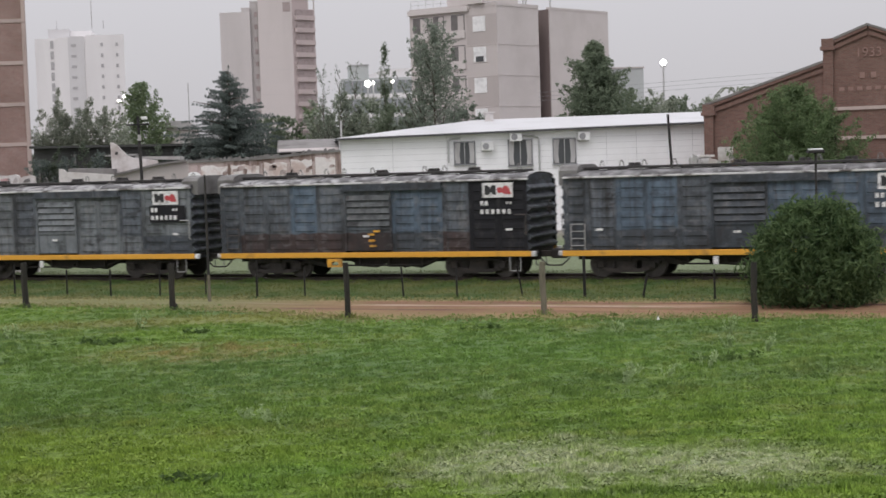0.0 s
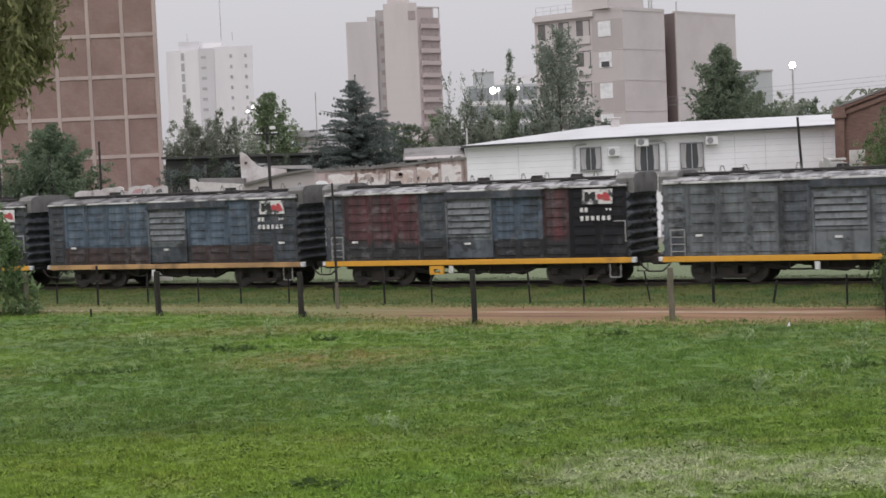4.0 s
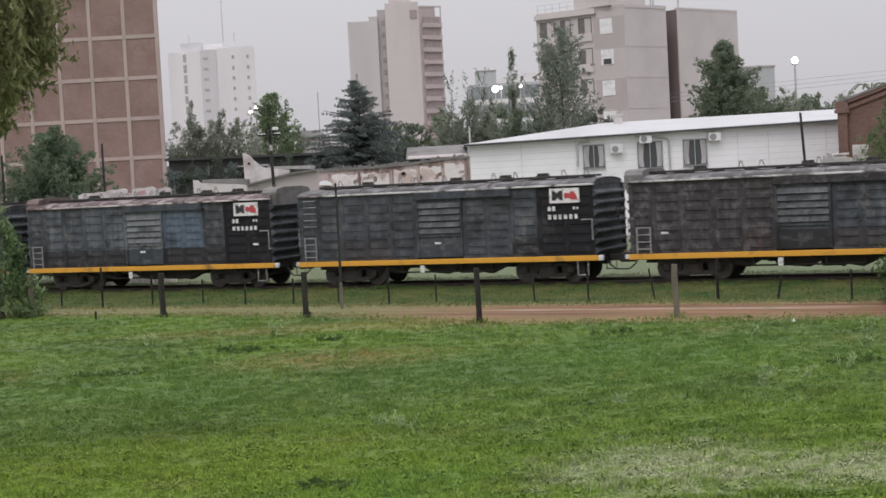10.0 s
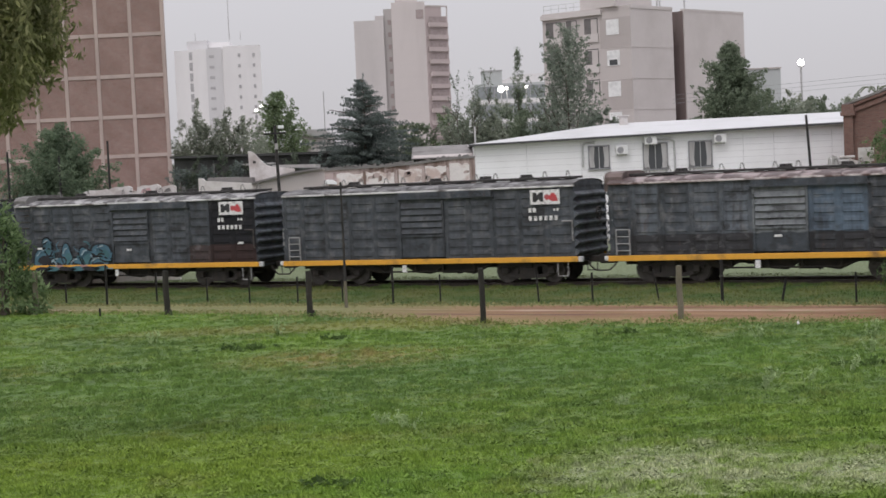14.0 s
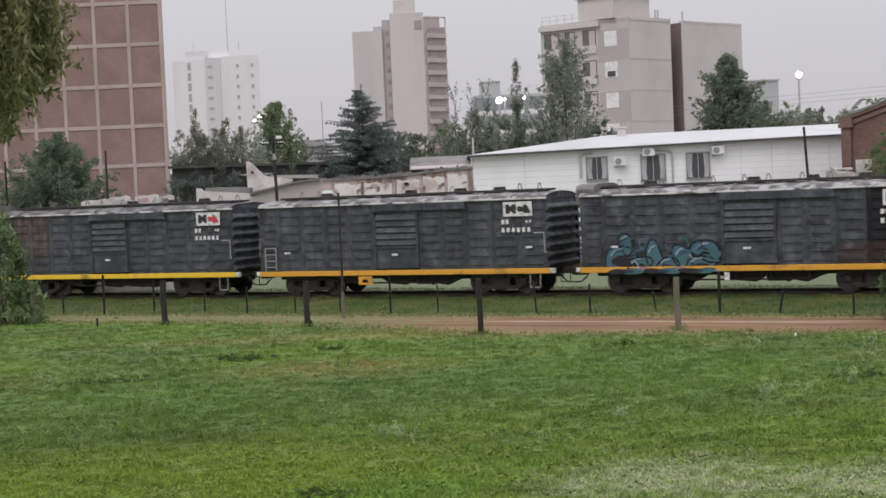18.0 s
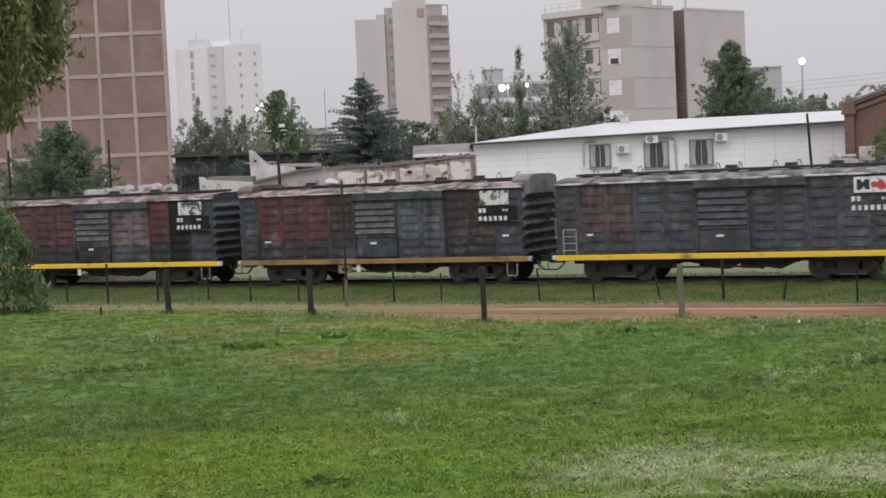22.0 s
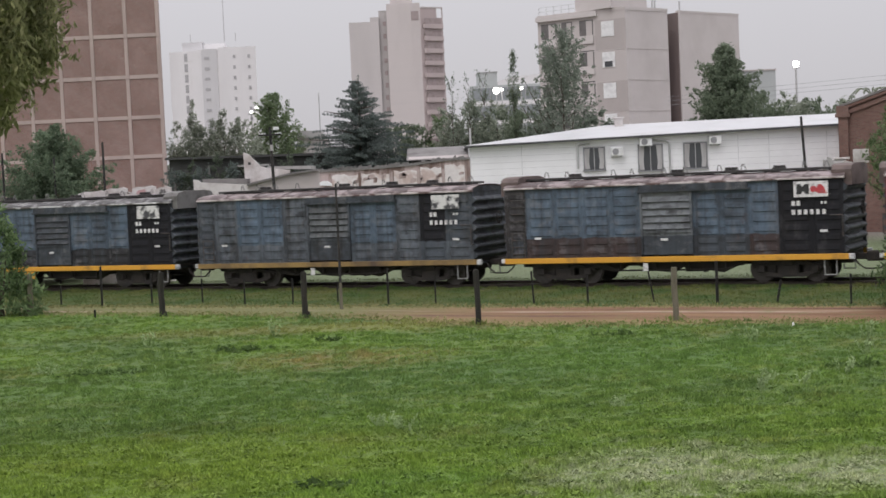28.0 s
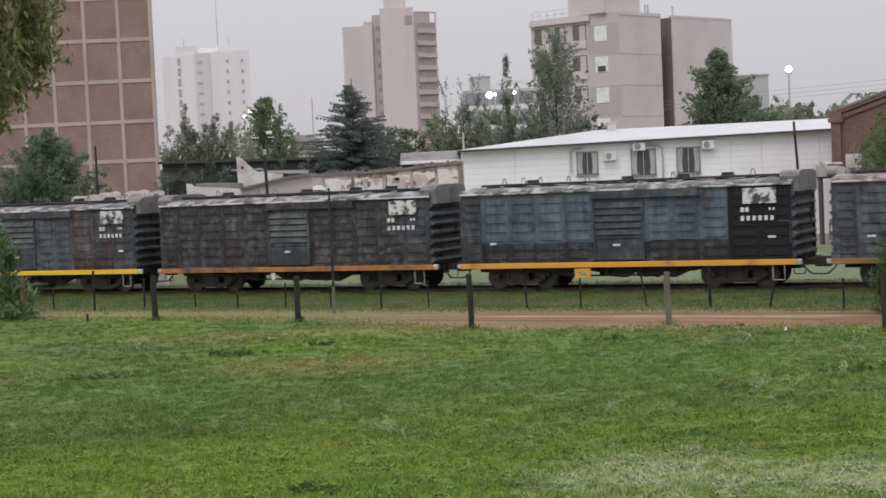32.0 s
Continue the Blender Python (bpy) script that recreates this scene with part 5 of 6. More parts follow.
# weeds standing out of the lawn
M_WEED = leaf_material("weed_leaf", (0.31, 0.42, 0.18), (0.50, 0.60, 0.34))
M_WEED_DARK = leaf_material("weed_dark", (0.075, 0.125, 0.035), (0.13, 0.20, 0.06))
WEEDS = [(7.5, 38.6, 0.3, 0), (10.0, 37.6, 0.4, 0), (9.3, 35.0, 0.3, 0), (9.9, 34.2, 0.36, 0), (8.0, 32.0, 0.28, 0), (6.9, 30.9, 0.24, 0), (5.9, 30.2, 0.3, 0), (6.5, 31.6, 0.2, 0), (-0.8, 27.4, 0.3, 0),
         (-1.2, 27.8, 0.22, 0), (-4.85, 44.6, 0.45, 0), (-8.2, 43.5, 0.34, 0), (3.1, 28.8, 0.18, 0), (-9.6, 37.8, 0.26, 0), (-5.7, 41.1, 0.12, 1), (-5.1, 41.2, 0.10, 1), (-3.0, 42.9, 0.09, 1),
         (-1.7, 22.7, 0.08, 1), (8.6, 33.0, 0.16, 1), (-8.5, 37.3, 0.09, 1), (-7.8, 37.5, 0.09, 1), (4.3, 41.0, 0.10, 1)]
for i, (x, y, h, dark) in enumerate(WEEDS):
    weed = thing("weed", "dark low broad-leaved weed in the lawn" if dark else "pale upright weed standing out of the lawn", "weed", pose(x, y, 0), group="weeds in the lawn")
    r_q = random.Random(100 + i)
    if dark:
        spots = [(r_q.gauss(0, 0.38), r_q.uniform(-0.25, 0.25), r_q.uniform(0.0, h * 0.8), 0.1) for q in range(12)]
        part("leaves", foliage("leaves", spots, 12, 0.06, 0.4, 200 + i), M_WEED_DARK, weed)
    else:
        spots = []
        for q in range(4):
            tip = (r_q.uniform(-0.25, 0.25), r_q.uniform(-0.2, 0.2), h * r_q.uniform(0.7, 1.1))
            part("stalk", Geo().tube((tip[0] * 0.3, tip[1] * 0.3, 0), tip, 0.01, 0.005, 5), M_WEED, weed)
            spots += [(tip[0] * (0.3 + 0.7 * w), tip[1] * (0.3 + 0.7 * w), tip[2] * w, 0.05) for w in (0.4, 0.7, 1.0)]
        part("leaves", foliage("leaves", spots, 6, 0.04 if h < 0.28 else 0.052, 0.4, 200 + i, up=0.8), M_WEED, weed)
litter = thing("paper_scrap", "crumpled white paper scrap lying on grass", "litter", pose(9.1, 41.38, 0) @ Matrix.Diagonal((0.7, 0.7, 0.75, 1)))
part("sheet", Geo().add([(-0.06, -0.04, 0.0), (0.07, -0.05, 0.02), (0.05, 0.05, 0.0), (-0.05, 0.04, 0.03), (0.0, 0.0, 0.16), (0.03, -0.03, 0.11)],
                        [(0, 1, 5), (1, 2, 5), (2, 4, 5), (2, 3, 4), (3, 0, 4), (0, 5, 4), (3, 2, 1, 0)]), M_WHITE, litter)

# slender lamp posts in the park
M_POLE = worn("dark_pole", (0.018, 0.017, 0.017), (0.04, 0.034, 0.03), 4, rough=0.7)
M_LAMP_HOUSING = plain("lamp_housing", (0.7, 0.7, 0.7), 0.4)


def park_lamp(x, y, h, bright):
    ob = thing("park_lamp", "dark slender park lamp post with a flat head", "lamp post", pose(x, y, 0))
    part("base", Geo().tube((0, 0, 0), (0, 0, 0.9), 0.06, 0.05, 10), M_POLE if bright else M_POST, ob)
    part("pole", Geo().tube((0, 0, 0.9), (0, 0, h - 0.05), 0.045, 0.035, 8), M_POLE, ob)
    if bright:
        head = part("head", Geo().box(-0.24, 0.24, -0.14, 0.14, h - 0.06, h + 0.03, 0.02), M_POLE, ob)
        part("cover", Geo().box(-0.2, 0.2, -0.12, 0.12, h + 0.03, h + 0.08, 0.02), M_LAMP_HOUSING, head, "pale lamp cover")
    else:
        part("cap", Geo().tube((0, 0, h - 0.06), (0, 0, h + 0.02), 0.05, 0.02, 8), M_POLE, ob)
        

park_lamp(14.75, 45.3, 4.35, True)
park_lamp(-3.45, 52.75, 4.2, False)

# ---- buildings ----
def brick_material(name, c1, c2, mortar, scale):
    m, t, b = mat(name)
    co = t.nodes.new("ShaderNodeTexCoord")
    sep, com = t.nodes.new("ShaderNodeSeparateXYZ"), t.nodes.new("ShaderNodeCombineXYZ")
    t.links.new(co.outputs["Object"], sep.inputs[0])
    put(t, com.inputs[0], calc(t, "ADD", sep.outputs[0], sep.outputs[1]))
    put(t, com.inputs[1], sep.outputs[2])
    br = t.nodes.new("ShaderNodeTexBrick")
    t.links.new(com.outputs[0], br.inputs["Vector"])
    for key, c in (("Color1", c1), ("Color2", c2), ("Mortar", mortar)):
        br.inputs[key].default_value = (*c, 1)
    br.inputs["Scale"].default_value, br.inputs["Brick Width"].default_value, br.inputs["Row Height"].default_value = scale, 0.25, 0.075
    br.inputs["Mortar Size"].default_value = 0.012
    v = coords(t)
    c = mix(t, step(t, grain(t, v, 0.5, 5), 0.35, 0.75), br.outputs["Color"], mix(t, 1.0, br.outputs["Color"], (0.7, 0.66, 0.64), "MULTIPLY"))
    c = mix(t, 0.4, c, mix(t, grain(t, v, 6, 4), (0.4, 0.4, 0.4), (1.3, 1.3, 1.3)), "MULTIPLY")
    put(t, b.inputs["Base Color"], c)
    b.inputs["Roughness"].default_value = 0.9
    bump(t, b, br.outputs["Fac"], -0.3)
    return m


M_BRICK = brick_material("brown_brick", (0.29, 0.165, 0.145), (0.35, 0.21, 0.185), (0.36, 0.30, 0.275), 1.0)
M_BRICK_RED = brick_material("old_red_brick", (0.172, 0.088, 0.072), (0.24, 0.124, 0.102), (0.21, 0.163, 0.143), 1.0)
M_CARVED = worn("carved_pale_brick", (0.26, 0.165, 0.145), (0.21, 0.13, 0.112), 2.0, rough=0.95)
M_CONCRETE = worn("stained_concrete", (0.425, 0.34, 0.315), (0.33, 0.265, 0.245), 0.8, rough=0.9, streak=True)
M_RENDER_WHITE = worn("white_panel", (0.82, 0.82, 0.835), (0.76, 0.76, 0.77), 0.6, rough=0.6, relief=0.05)
M_ROOF_SHEET = worn("pale_roof_sheet", (0.50, 0.50, 0.51), (0.42, 0.42, 0.42), 0.5, rough=0.45, relief=0.05, streak=True)
M_EAVES = plain("dark_eaves", (0.06, 0.06, 0.063))
M_TRIM_GREY = plain("grey_trim", (0.25, 0.25, 0.26))
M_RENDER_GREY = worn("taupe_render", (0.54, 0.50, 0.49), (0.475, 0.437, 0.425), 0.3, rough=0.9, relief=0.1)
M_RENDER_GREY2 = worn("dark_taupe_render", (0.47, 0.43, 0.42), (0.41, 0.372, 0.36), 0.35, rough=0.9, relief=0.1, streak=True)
M_RENDER_GREY3 = worn("mid_taupe_render", (0.41, 0.37, 0.36), (0.37, 0.335, 0.325), 0.35, rough=0.9, relief=0.1, streak=True)
M_PINK = worn("pinkish_render", (0.52, 0.475, 0.467), (0.43, 0.39, 0.382), 0.12, rough=0.9, relief=0.05, streak=True)
M_PINK_GREY = worn("greyish_render", (0.50, 0.466, 0.462), (0.43, 0.402, 0.398), 0.12, rough=0.9, relief=0.05, streak=True)
M_CORE = worn("grey_core", (0.40, 0.375, 0.37), (0.36, 0.335, 0.33), 0.2, rough=0.9, relief=0.05)
M_PINK_DARK = worn("pinkish_balcony_face", (0.43, 0.36, 0.355), (0.38, 0.32, 0.315), 0.2, rough=0.9, relief=0.05)
M_TOWER_WHITE = worn("pale_tower_render", (0.66, 0.645, 0.65), (0.58, 0.565, 0.57), 0.1, rough=0.9, relief=0.05, streak=True)
# darker copy of the pale render, with the stair strip's shade in its colour
M_TOWER_SHADE = worn("shade_grey_render", (0.54, 0.53, 0.54), (0.49, 0.48, 0.485), 0.1, rough=0.9, relief=0.05, streak=True)
M_SHUTTER = plain("white_shutter", (0.72, 0.72, 0.72), 0.5)
# flat dark colours in place of the shade inside openings and balconies
M_DARK_GAP = plain("dark_recess", (0.06, 0.055, 0.055), 0.9)
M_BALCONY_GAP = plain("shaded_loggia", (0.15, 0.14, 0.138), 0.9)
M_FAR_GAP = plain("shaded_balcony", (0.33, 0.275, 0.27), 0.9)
M_OLD_WALL = worn("peeling_pink_wall", (0.42, 0.34, 0.325), (0.18, 0.125, 0.108), 1.6, (0.46, 0.60), rough=0.95, fine=8, relief=0.5, streak=True)
M_OLD_RENDER = worn("patchy_white_render", (0.58, 0.55, 0.54), (0.36, 0.31, 0.29), 0.9, (0.45, 0.7), rough=0.95, fine=8, relief=0.4)
M_SHED_ROOF = worn("grey_shed_roof", (0.20, 0.19, 0.185), (0.11, 0.10, 0.095), 0.9, rough=0.9, streak=True)
M_SHED_PALE = worn("pale_shed_roof", (0.40, 0.39, 0.385), (0.28, 0.26, 0.25), 0.9, rough=0.9, streak=True)
M_BALCONY = worn("pale_balcony", (0.455, 0.385, 0.378), (0.39, 0.33, 0.325), 0.2, rough=0.9, relief=0.05)
M_FAR_TRIM = plain("far_window", (0.38, 0.37, 0.38), 0.6)
M_FAR_BAND = plain("far_ribbon_glass", (0.24, 0.26, 0.27), 0.5)
M_GREEN_BLDG = worn("far_green_grey_facade", (0.42, 0.44, 0.44), (0.36, 0.38, 0.38), 0.1, rough=0.8)
M_GLASS, _gt, _gb = mat("window_glass")
_gb.inputs["Base Color"].default_value = (0.075, 0.08, 0.085, 1)
_gb.inputs["Roughness"].default_value = 0.12
M_CURTAIN = worn("grey_curtain", (0.42, 0.41, 0.41), (0.27, 0.26, 0.26), 2.5, rough=0.9, streak=True)
M_ALU = plain("aluminium_frame", (0.5, 0.5, 0.5), 0.4, 0.6)
M_LAMP_GLOW, _lt, _lb = mat("lit_lamp")
_lb.inputs["Emission Color"].default_value, _lb.inputs["Emission Strength"].default_value = (1.0, 0.97, 0.92, 1), 6.0

# brick infill block with a concrete frame
block = thing("brick_apartment_block", "tall brown brick block with a pale concrete grid", "building", pose(-19.2, 113, 0))
part("core", Geo().prism([(-22.8, 0.12), (-0.17, 0.12), (-2.6, 13), (-22.8, 13)], 0, 27.0, "z"), M_BRICK, block)
COLS = [-0.27, -2.58, -5.0, -7.3, -9.45, -11.7, -14.0, -16.3, -18.6, -20.9, -22.9]
FLOORS = [0.75, 3.6, 6.42, 9.2, 12.08, 15.0, 17.95, 20.9, 23.85, 26.8]
for i in range(len(COLS) - 1):
    a, b = COLS[i + 1] + 0.12, COLS[i] - 0.12
    for j in range(len(FLOORS) - 1):
        part("brick_panel", Geo().box(a, b, 0.06, 0.14, FLOORS[j] + 0.13, FLOORS[j + 1] - 0.13), M_BRICK, block)
for x in COLS:
    part("column", Geo().box(x - 0.13, x + 0.13, 0.0, 0.3, 0, 27.0, 0.02), M_CONCRETE, block)
for i in range(len(COLS) - 1):
    for z in FLOORS:
        part("beam", Geo().box(COLS[i + 1] + 0.13, COLS[i] - 0.13, 0.012, 0.3, z - 0.13, z + 0.13), M_CONCRETE, block)
part("flat_roof", Geo().prism([(-23.1, -0.05), (0.15, -0.05), (-2.4, 13.2), (-23.1, 13.2)], 27.0, 27.3, "z"), M_CONCRETE, block)

# white two-storey offices with a low hipped roof
office = thing("white_office_building", "white panelled office building with a low pale roof", "building")
ring = [(1.85, 93.0, 5.76), (24.3, 93.0, 6.1), (31.8, 108.5, 6.2), (1.85, 108.5, 5.76)]
part("wall", Geo().add([(x, y, 0) for x, y, z in ring] + ring, [(0, 1, 5, 4), (1, 2, 6, 5), (2, 3, 7, 6), (3, 0, 4, 7), (0, 3, 2, 1), (4, 5, 6, 7)]), M_RENDER_WHITE, office)
g = Geo().add([(1.6, 92.6, 5.77), (24.4, 92.6, 6.11), (32.2, 109.0, 6.21), (1.6, 109.0, 5.77), (10.6, 101, 6.86), (28.5, 101, 6.98),
               (1.6, 92.6, 5.85), (24.4, 92.6, 6.19), (32.2, 109.0, 6.29), (1.6, 109.0, 5.85), ],
              [(0, 1, 7, 6), (1, 2, 8, 7), (2, 3, 9, 8), (3, 0, 6, 9), (6, 7, 5, 4), (9, 4, 5, 8), (7, 8, 5), (6, 4, 9), (0, 3, 2, 1)])
part("roof", g, M_ROOF_SHEET, office)
# thin near-black strip along the roof's front edge
part("eaves_trim", Geo().prism([(1.55, 5.71), (24.4, 6.05), (24.4, 6.16), (1.55, 5.82)], 92.52, 92.598), M_EAVES, office)
for i in range(9):
    z = 2.6 + i * 0.36
    part("siding_joint", Geo().box(1.9, 24.2, 92.993, 92.999, z - 0.006, z + 0.006), M_ROOF_SHEET, office)
for x in (1.88, 4.9, 8.1, 17.6, 19.4, 22.8):
    part("panel_joint", Geo().box(x - 0.009, x + 0.009, 92.99, 93.0, 0, 5.74), M_ROOF_SHEET, office)
for x0, x1, z0, z1 in ((8.55, 9.72, 4.1, 5.38), (11.75, 13.12, 3.92, 5.4), (14.42, 15.72, 3.95, 5.4)):
    win = part("window", Geo().box(x0 - 0.05, x0, 92.9, 92.99, z0, z1).box(x1, x1 + 0.05, 92.9, 92.99, z0, z1).box(x0 - 0.05, x1 + 0.05, 92.9, 92.99, z1, z1 + 0.06).box(
        x0 - 0.08, x1 + 0.08, 92.86, 92.99, z0 - 0.08, z0), M_TRIM_GREY, office)
    mid_x = (x0 + x1) / 2
    for a, b in ((x0, mid_x - 0.02), (mid_x + 0.02, x1)):
        part("pane", Geo().box(a, b, 92.94, 92.97, z0, z1), M_GLASS, win)
    part("mullion", Geo().box(mid_x - 0.02, mid_x + 0.02, 92.92, 92.98, z0, z1), M_ALU, win)
    for a, b, q in ((x0 + 0.02, x0 + 0.34, x0 + 0.14), (x1 - 0.34, x1 - 0.02, x1 - 0.14)):
        wide, slim_x = (a, b), (q - 0.13, q + 0.13)
        part("curtain", Geo().prism([(wide[0], z1 - 0.02), (wide[1], z1 - 0.02), (slim_x[1], z0 + 0.5), (wide[1] - 0.02, z0 + 0.05), (wide[0] + 0.02, z0 + 0.05), (slim_x[0], z0 + 0.5)],
                                    92.925, 92.938), M_CURTAIN, win)
for x, z in ((10.1, 4.86), (11.8, 5.36), (15.85, 5.28)):
    ac = thing("air_conditioner", "white wall-mounted air conditioner unit", "air conditioner", pose(x, 92.98, z), group="air conditioners")
    part("case", Geo().box(0, 0.72, -0.36, -0.04, 0, 0.5, 0.02), M_SHUTTER, ac)
    part("fan_grille", Geo().tube((0.27, -0.36, 0.25), (0.27, -0.375, 0.25), 0.19, seg=14), M_TRIM_GREY, ac)
    part("wall_bracket", Geo().box(0.08, 0.13, -0.34, 0, -0.05, 0).box(0.58, 0.63, -0.34, 0, -0.05, 0), M_TRIM_GREY, ac)
part("roof_vent", Geo().box(11.2, 11.7, 99.8, 100.3, 6.7, 7.25, 0.03).box(11.1, 11.8, 99.7, 100.4, 7.25, 7.32), M_OLD_RENDER, office)
for pts in ([(8.9, 92.9, 5.62), (8.35, 92.9, 5.6), (8.2, 92.9, 5.5), (8.18, 92.9, 4.2)], [(12.6, 92.9, 5.66), (13.3, 92.9, 5.62), (13.55, 92.9, 5.5), (13.56, 92.9, 3.6)]):
    part("drain_pipe", Geo().path(pts, 0.06, 8), M_ALU, office)

# old brick warehouse with a stepped gable, square to the railway
hall = thing("brick_warehouse", "old red brick warehouse with a dated gable", "building", pose(22.35, 88, 0, 0, 0, TRACK_TURN))
gable = [(0, 0), (17.9, 0), (17.9, 6.9), (11.05, 9.08), (11.05, 10.1), (8.95, 10.9), (6.85, 10.1), (6.85, 9.08), (0, 6.9)]
part("gable_wall", Geo().prism(gable, 0.0, 0.5), M_BRICK_RED, hall)
for x in (0.0, 17.5):
    part("side_wall", Geo().box(x, x + 0.4, 0.5, 36, 0, 6.4), M_BRICK_RED, hall)
for a, b in ((-0.2, 8.95), (18.1, 8.95)):
    g = Geo().add([(x, y, z + q) for q in (0, 0.1) for x, z, y in ((a, 6.3, 0.5), (b, 9.6, 0.5), (b, 9.6, 36), (a, 6.3, 36))],
                  [(0, 1, 2, 3), (4, 7, 6, 5), (0, 4, 5, 1), (1, 5, 6, 2), (2, 6, 7, 3), (3, 7, 4, 0)])
    part("roof_slope", g, M_SHED_ROOF, hall)
for a, b in (((-0.15, 6.9), (6.8, 9.1)), ((6.65, 10.05), (8.95, 10.92)), ((8.95, 10.92), (11.25, 10.05)), ((11.1, 9.1), (18.05, 6.9))):
    part("coping", Geo().prism([(a[0], a[1]), (b[0], b[1]), (b[0], b[1] + 0.13), (a[0], a[1] + 0.13)], -0.16, 0.6), M_SHED_ROOF, hall)
    part("brick_band", Geo().prism([(a[0] + 0.1, a[1] - 0.5), (b[0], b[1] - 0.5), (b[0], b[1] - 0.3), (a[0] + 0.1, a[1] - 0.3)], -0.1, 0.0), M_BRICK_RED, hall)
    part("brick_band", Geo().prism([(a[0] + 0.1, a[1] - 0.16), (b[0], b[1] - 0.16), (b[0], b[1]), (a[0] + 0.1, a[1])], -0.14, 0.0), M_BRICK_RED, hall)
for x, z in ((6.85, 10.2), (11.05, 10.2), (0.2, 6.9), (17.7, 6.9)):
    part("pilaster", Geo().box(x - 0.26, x + 0.26, -0.2, 0.0, 0, z), M_BRICK_RED, hall)
    part("pilaster_cap", Geo().box(x - 0.4, x + 0.4, -0.3, 0.55, z - 0.5, z - 0.3).box(x - 0.33, x + 0.33, -0.26, 0.52, z - 0.3, z + 0.12), M_BRICK_RED, hall)
for z in (4.8, 6.4):
    part("string_course", Geo().box(7.12, 10.78, -0.1, 0.0, z, z + 0.18), M_CONCRETE, hall)
date_curve = bpy.data.curves.new("date", "FONT")
date_curve.body, date_curve.size, date_curve.extrude, date_curve.align_x = "1933", 0.72, 0.02, "CENTER"
date_text = new("date_text", date_curve)
date_text.data.materials.append(M_CARVED)
date_text.parent = hall
date_text.matrix_basis = pose(9.0, -0.03, 9.25, 90, 0, 0)
for x in (8.5, 9.1):
    part("carved_bar", Geo().box(x, x + 0.28, -0.04, 0.0, 8.1, 8.42), M_CARVED, hall)
for i in range(7):
    part("carved_bar", Geo().box(7.4 + i * 0.48, 7.68 + i * 0.48, -0.03, 0.0, 7.45, 7.65), M_CARVED, hall)

# grey apartment block, its near corner towards the railway
flats = thing("grey_apartment_block", "taupe rendered apartment block with white shutters", "building")
CORNER, LEFT_END, RIGHT_END = Vector((17.6, 145, 0)), Vector((10.0, 151.0, 0)), Vector((30.04, 156.73, 0))
BACK = LEFT_END + RIGHT_END - CORNER
dl, dr = (LEFT_END - CORNER).normalized(), (RIGHT_END - CORNER).normalized()
nl, nrr = Vector((dl.y, -dl.x, 0)), Vector((dr.y, -dr.x, 0))
nl = nl if nl.y < 0 else -nl
nrr = nrr if nrr.y < 0 else -nrr
outline = [CORNER, CORNER + dr * 6.1, CORNER + dr * 6.1 - nrr * 4, CORNER + dr * 7.7 - nrr * 4, CORNER + dr * 7.7, RIGHT_END, BACK, LEFT_END]
part("body", Geo().prism([tuple(p[:2]) for p in outline], 0, 18.3, "z"), M_RENDER_GREY, flats)


def slab(o, d, n, a, b, z0, z1, out, inn=0.0):
    """A box on a wall: from a to b along it, standing out by out and reaching in by inn."""
    p = [o + d * a + n * out, o + d * b + n * out, o + d * b - n * inn, o + d * a - n * inn]
    return Geo().prism([tuple(q[:2]) for q in p], z0, z1, "z")


WL, WR = (LEFT_END - CORNER).length, (RIGHT_END - CORNER).length
part("parapet", slab(CORNER, dr, nrr, 0, 6.1, 18.3, 18.6, 0.05, 0.3), M_RENDER_GREY, flats)
part("parapet", slab(CORNER, dr, nrr, 7.7, WR, 18.3, 18.5, 0.15, 0.3), M_RENDER_GREY, flats)
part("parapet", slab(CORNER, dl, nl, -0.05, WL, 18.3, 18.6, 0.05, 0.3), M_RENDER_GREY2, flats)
# the left side's darker look comes from a darker copy of the taupe
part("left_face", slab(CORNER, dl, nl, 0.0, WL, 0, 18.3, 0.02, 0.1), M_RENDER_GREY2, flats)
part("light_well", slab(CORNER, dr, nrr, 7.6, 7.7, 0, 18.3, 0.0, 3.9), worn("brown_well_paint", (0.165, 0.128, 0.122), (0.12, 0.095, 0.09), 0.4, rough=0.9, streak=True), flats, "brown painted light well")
part("wing_face", slab(CORNER, dr, nrr, 7.7, WR, 0, 18.3, 0.12, 0.1), M_RENDER_GREY, flats)
for z in (3.4, 6.25, 9.1, 11.95, 14.8):
    part("floor_line", slab(CORNER, dr, nrr, 0.05, 6.05, z - 0.03, z + 0.02, 0.03, 0.02), M_RENDER_GREY2, flats)
    part("floor_line", slab(CORNER, dl, nl, 0.05, WL, z - 0.03, z + 0.02, 0.045, 0.02), M_RENDER_GREY, flats)
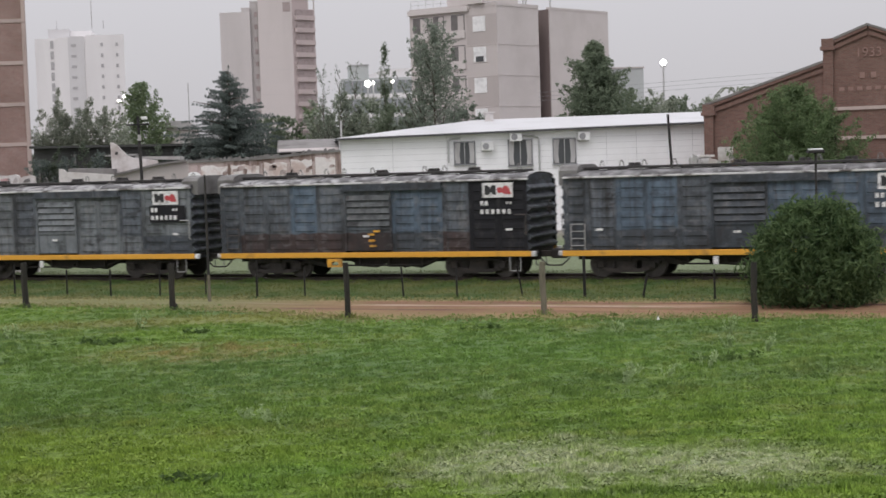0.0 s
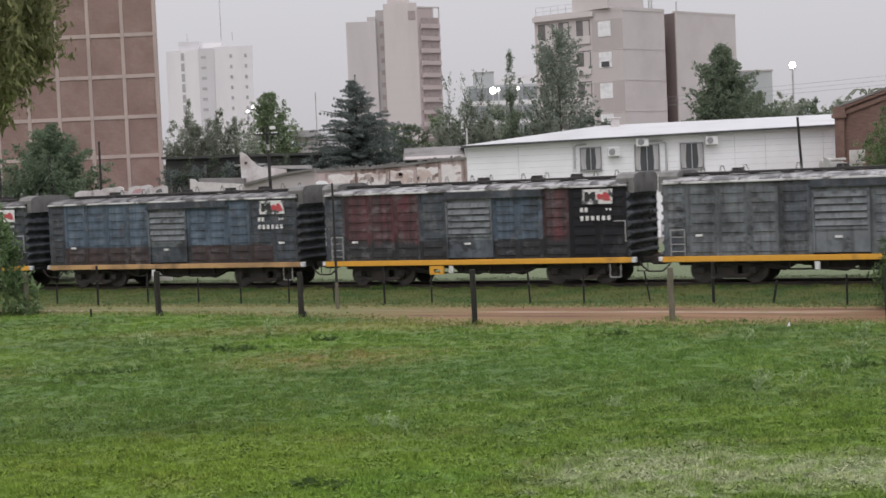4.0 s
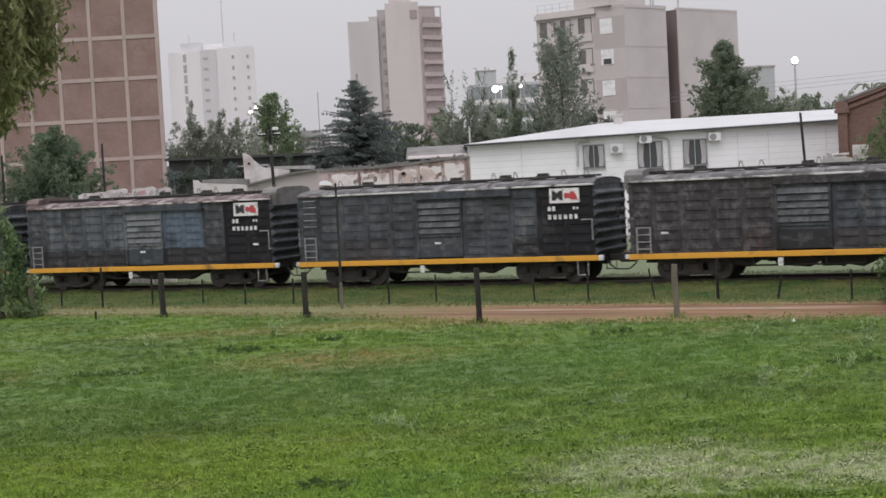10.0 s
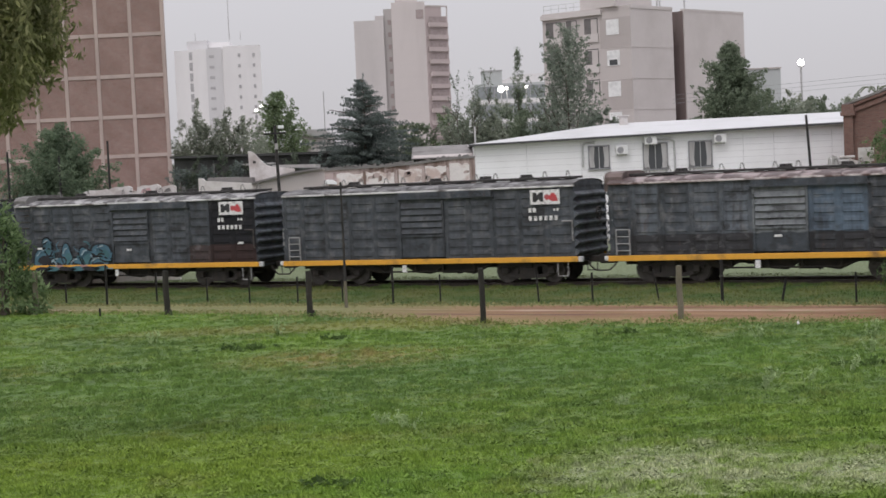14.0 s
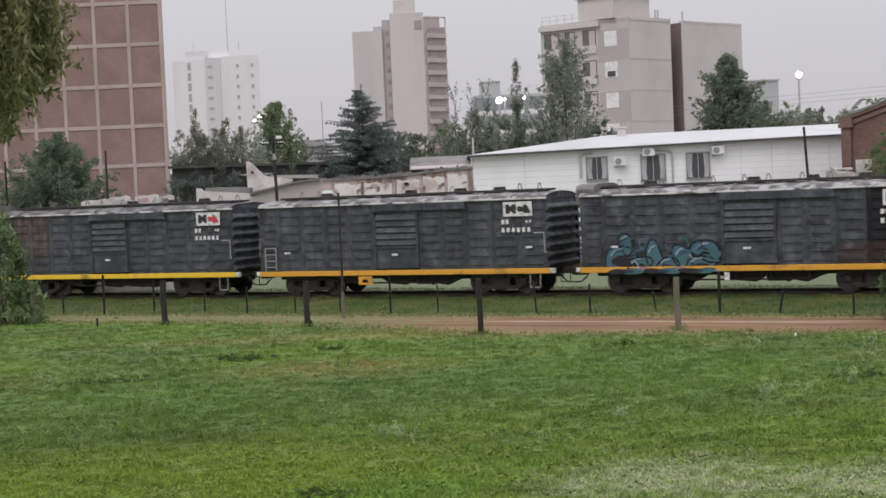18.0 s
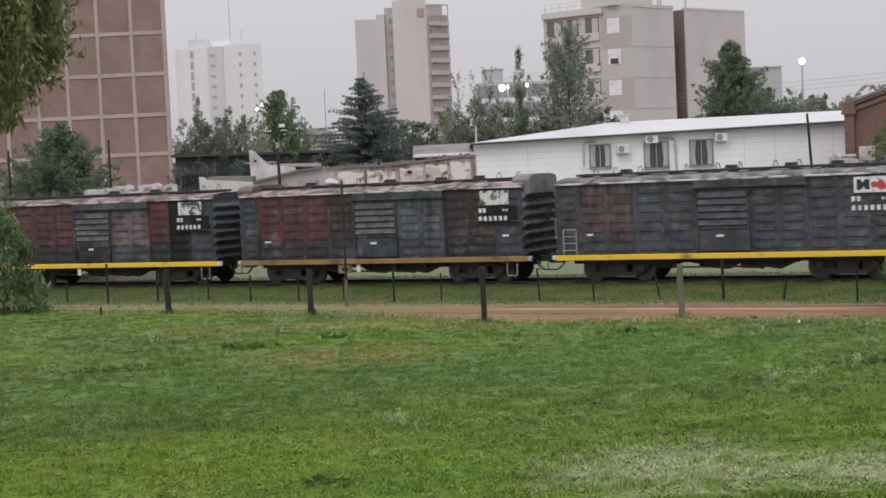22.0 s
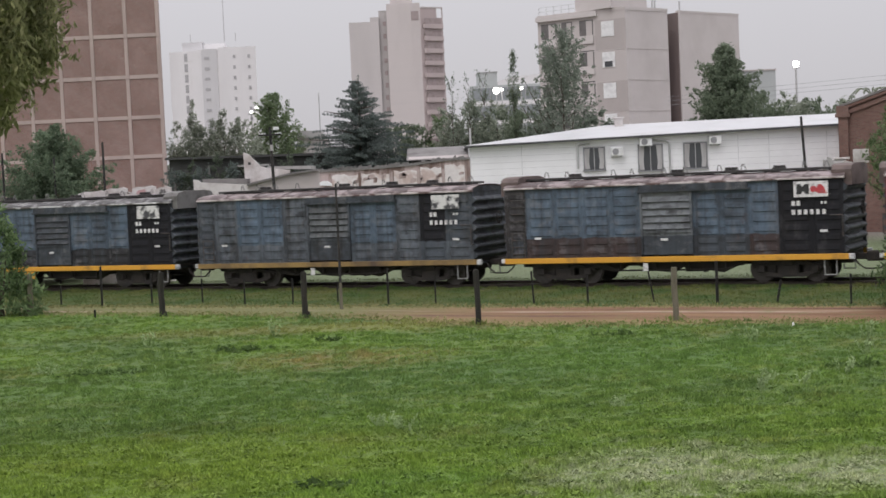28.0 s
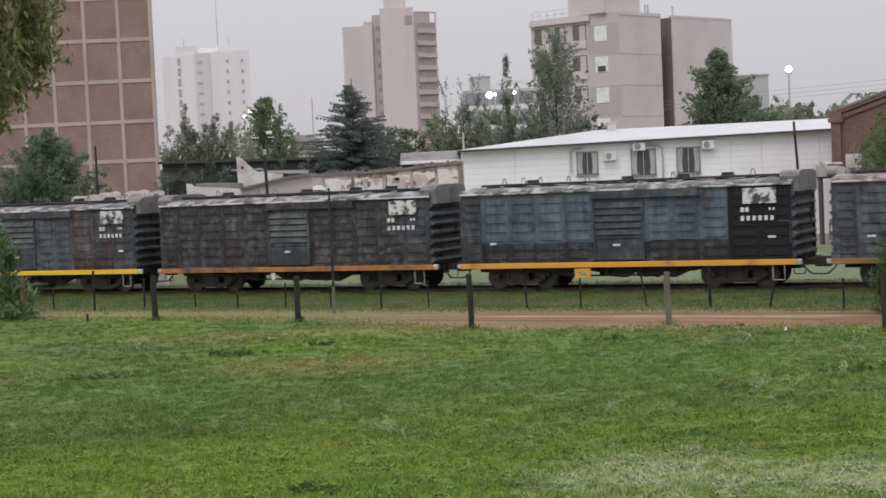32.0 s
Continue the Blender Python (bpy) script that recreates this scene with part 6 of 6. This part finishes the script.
for i in range(6):
    z = 1.3 + i * 2.83
    w = part("window", slab(CORNER, dl, nl, 1.25, 2.6, z + 0.6, z + 2.0, 0.07, 0.02), M_SHUTTER, flats, "closed white roller shutter")
    if i % 2 == 0:
        part("pane", slab(CORNER, dl, nl, 1.5, 2.35, z + 0.65, z + 1.15, 0.085, 0.0), M_GLASS, w)
    for a, b in ((3.5, 5.0), (5.8, 7.0), (7.6, 9.3)):
        # no real recess: its shade is a dark slab on the wall
        bal = part("balcony", slab(CORNER, dl, nl, a, b, z + 0.1, z + 2.3, 0.03, 0.02), M_BALCONY_GAP, flats, "flat balcony with its shaded recess painted dark, and a railing")
        part("balcony_rail", slab(CORNER, dl, nl, a - 0.05, b + 0.05, z + 0.1, z + 0.85, 0.16, -0.06), M_RENDER_GREY, bal)
        part("balcony_shutter", slab(CORNER, dl, nl, a + 0.1, (a + b) / 2, z + 0.85, z + 2.2, 0.05, 0.0), M_RENDER_GREY2, bal)
part("painted_band", slab(CORNER, dl, nl, 0.0, 3.3, 14.85, 17.6, 0.03, 0.0), M_RENDER_GREY3, flats, "darker taupe painted band")
part("painted_band", slab(CORNER, dl, nl, 0.0, 3.3, 9.15, 11.9, 0.03, 0.0), M_RENDER_GREY3, flats, "darker taupe painted band")
part("roof_edge", slab(CORNER, dl, nl, 3.0, WL + 0.05, 18.0, 18.45, 0.3, 0.0), M_RENDER_GREY, flats, "pale overhanging roof edge")
part("penthouse", slab(CORNER, dr, nrr, -0.6, 4.6, 18.6, 20.6, -1.2, 5.5), M_RENDER_GREY, flats)
part("penthouse_cap", slab(CORNER, dr, nrr, -0.8, 4.8, 20.6, 20.8, -1.0, 5.7), M_RENDER_GREY2, flats)
g = Geo()
for i in range(11):
    p = CORNER + dl * (1.2 + i * 0.85) - nl * 0.3
    g.tube(tuple(p + Vector((0, 0, 18.6))), tuple(p + Vector((0, 0, 19.4))), 0.025, seg=5)
for z in (19.0, 19.4):
    g.tube(tuple(CORNER + dl * 1.2 - nl * 0.3 + Vector((0, 0, z))), tuple(CORNER + dl * 9.7 - nl * 0.3 + Vector((0, 0, z))), 0.025, seg=5)
part("roof_railing", g, M_ALU, flats)
for a in (4.9, 5.3, 9.0):
    p = CORNER + dr * a - nrr * 0.8
    part("vent_pipe", Geo().tube(tuple(p + Vector((0, 0, 18.4))), tuple(p + Vector((0, 0, 19.5))), 0.08, seg=6), M_ALU, flats)
low = thing("low_rear_building", "low grey building behind the apartment block", "building")
part("wall", Geo().box(29.5, 34.3, 160, 168, 0, 13.0), M_GREEN_BLDG, low)
part("flat_roof", Geo().box(29.4, 34.4, 159.9, 168.1, 13.0, 13.15), M_RENDER_GREY2, low)

# pinkish tower with balconies on one face
tower = thing("pink_tower", "tall pinkish apartment tower with balconies", "building", pose(0, 340, 0))
part("left_wing", Geo().box(-17.75, -11.4, 0.4, 14, 0, 36.75), M_PINK_GREY, tower)
part("left_roof_house", Geo().box(-13.2, -11.4, 0.5, 9, 36.75, 37.7), M_PINK_GREY, tower)
part("stair_core", Geo().box(-11.4, -9.65, 1.2, 14, 0, 39.1), M_CORE, tower)
part("main_wing", Geo().box(-9.65, -2.5, 0.0, 14, 0, 40.3), M_PINK, tower)
part("roof_house", Geo().box(-8.8, -4.2, 1.5, 10, 40.4, 43.2), M_PINK, tower)
part("balcony_wing", Geo().prism([(-2.5, 0.0), (2.3, 3.5), (2.3, 14), (-2.5, 14)], 0, 37.2, "z"), M_PINK_DARK, tower)
part("attic_wall", Geo().prism([(-2.5, 0.02), (0.9, 2.5), (0.9, 12), (-2.5, 12)], 37.2, 39.2, "z"), M_PINK_DARK, tower)
# a dark panel painted for the shade of a notch beside the balconies
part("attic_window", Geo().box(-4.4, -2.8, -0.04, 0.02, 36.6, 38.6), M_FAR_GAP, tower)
for x, y in ((2.2, 3.6), (0.9, 2.6)):
    part("roof_post", Geo().box(x - 0.15, x + 0.15, y - 0.1, y + 0.2, 37.2, 39.2), M_PINK, tower)
part("roof_beam", Geo().prism([(-2.3, 0.0), (2.35, 3.5), (2.35, 3.8), (-2.3, 0.3)], 39.2, 39.5, "z"), M_PINK, tower)
for i in range(14):
    z = 0.8 + i * 2.62
    bal = part("balcony", Geo().prism([(-1.9, 0.15), (2.4, 3.4), (2.4, 3.0), (-1.6, -0.1)], z, z + 0.95, "z"), M_BALCONY, tower)
    # shade behind each balcony is a thin dark slab
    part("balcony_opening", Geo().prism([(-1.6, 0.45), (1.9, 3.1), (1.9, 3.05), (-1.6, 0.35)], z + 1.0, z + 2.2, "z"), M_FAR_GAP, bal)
    part("window", Geo().box(-10.55, -9.85, 1.12, 1.2, z + 0.9, z + 1.9), M_FAR_GAP, tower)
    part("floor_line", Geo().box(-17.7, -11.45, 0.388, 0.4, z - 0.03, z + 0.03), M_PINK, tower)
    part("floor_line", Geo().box(-9.6, -2.55, -0.012, 0.0, z - 0.03, z + 0.03), M_PINK_GREY, tower)

# pale tower far off
tower = thing("white_tower", "far pale apartment tower with an aerial", "building", pose(0, 450, 0))
part("left_wing", Geo().box(-74.8, -68.4, 1.0, 16, 0, 41.2), M_TOWER_WHITE, tower)
part("centre_wing", Geo().box(-68.4, -60.8, 0.3, 16, 0, 41.4), M_TOWER_WHITE, tower)
part("right_wing", Geo().prism([(-60.8, 0.0), (-50.3, 1.0), (-52.4, 16), (-60.8, 16)], 0, 41.9, "z"), M_TOWER_WHITE, tower)
# the shaded centre strip is painted as a darker panel
part("stair_strip", Geo().box(-65.6, -61.2, 0.16, 0.3, 0, 41.6), M_TOWER_SHADE, tower)
part("roof_house", Geo().box(-71.4, -65.5, 3, 12, 41.2, 43.9), M_TOWER_SHADE, tower)
part("roof_house", Geo().box(-65.5, -59.6, 4, 12, 41.2, 43.4), M_TOWER_WHITE, tower)
part("aerial", Geo().tube((-59.6, 6, 44.0), (-59.6, 6, 62), 0.16, 0.06, 6), M_ALU, tower)
for x in (-69.3, -56.4):
    part("aerial", Geo().tube((x, 6, 44.0), (x, 6, 46.4), 0.1, seg=5), M_ALU, tower)
for i in range(13):
    z = 3.0 + i * 2.95
    part("window", Geo().box(-70.6, -69.7, 0.9, 1.02, z, z + 2.2), M_FAR_TRIM, tower)
    part("window", Geo().box(-64.8, -63.4, 0.08, 0.18, z + 0.3, z + 1.05), M_FAR_TRIM, tower)
    for x in (-56.4, -52.3):
        y = (x + 60.8) / 10.5
        part("window", Geo().box(x - 0.34, x + 0.34, y - 0.12, y + 0.05, z + 0.3, z + 1.25), M_FAR_TRIM, tower)

# greenish block between the trees
green = thing("greenish_office_block", "far grey-green office block with ribbon windows", "building", pose(0, 300, 0))
part("wall", Geo().box(6.6, 24.0, 0, 14, 0, 20.0), M_GREEN_BLDG, green)
part("roof", Geo().prism([(11.8, 20.0), (24.0, 20.0), (24.0, 21.5), (20.0, 21.75), (16.0, 21.6), (13.5, 21.2), (11.8, 20.6)], 0.5, 13), M_TOWER_WHITE, green)
part("stair_house", Geo().box(8.1, 11.8, 0.3, 10, 20.0, 22.4), M_GREEN_BLDG, green)
part("stair_house_roof", Geo().box(8.0, 11.9, 0.2, 10.1, 22.4, 22.6), M_FAR_TRIM, green)
for i in range(4):
    band = part("window_band", Geo().box(7.0, 23.7, -0.06, 0.02, 17.2 - i * 3.6, 19.5 - i * 3.6), M_FAR_BAND, green, "dark ribbon of windows")
    for j in range(10):
        part("mullion", Geo().box(7.0 + j * 1.67 - 0.06, 7.0 + j * 1.67 + 0.06, -0.1, -0.06, 17.2 - i * 3.6, 19.5 - i * 3.6), M_FAR_TRIM, band)
    part("floor_band", Geo().box(6.6, 24.0, -0.14, 0.0, 16.2 - i * 3.6, 17.0 - i * 3.6), M_TOWER_WHITE, green)
far_house = thing("far_white_house", "far pale house with a grey roof among trees", "building")
part("wall", Geo().box(-12.4, -10.0, 140.4, 148, 0, 7.9), M_OLD_RENDER, far_house)
part("roof", Geo().prism([(-12.6, 7.9), (-9.8, 7.9), (-10.3, 8.45), (-12.2, 8.5)], 140, 148.4), M_SHED_PALE, far_house)

# sheds and ruined walls behind the railway
ruin = thing("ruined_wall", "long peeling wall with bays of pale render", "wall")
TOPS = [(-6.0, 4.66), (-4.44, 4.68), (-2.89, 4.70), (-1.33, 4.78), (0.13, 4.92), (1.6, 4.98)]
part("wall", Geo().prism([(-6.0, 0), (1.6, 0)] + TOPS[::-1], 80.0, 80.35), M_OLD_WALL, ruin)
part("coping", Geo().prism(TOPS + [(x, z + 0.1) for x, z in TOPS[::-1]], 79.93, 80.42), M_SHED_ROOF, ruin)
r_r = random.Random(3)
for i in range(34):
    x = -5.9 + i * 0.215 + r_r.uniform(-0.08, 0.08)
    z = float(np.interp(x, [p[0] for p in TOPS], [p[1] for p in TOPS]))
    w, h = r_r.uniform(0.06, 0.2), r_r.uniform(0.03, 0.16)
    part("coping_rubble", Geo().prism([(x - w, z + 0.08), (x + w, z + 0.08), (x + w * 0.6, z + 0.1 + h), (x - w * 0.3, z + 0.1 + h * 0.8)], 79.95, 80.3), M_SHED_ROOF, ruin)
for i in range(16):
    x, z = r_r.uniform(-5.8, 1.3), r_r.uniform(4.1, 4.55)
    w, h = r_r.uniform(0.05, 0.22), r_r.uniform(0.12, 0.35)
    part("bare_patch", Geo().prism([(x - w, z - h), (x + w * 0.7, z - h * 0.8), (x + w, z), (x, z + h * 0.3), (x - w * 0.8, z)], 79.962, 79.974), M_OLD_WALL, ruin)
M_PATCH = worn("flaking_pale_render", (0.66, 0.62, 0.61), (0.50, 0.40, 0.37), 1.3, (0.5, 0.62), rough=0.95, fine=9, relief=0.5)
for a, b, z in ((-5.4, -4.05, 4.52), (-3.95, -2.5, 4.52), (-2.28, -1.1, 4.58), (-0.93, 0.14, 4.68), (0.3, 1.3, 4.75)):
    pts = [(a, 3.0), (b, 3.0)]
    for j in range(7):
        pts.append((b + (a - b) * j / 6 + r_r.uniform(-0.06, 0.06) * (0 < j < 6), z + 0.02 - r_r.uniform(0.0, 0.06) - r_r.choice((0.0, 0.0, 0.09))))
    part("render_patch", Geo().prism(pts, 79.975, 80.0), M_PATCH, ruin)
for x in (-5.5, -4.0, -2.4, -1.02, 0.22):
    part("pier", Geo().box(x - 0.07, x + 0.07, 79.94, 80.0, 0, 4.55), M_OLD_WALL, ruin)
part("broken_slab", Geo().prism([(-6.0, 4.0), (-5.38, 3.95), (-5.4, 4.06), (-5.6, 4.2), (-5.85, 4.22), (-6.0, 4.14)], 79.5, 79.9), M_RENDER_WHITE, ruin)
shed = thing("old_shed", "low old shed with a broken white gable", "shed")
part("gable_fragment", Geo().prism([(-10.05, 0), (-7.8, 0), (-7.8, 4.86), (-8.4, 4.95), (-9.0, 5.02), (-9.32, 5.14), (-9.5, 5.34), (-9.67, 5.5), (-9.8, 5.68), (-10.0, 5.82), (-10.18, 5.88)], 83.0, 83.3), M_OLD_RENDER, shed)
part("gable_opening", Geo().box(-9.95, -9.8, 82.98, 83.0, 5.22, 5.36), M_DARK_GAP, shed)
part("roof_strip", Geo().prism([(-9.0, 4.96), (-6.7, 4.86), (-6.7, 5.04), (-9.0, 5.1)], 83.5, 86.5), M_SHED_PALE, shed)
part("front_wall", Geo().prism([(-12.6, 0), (-9.85, 0), (-9.85, 4.2), (-11.2, 4.33), (-12.25, 4.42), (-12.4, 4.56), (-12.62, 4.58)], 81.5, 81.8), M_OLD_RENDER, shed)
part("side_wall", Geo().prism([(-9.85, 0), (-6.05, 0), (-6.05, 4.76), (-6.9, 4.72), (-7.7, 4.62), (-9.85, 4.15)], 81.52, 81.8), M_RENDER_GREY2, shed)
part("roof_edge", Geo().prism([(-9.85, 4.13), (-7.7, 4.6), (-6.2, 4.76), (-6.2, 4.85), (-7.7, 4.7), (-9.85, 4.24)], 81.3, 84), M_SHED_ROOF, shed)
part("roof", Geo().prism([(-12.2, 4.4), (-9.9, 4.2), (-9.9, 4.5), (-12.2, 4.58)], 81.9, 86), M_SHED_ROOF, shed)
long_shed = thing("long_shed", "long grey shed roof behind the ruined wall", "shed")
# the shade under the roof is put into the wall's colour
part("wall", Geo().box(-1.7, 3.0, 96, 104, 0, 5.2), M_DARK_GAP, long_shed)
part("roof", Geo().prism([(95.5, 5.15), (104.5, 5.15), (100, 5.95)], -1.9, 3.2, "x"), M_SHED_ROOF, long_shed)
part("roof_light", Geo().add([(-1.8, 95.6, 5.22), (2.9, 95.6, 5.22), (2.9, 97.4, 5.46), (-1.8, 97.4, 5.46), (-1.8, 95.6, 5.17), (2.9, 95.6, 5.17), (2.9, 97.4, 5.41), (-1.8, 97.4, 5.41)],
                             [(0, 1, 2, 3), (4, 7, 6, 5), (0, 4, 5, 1), (1, 5, 6, 2), (2, 6, 7, 3), (3, 7, 4, 0)]), M_RENDER_GREY3, long_shed)
dark_shed = thing("dark_shed", "long low dark shed under the trees", "shed")
M_SHED_DARK = worn("dark_shed_boards", (0.062, 0.062, 0.06), (0.036, 0.036, 0.034), 0.7, rough=0.95, streak=True)
part("wall", Geo().prism([(-16.7, 0), (-7.2, 0), (-7.2, 5.78), (-16.7, 5.88)], 98.6, 106), M_SHED_DARK, dark_shed)
part("roof", Geo().prism([(-16.9, 5.88), (-7.0, 5.76), (-7.0, 5.9), (-16.9, 6.02)], 98.2, 106.4), M_SHED_DARK, dark_shed)
for x, z in ((-16.4, 4.95), (-14.25, 5.45), (-11.6, 5.3)):
    part("post", Geo().box(x - 0.06, x + 0.06, 98.46, 98.58, 0, z), M_SHED_ROOF, dark_shed, "pale bare post")
part("lean_to_roof", Geo().box(-12.4, -10.4, 97.4, 98.6, 5.25, 5.36), M_SHED_PALE, dark_shed)
for i, (x, h) in enumerate(((-15.9, 5.4), (-15.2, 6.0), (-14.3, 5.3), (-13.4, 6.1), (-12.4, 5.4), (-11.5, 5.8), (-10.6, 5.2), (-9.0, 5.7), (-7.6, 5.8))):
    tree("tree", "low dark shrubby tree by the shed", x, 96 + (i % 2) * 0.6, h, [(0.1, 0.9), (0.5, 1.0), (0.8, 0.8), (1.0, 0.3)], LEAF_SHADY if i % 2 else LEAF_BLUE, 80 + i, clumps=44, per=45, size=0.11, trunk=0.08, loose=1.6)
M_PATCH_PINK = worn("pink_daub", (0.45, 0.27, 0.27), (0.5, 0.42, 0.42), 3.0, rough=0.9)
wall = thing("low_rubble_wall", "broken low whitewashed wall beyond the rails", "wall")
for x0, x1, z in ((-16.4, -15.2, 4.24), (-15.2, -14.2, 4.34), (-14.2, -13.95, 4.12), (-13.95, -12.9, 4.36), (-12.9, -12.2, 4.3)):
    part("wall_piece", Geo().prism([(x0, 0), (x1, 0), (x1, z - 0.04), (x1 - 0.18, z + 0.03), (x1 - 0.5, z - 0.02), (x0 + 0.25, z), (x0, z - 0.08)], 72.0, 72.3), M_OLD_RENDER, wall)
for x0, x1, z0, z1, m in ((-13.8, -13.3, 4.02, 4.24, M_PATCH_PINK), (-13.2, -12.95, 4.0, 4.26, M_RENDER_GREY3), (-15.0, -14.5, 3.95, 4.2, M_RENDER_GREY3), (-12.75, -12.4, 4.0, 4.2, M_SHED_ROOF)):
    part("painted_patch", Geo().prism([(x0, z0), (x1, z0 + 0.04), (x1 - 0.06, z1), (x0 + 0.1, z1 - 0.05)], 71.985, 72.0), m, wall)
tank = thing("scrap_tank", "grey metal tank and scrap on a frame", "tank", pose(20.9, 82, 0))
part("tank", Geo().tube((-0.95, 0, 3.8), (0.1, 0, 3.8), 0.36, seg=14), M_SHED_PALE, tank)
for x in (-0.8, 0.8):
    part("leg", Geo().box(x - 0.06, x + 0.06, -0.3, 0.3, 0, 3.5), M_IRON_DARK, tank)
part("frame", Geo().box(-1.0, 1.0, -0.35, 0.35, 3.4, 3.5), M_IRON_DARK, tank)
part("lid", Geo().box(-0.5, 0.3, -0.3, 0.3, 4.1, 4.22, 0.02), M_OLD_RENDER, tank)
for x, w, z, m in ((0.2, 0.3, 3.95, M_OLD_RENDER), (0.6, 0.25, 3.8, M_SHED_PALE), (0.95, 0.2, 4.0, M_OLD_RENDER), (-0.75, 0.2, 4.16, M_SHED_PALE)):
    part("scrap_sheet", Geo().prism([(x - w, 3.5), (x + w, 3.5), (x + w * 0.6, z), (x - w * 0.7, z + 0.12)], -0.4, -0.3), m, tank)
sign = thing("white_sign", "small pale sign board on a post", "sign", pose(21.3, 80.0, 0))
part("post", Geo().tube((0, 0, 0), (0, 0, 4.0), 0.05), M_POLE, sign)
part("board", Geo().box(-0.4, 0.4, -0.07, -0.05, 3.9, 4.6, 0.01), M_OLD_RENDER, sign)

# poles and lamps
pole = thing("utility_pole", "dark wooden utility pole with pale insulators", "utility pole", pose(-8.35, 80, 0))
part("pole", Geo().tube((0.1, 0, 0), (-0.05, 0, 7.05), 0.095, 0.07), M_POLE, pole)
part("sleeve", Geo().tube((0.0, -0.03, 5.85), (-0.02, -0.03, 6.15), 0.083, 0.08), M_SHED_PALE, pole, "pale metal sleeve")
part("crossarm", Geo().prism([(-0.62, 6.6), (0.5, 6.62), (0.5, 6.7), (-0.62, 6.68)], -0.18, -0.1), M_POLE, pole)
for x in (-0.56, -0.44, -0.3, 0.24, 0.36, 0.46):
    part("insulator", Geo().tube((x, -0.14, 6.66), (x, -0.14, 6.76), 0.04, 0.03), M_SHUTTER, pole)
part("top_insulator", Geo().box(0.12, 0.42, -0.2, -0.1, 6.88, 7.04, 0.02), M_SHUTTER, pole)
pole = thing("leaning_pole", "thin leaning dark pole before the offices", "pole", pose(20.75, 90, 0))
part("pole", Geo().tube((0.25, 0, 0), (-0.1, 0, 6.6), 0.09, 0.07), M_POLE, pole)
for x, h in ((-15.6, 6.5), (-17.9, 5.9), (-20.3, 6.2)):
    pole = thing("thin_pole", "thin dark pole by the shrubs", "pole", pose(x, 74, 0))
    part("pole", Geo().tube((0, 0, 0), (0, 0, h), 0.06, 0.05), M_POLE, pole)
pole = thing("thin_pole", "thin grey pole behind the old wall", "pole", pose(2.2, 106, 0))
part("pole", Geo().tube((0, 0, 0), (0, 0, 7.2), 0.08, 0.06), M_SHED_PALE, pole)
mast = thing("thin_mast", "thin far grey mast among the trees", "mast", pose(-11.0, 150, 0))
part("mast", Geo().tube((0, 0, 0), (0, 0, 12.3), 0.07, 0.045), M_ALU, mast)


def street_lamp(x, y, h, r, slim=1.0):
    ob = thing("street_lamp", "lit street lamp on a tall pole", "street lamp", pose(x, y, 0))
    part("pole", Geo().tube((0, 0, 0), (0, 0, h - r), 0.13 * slim, 0.09 * slim), M_ALU, ob)
    part("lamp_globe", Geo().ball((0, 0, h), r), M_LAMP_GLOW, ob, "glowing white lamp")
    part("bracket", Geo().box(-0.3, 0.3, -0.08, 0.08, h - r - 0.12, h - r, 0.01), M_ALU, ob)


street_lamp(34.1, 150, 12.95, 0.32)
street_lamp(7.61, 198, 14.05, 0.42)
street_lamp(8.35, 199, 14.2, 0.18)
street_lamp(10.79, 199, 14.3, 0.2)
street_lamp(-16.25, 140, 10.35, 0.13, slim=0.4)
street_lamp(-15.8, 140.5, 10.74, 0.17, slim=0.4)
for i in range(3):
    cable = thing("overhead_cable", "thin grey overhead cable across the yard", "cable")
    a, b = Vector((19, 130, 8.95 + 0.34 * i)), Vector((71, 130, 11.6 + 0.41 * i))
    part("strand", Geo().tube(a, b, 0.012, 0.012, 4), M_TRIM_GREY, cable)


# ---- the train rolls past from left to right ----
TRAIN = [(0, -59.5), (2, -46.33), (4, -33.12), (6, -19.89), (8, -6.65), (10, 6.59), (12, 19.82), (14, 33.04), (16, 46.25), (18, 59.44), (20, 72.62),
         (22, 85.78), (24, 98.92), (26, 112.02), (28, 125.08), (30, 138.07), (32, 150.97)]


def motions():
    for car, s in CARS:
        walk(car, [(t, TRACK @ pose(s + way, RAIL_Y, 0)) for t, way in TRAIN])
    times = [i / 10 for i in range(321)]
    way = np.interp(times, [t for t, _ in TRAIN], [w for _, w in TRAIN])
    turns = [pose(0, 0, 0, 0, math.degrees(w / 0.45), 0) for w in way]
    for axle, x in WHEELS:
        spot = Matrix.Translation((x, 0, 0.47))
        walk(axle, [(t, spot @ m) for t, m in zip(times, turns)])


motions()
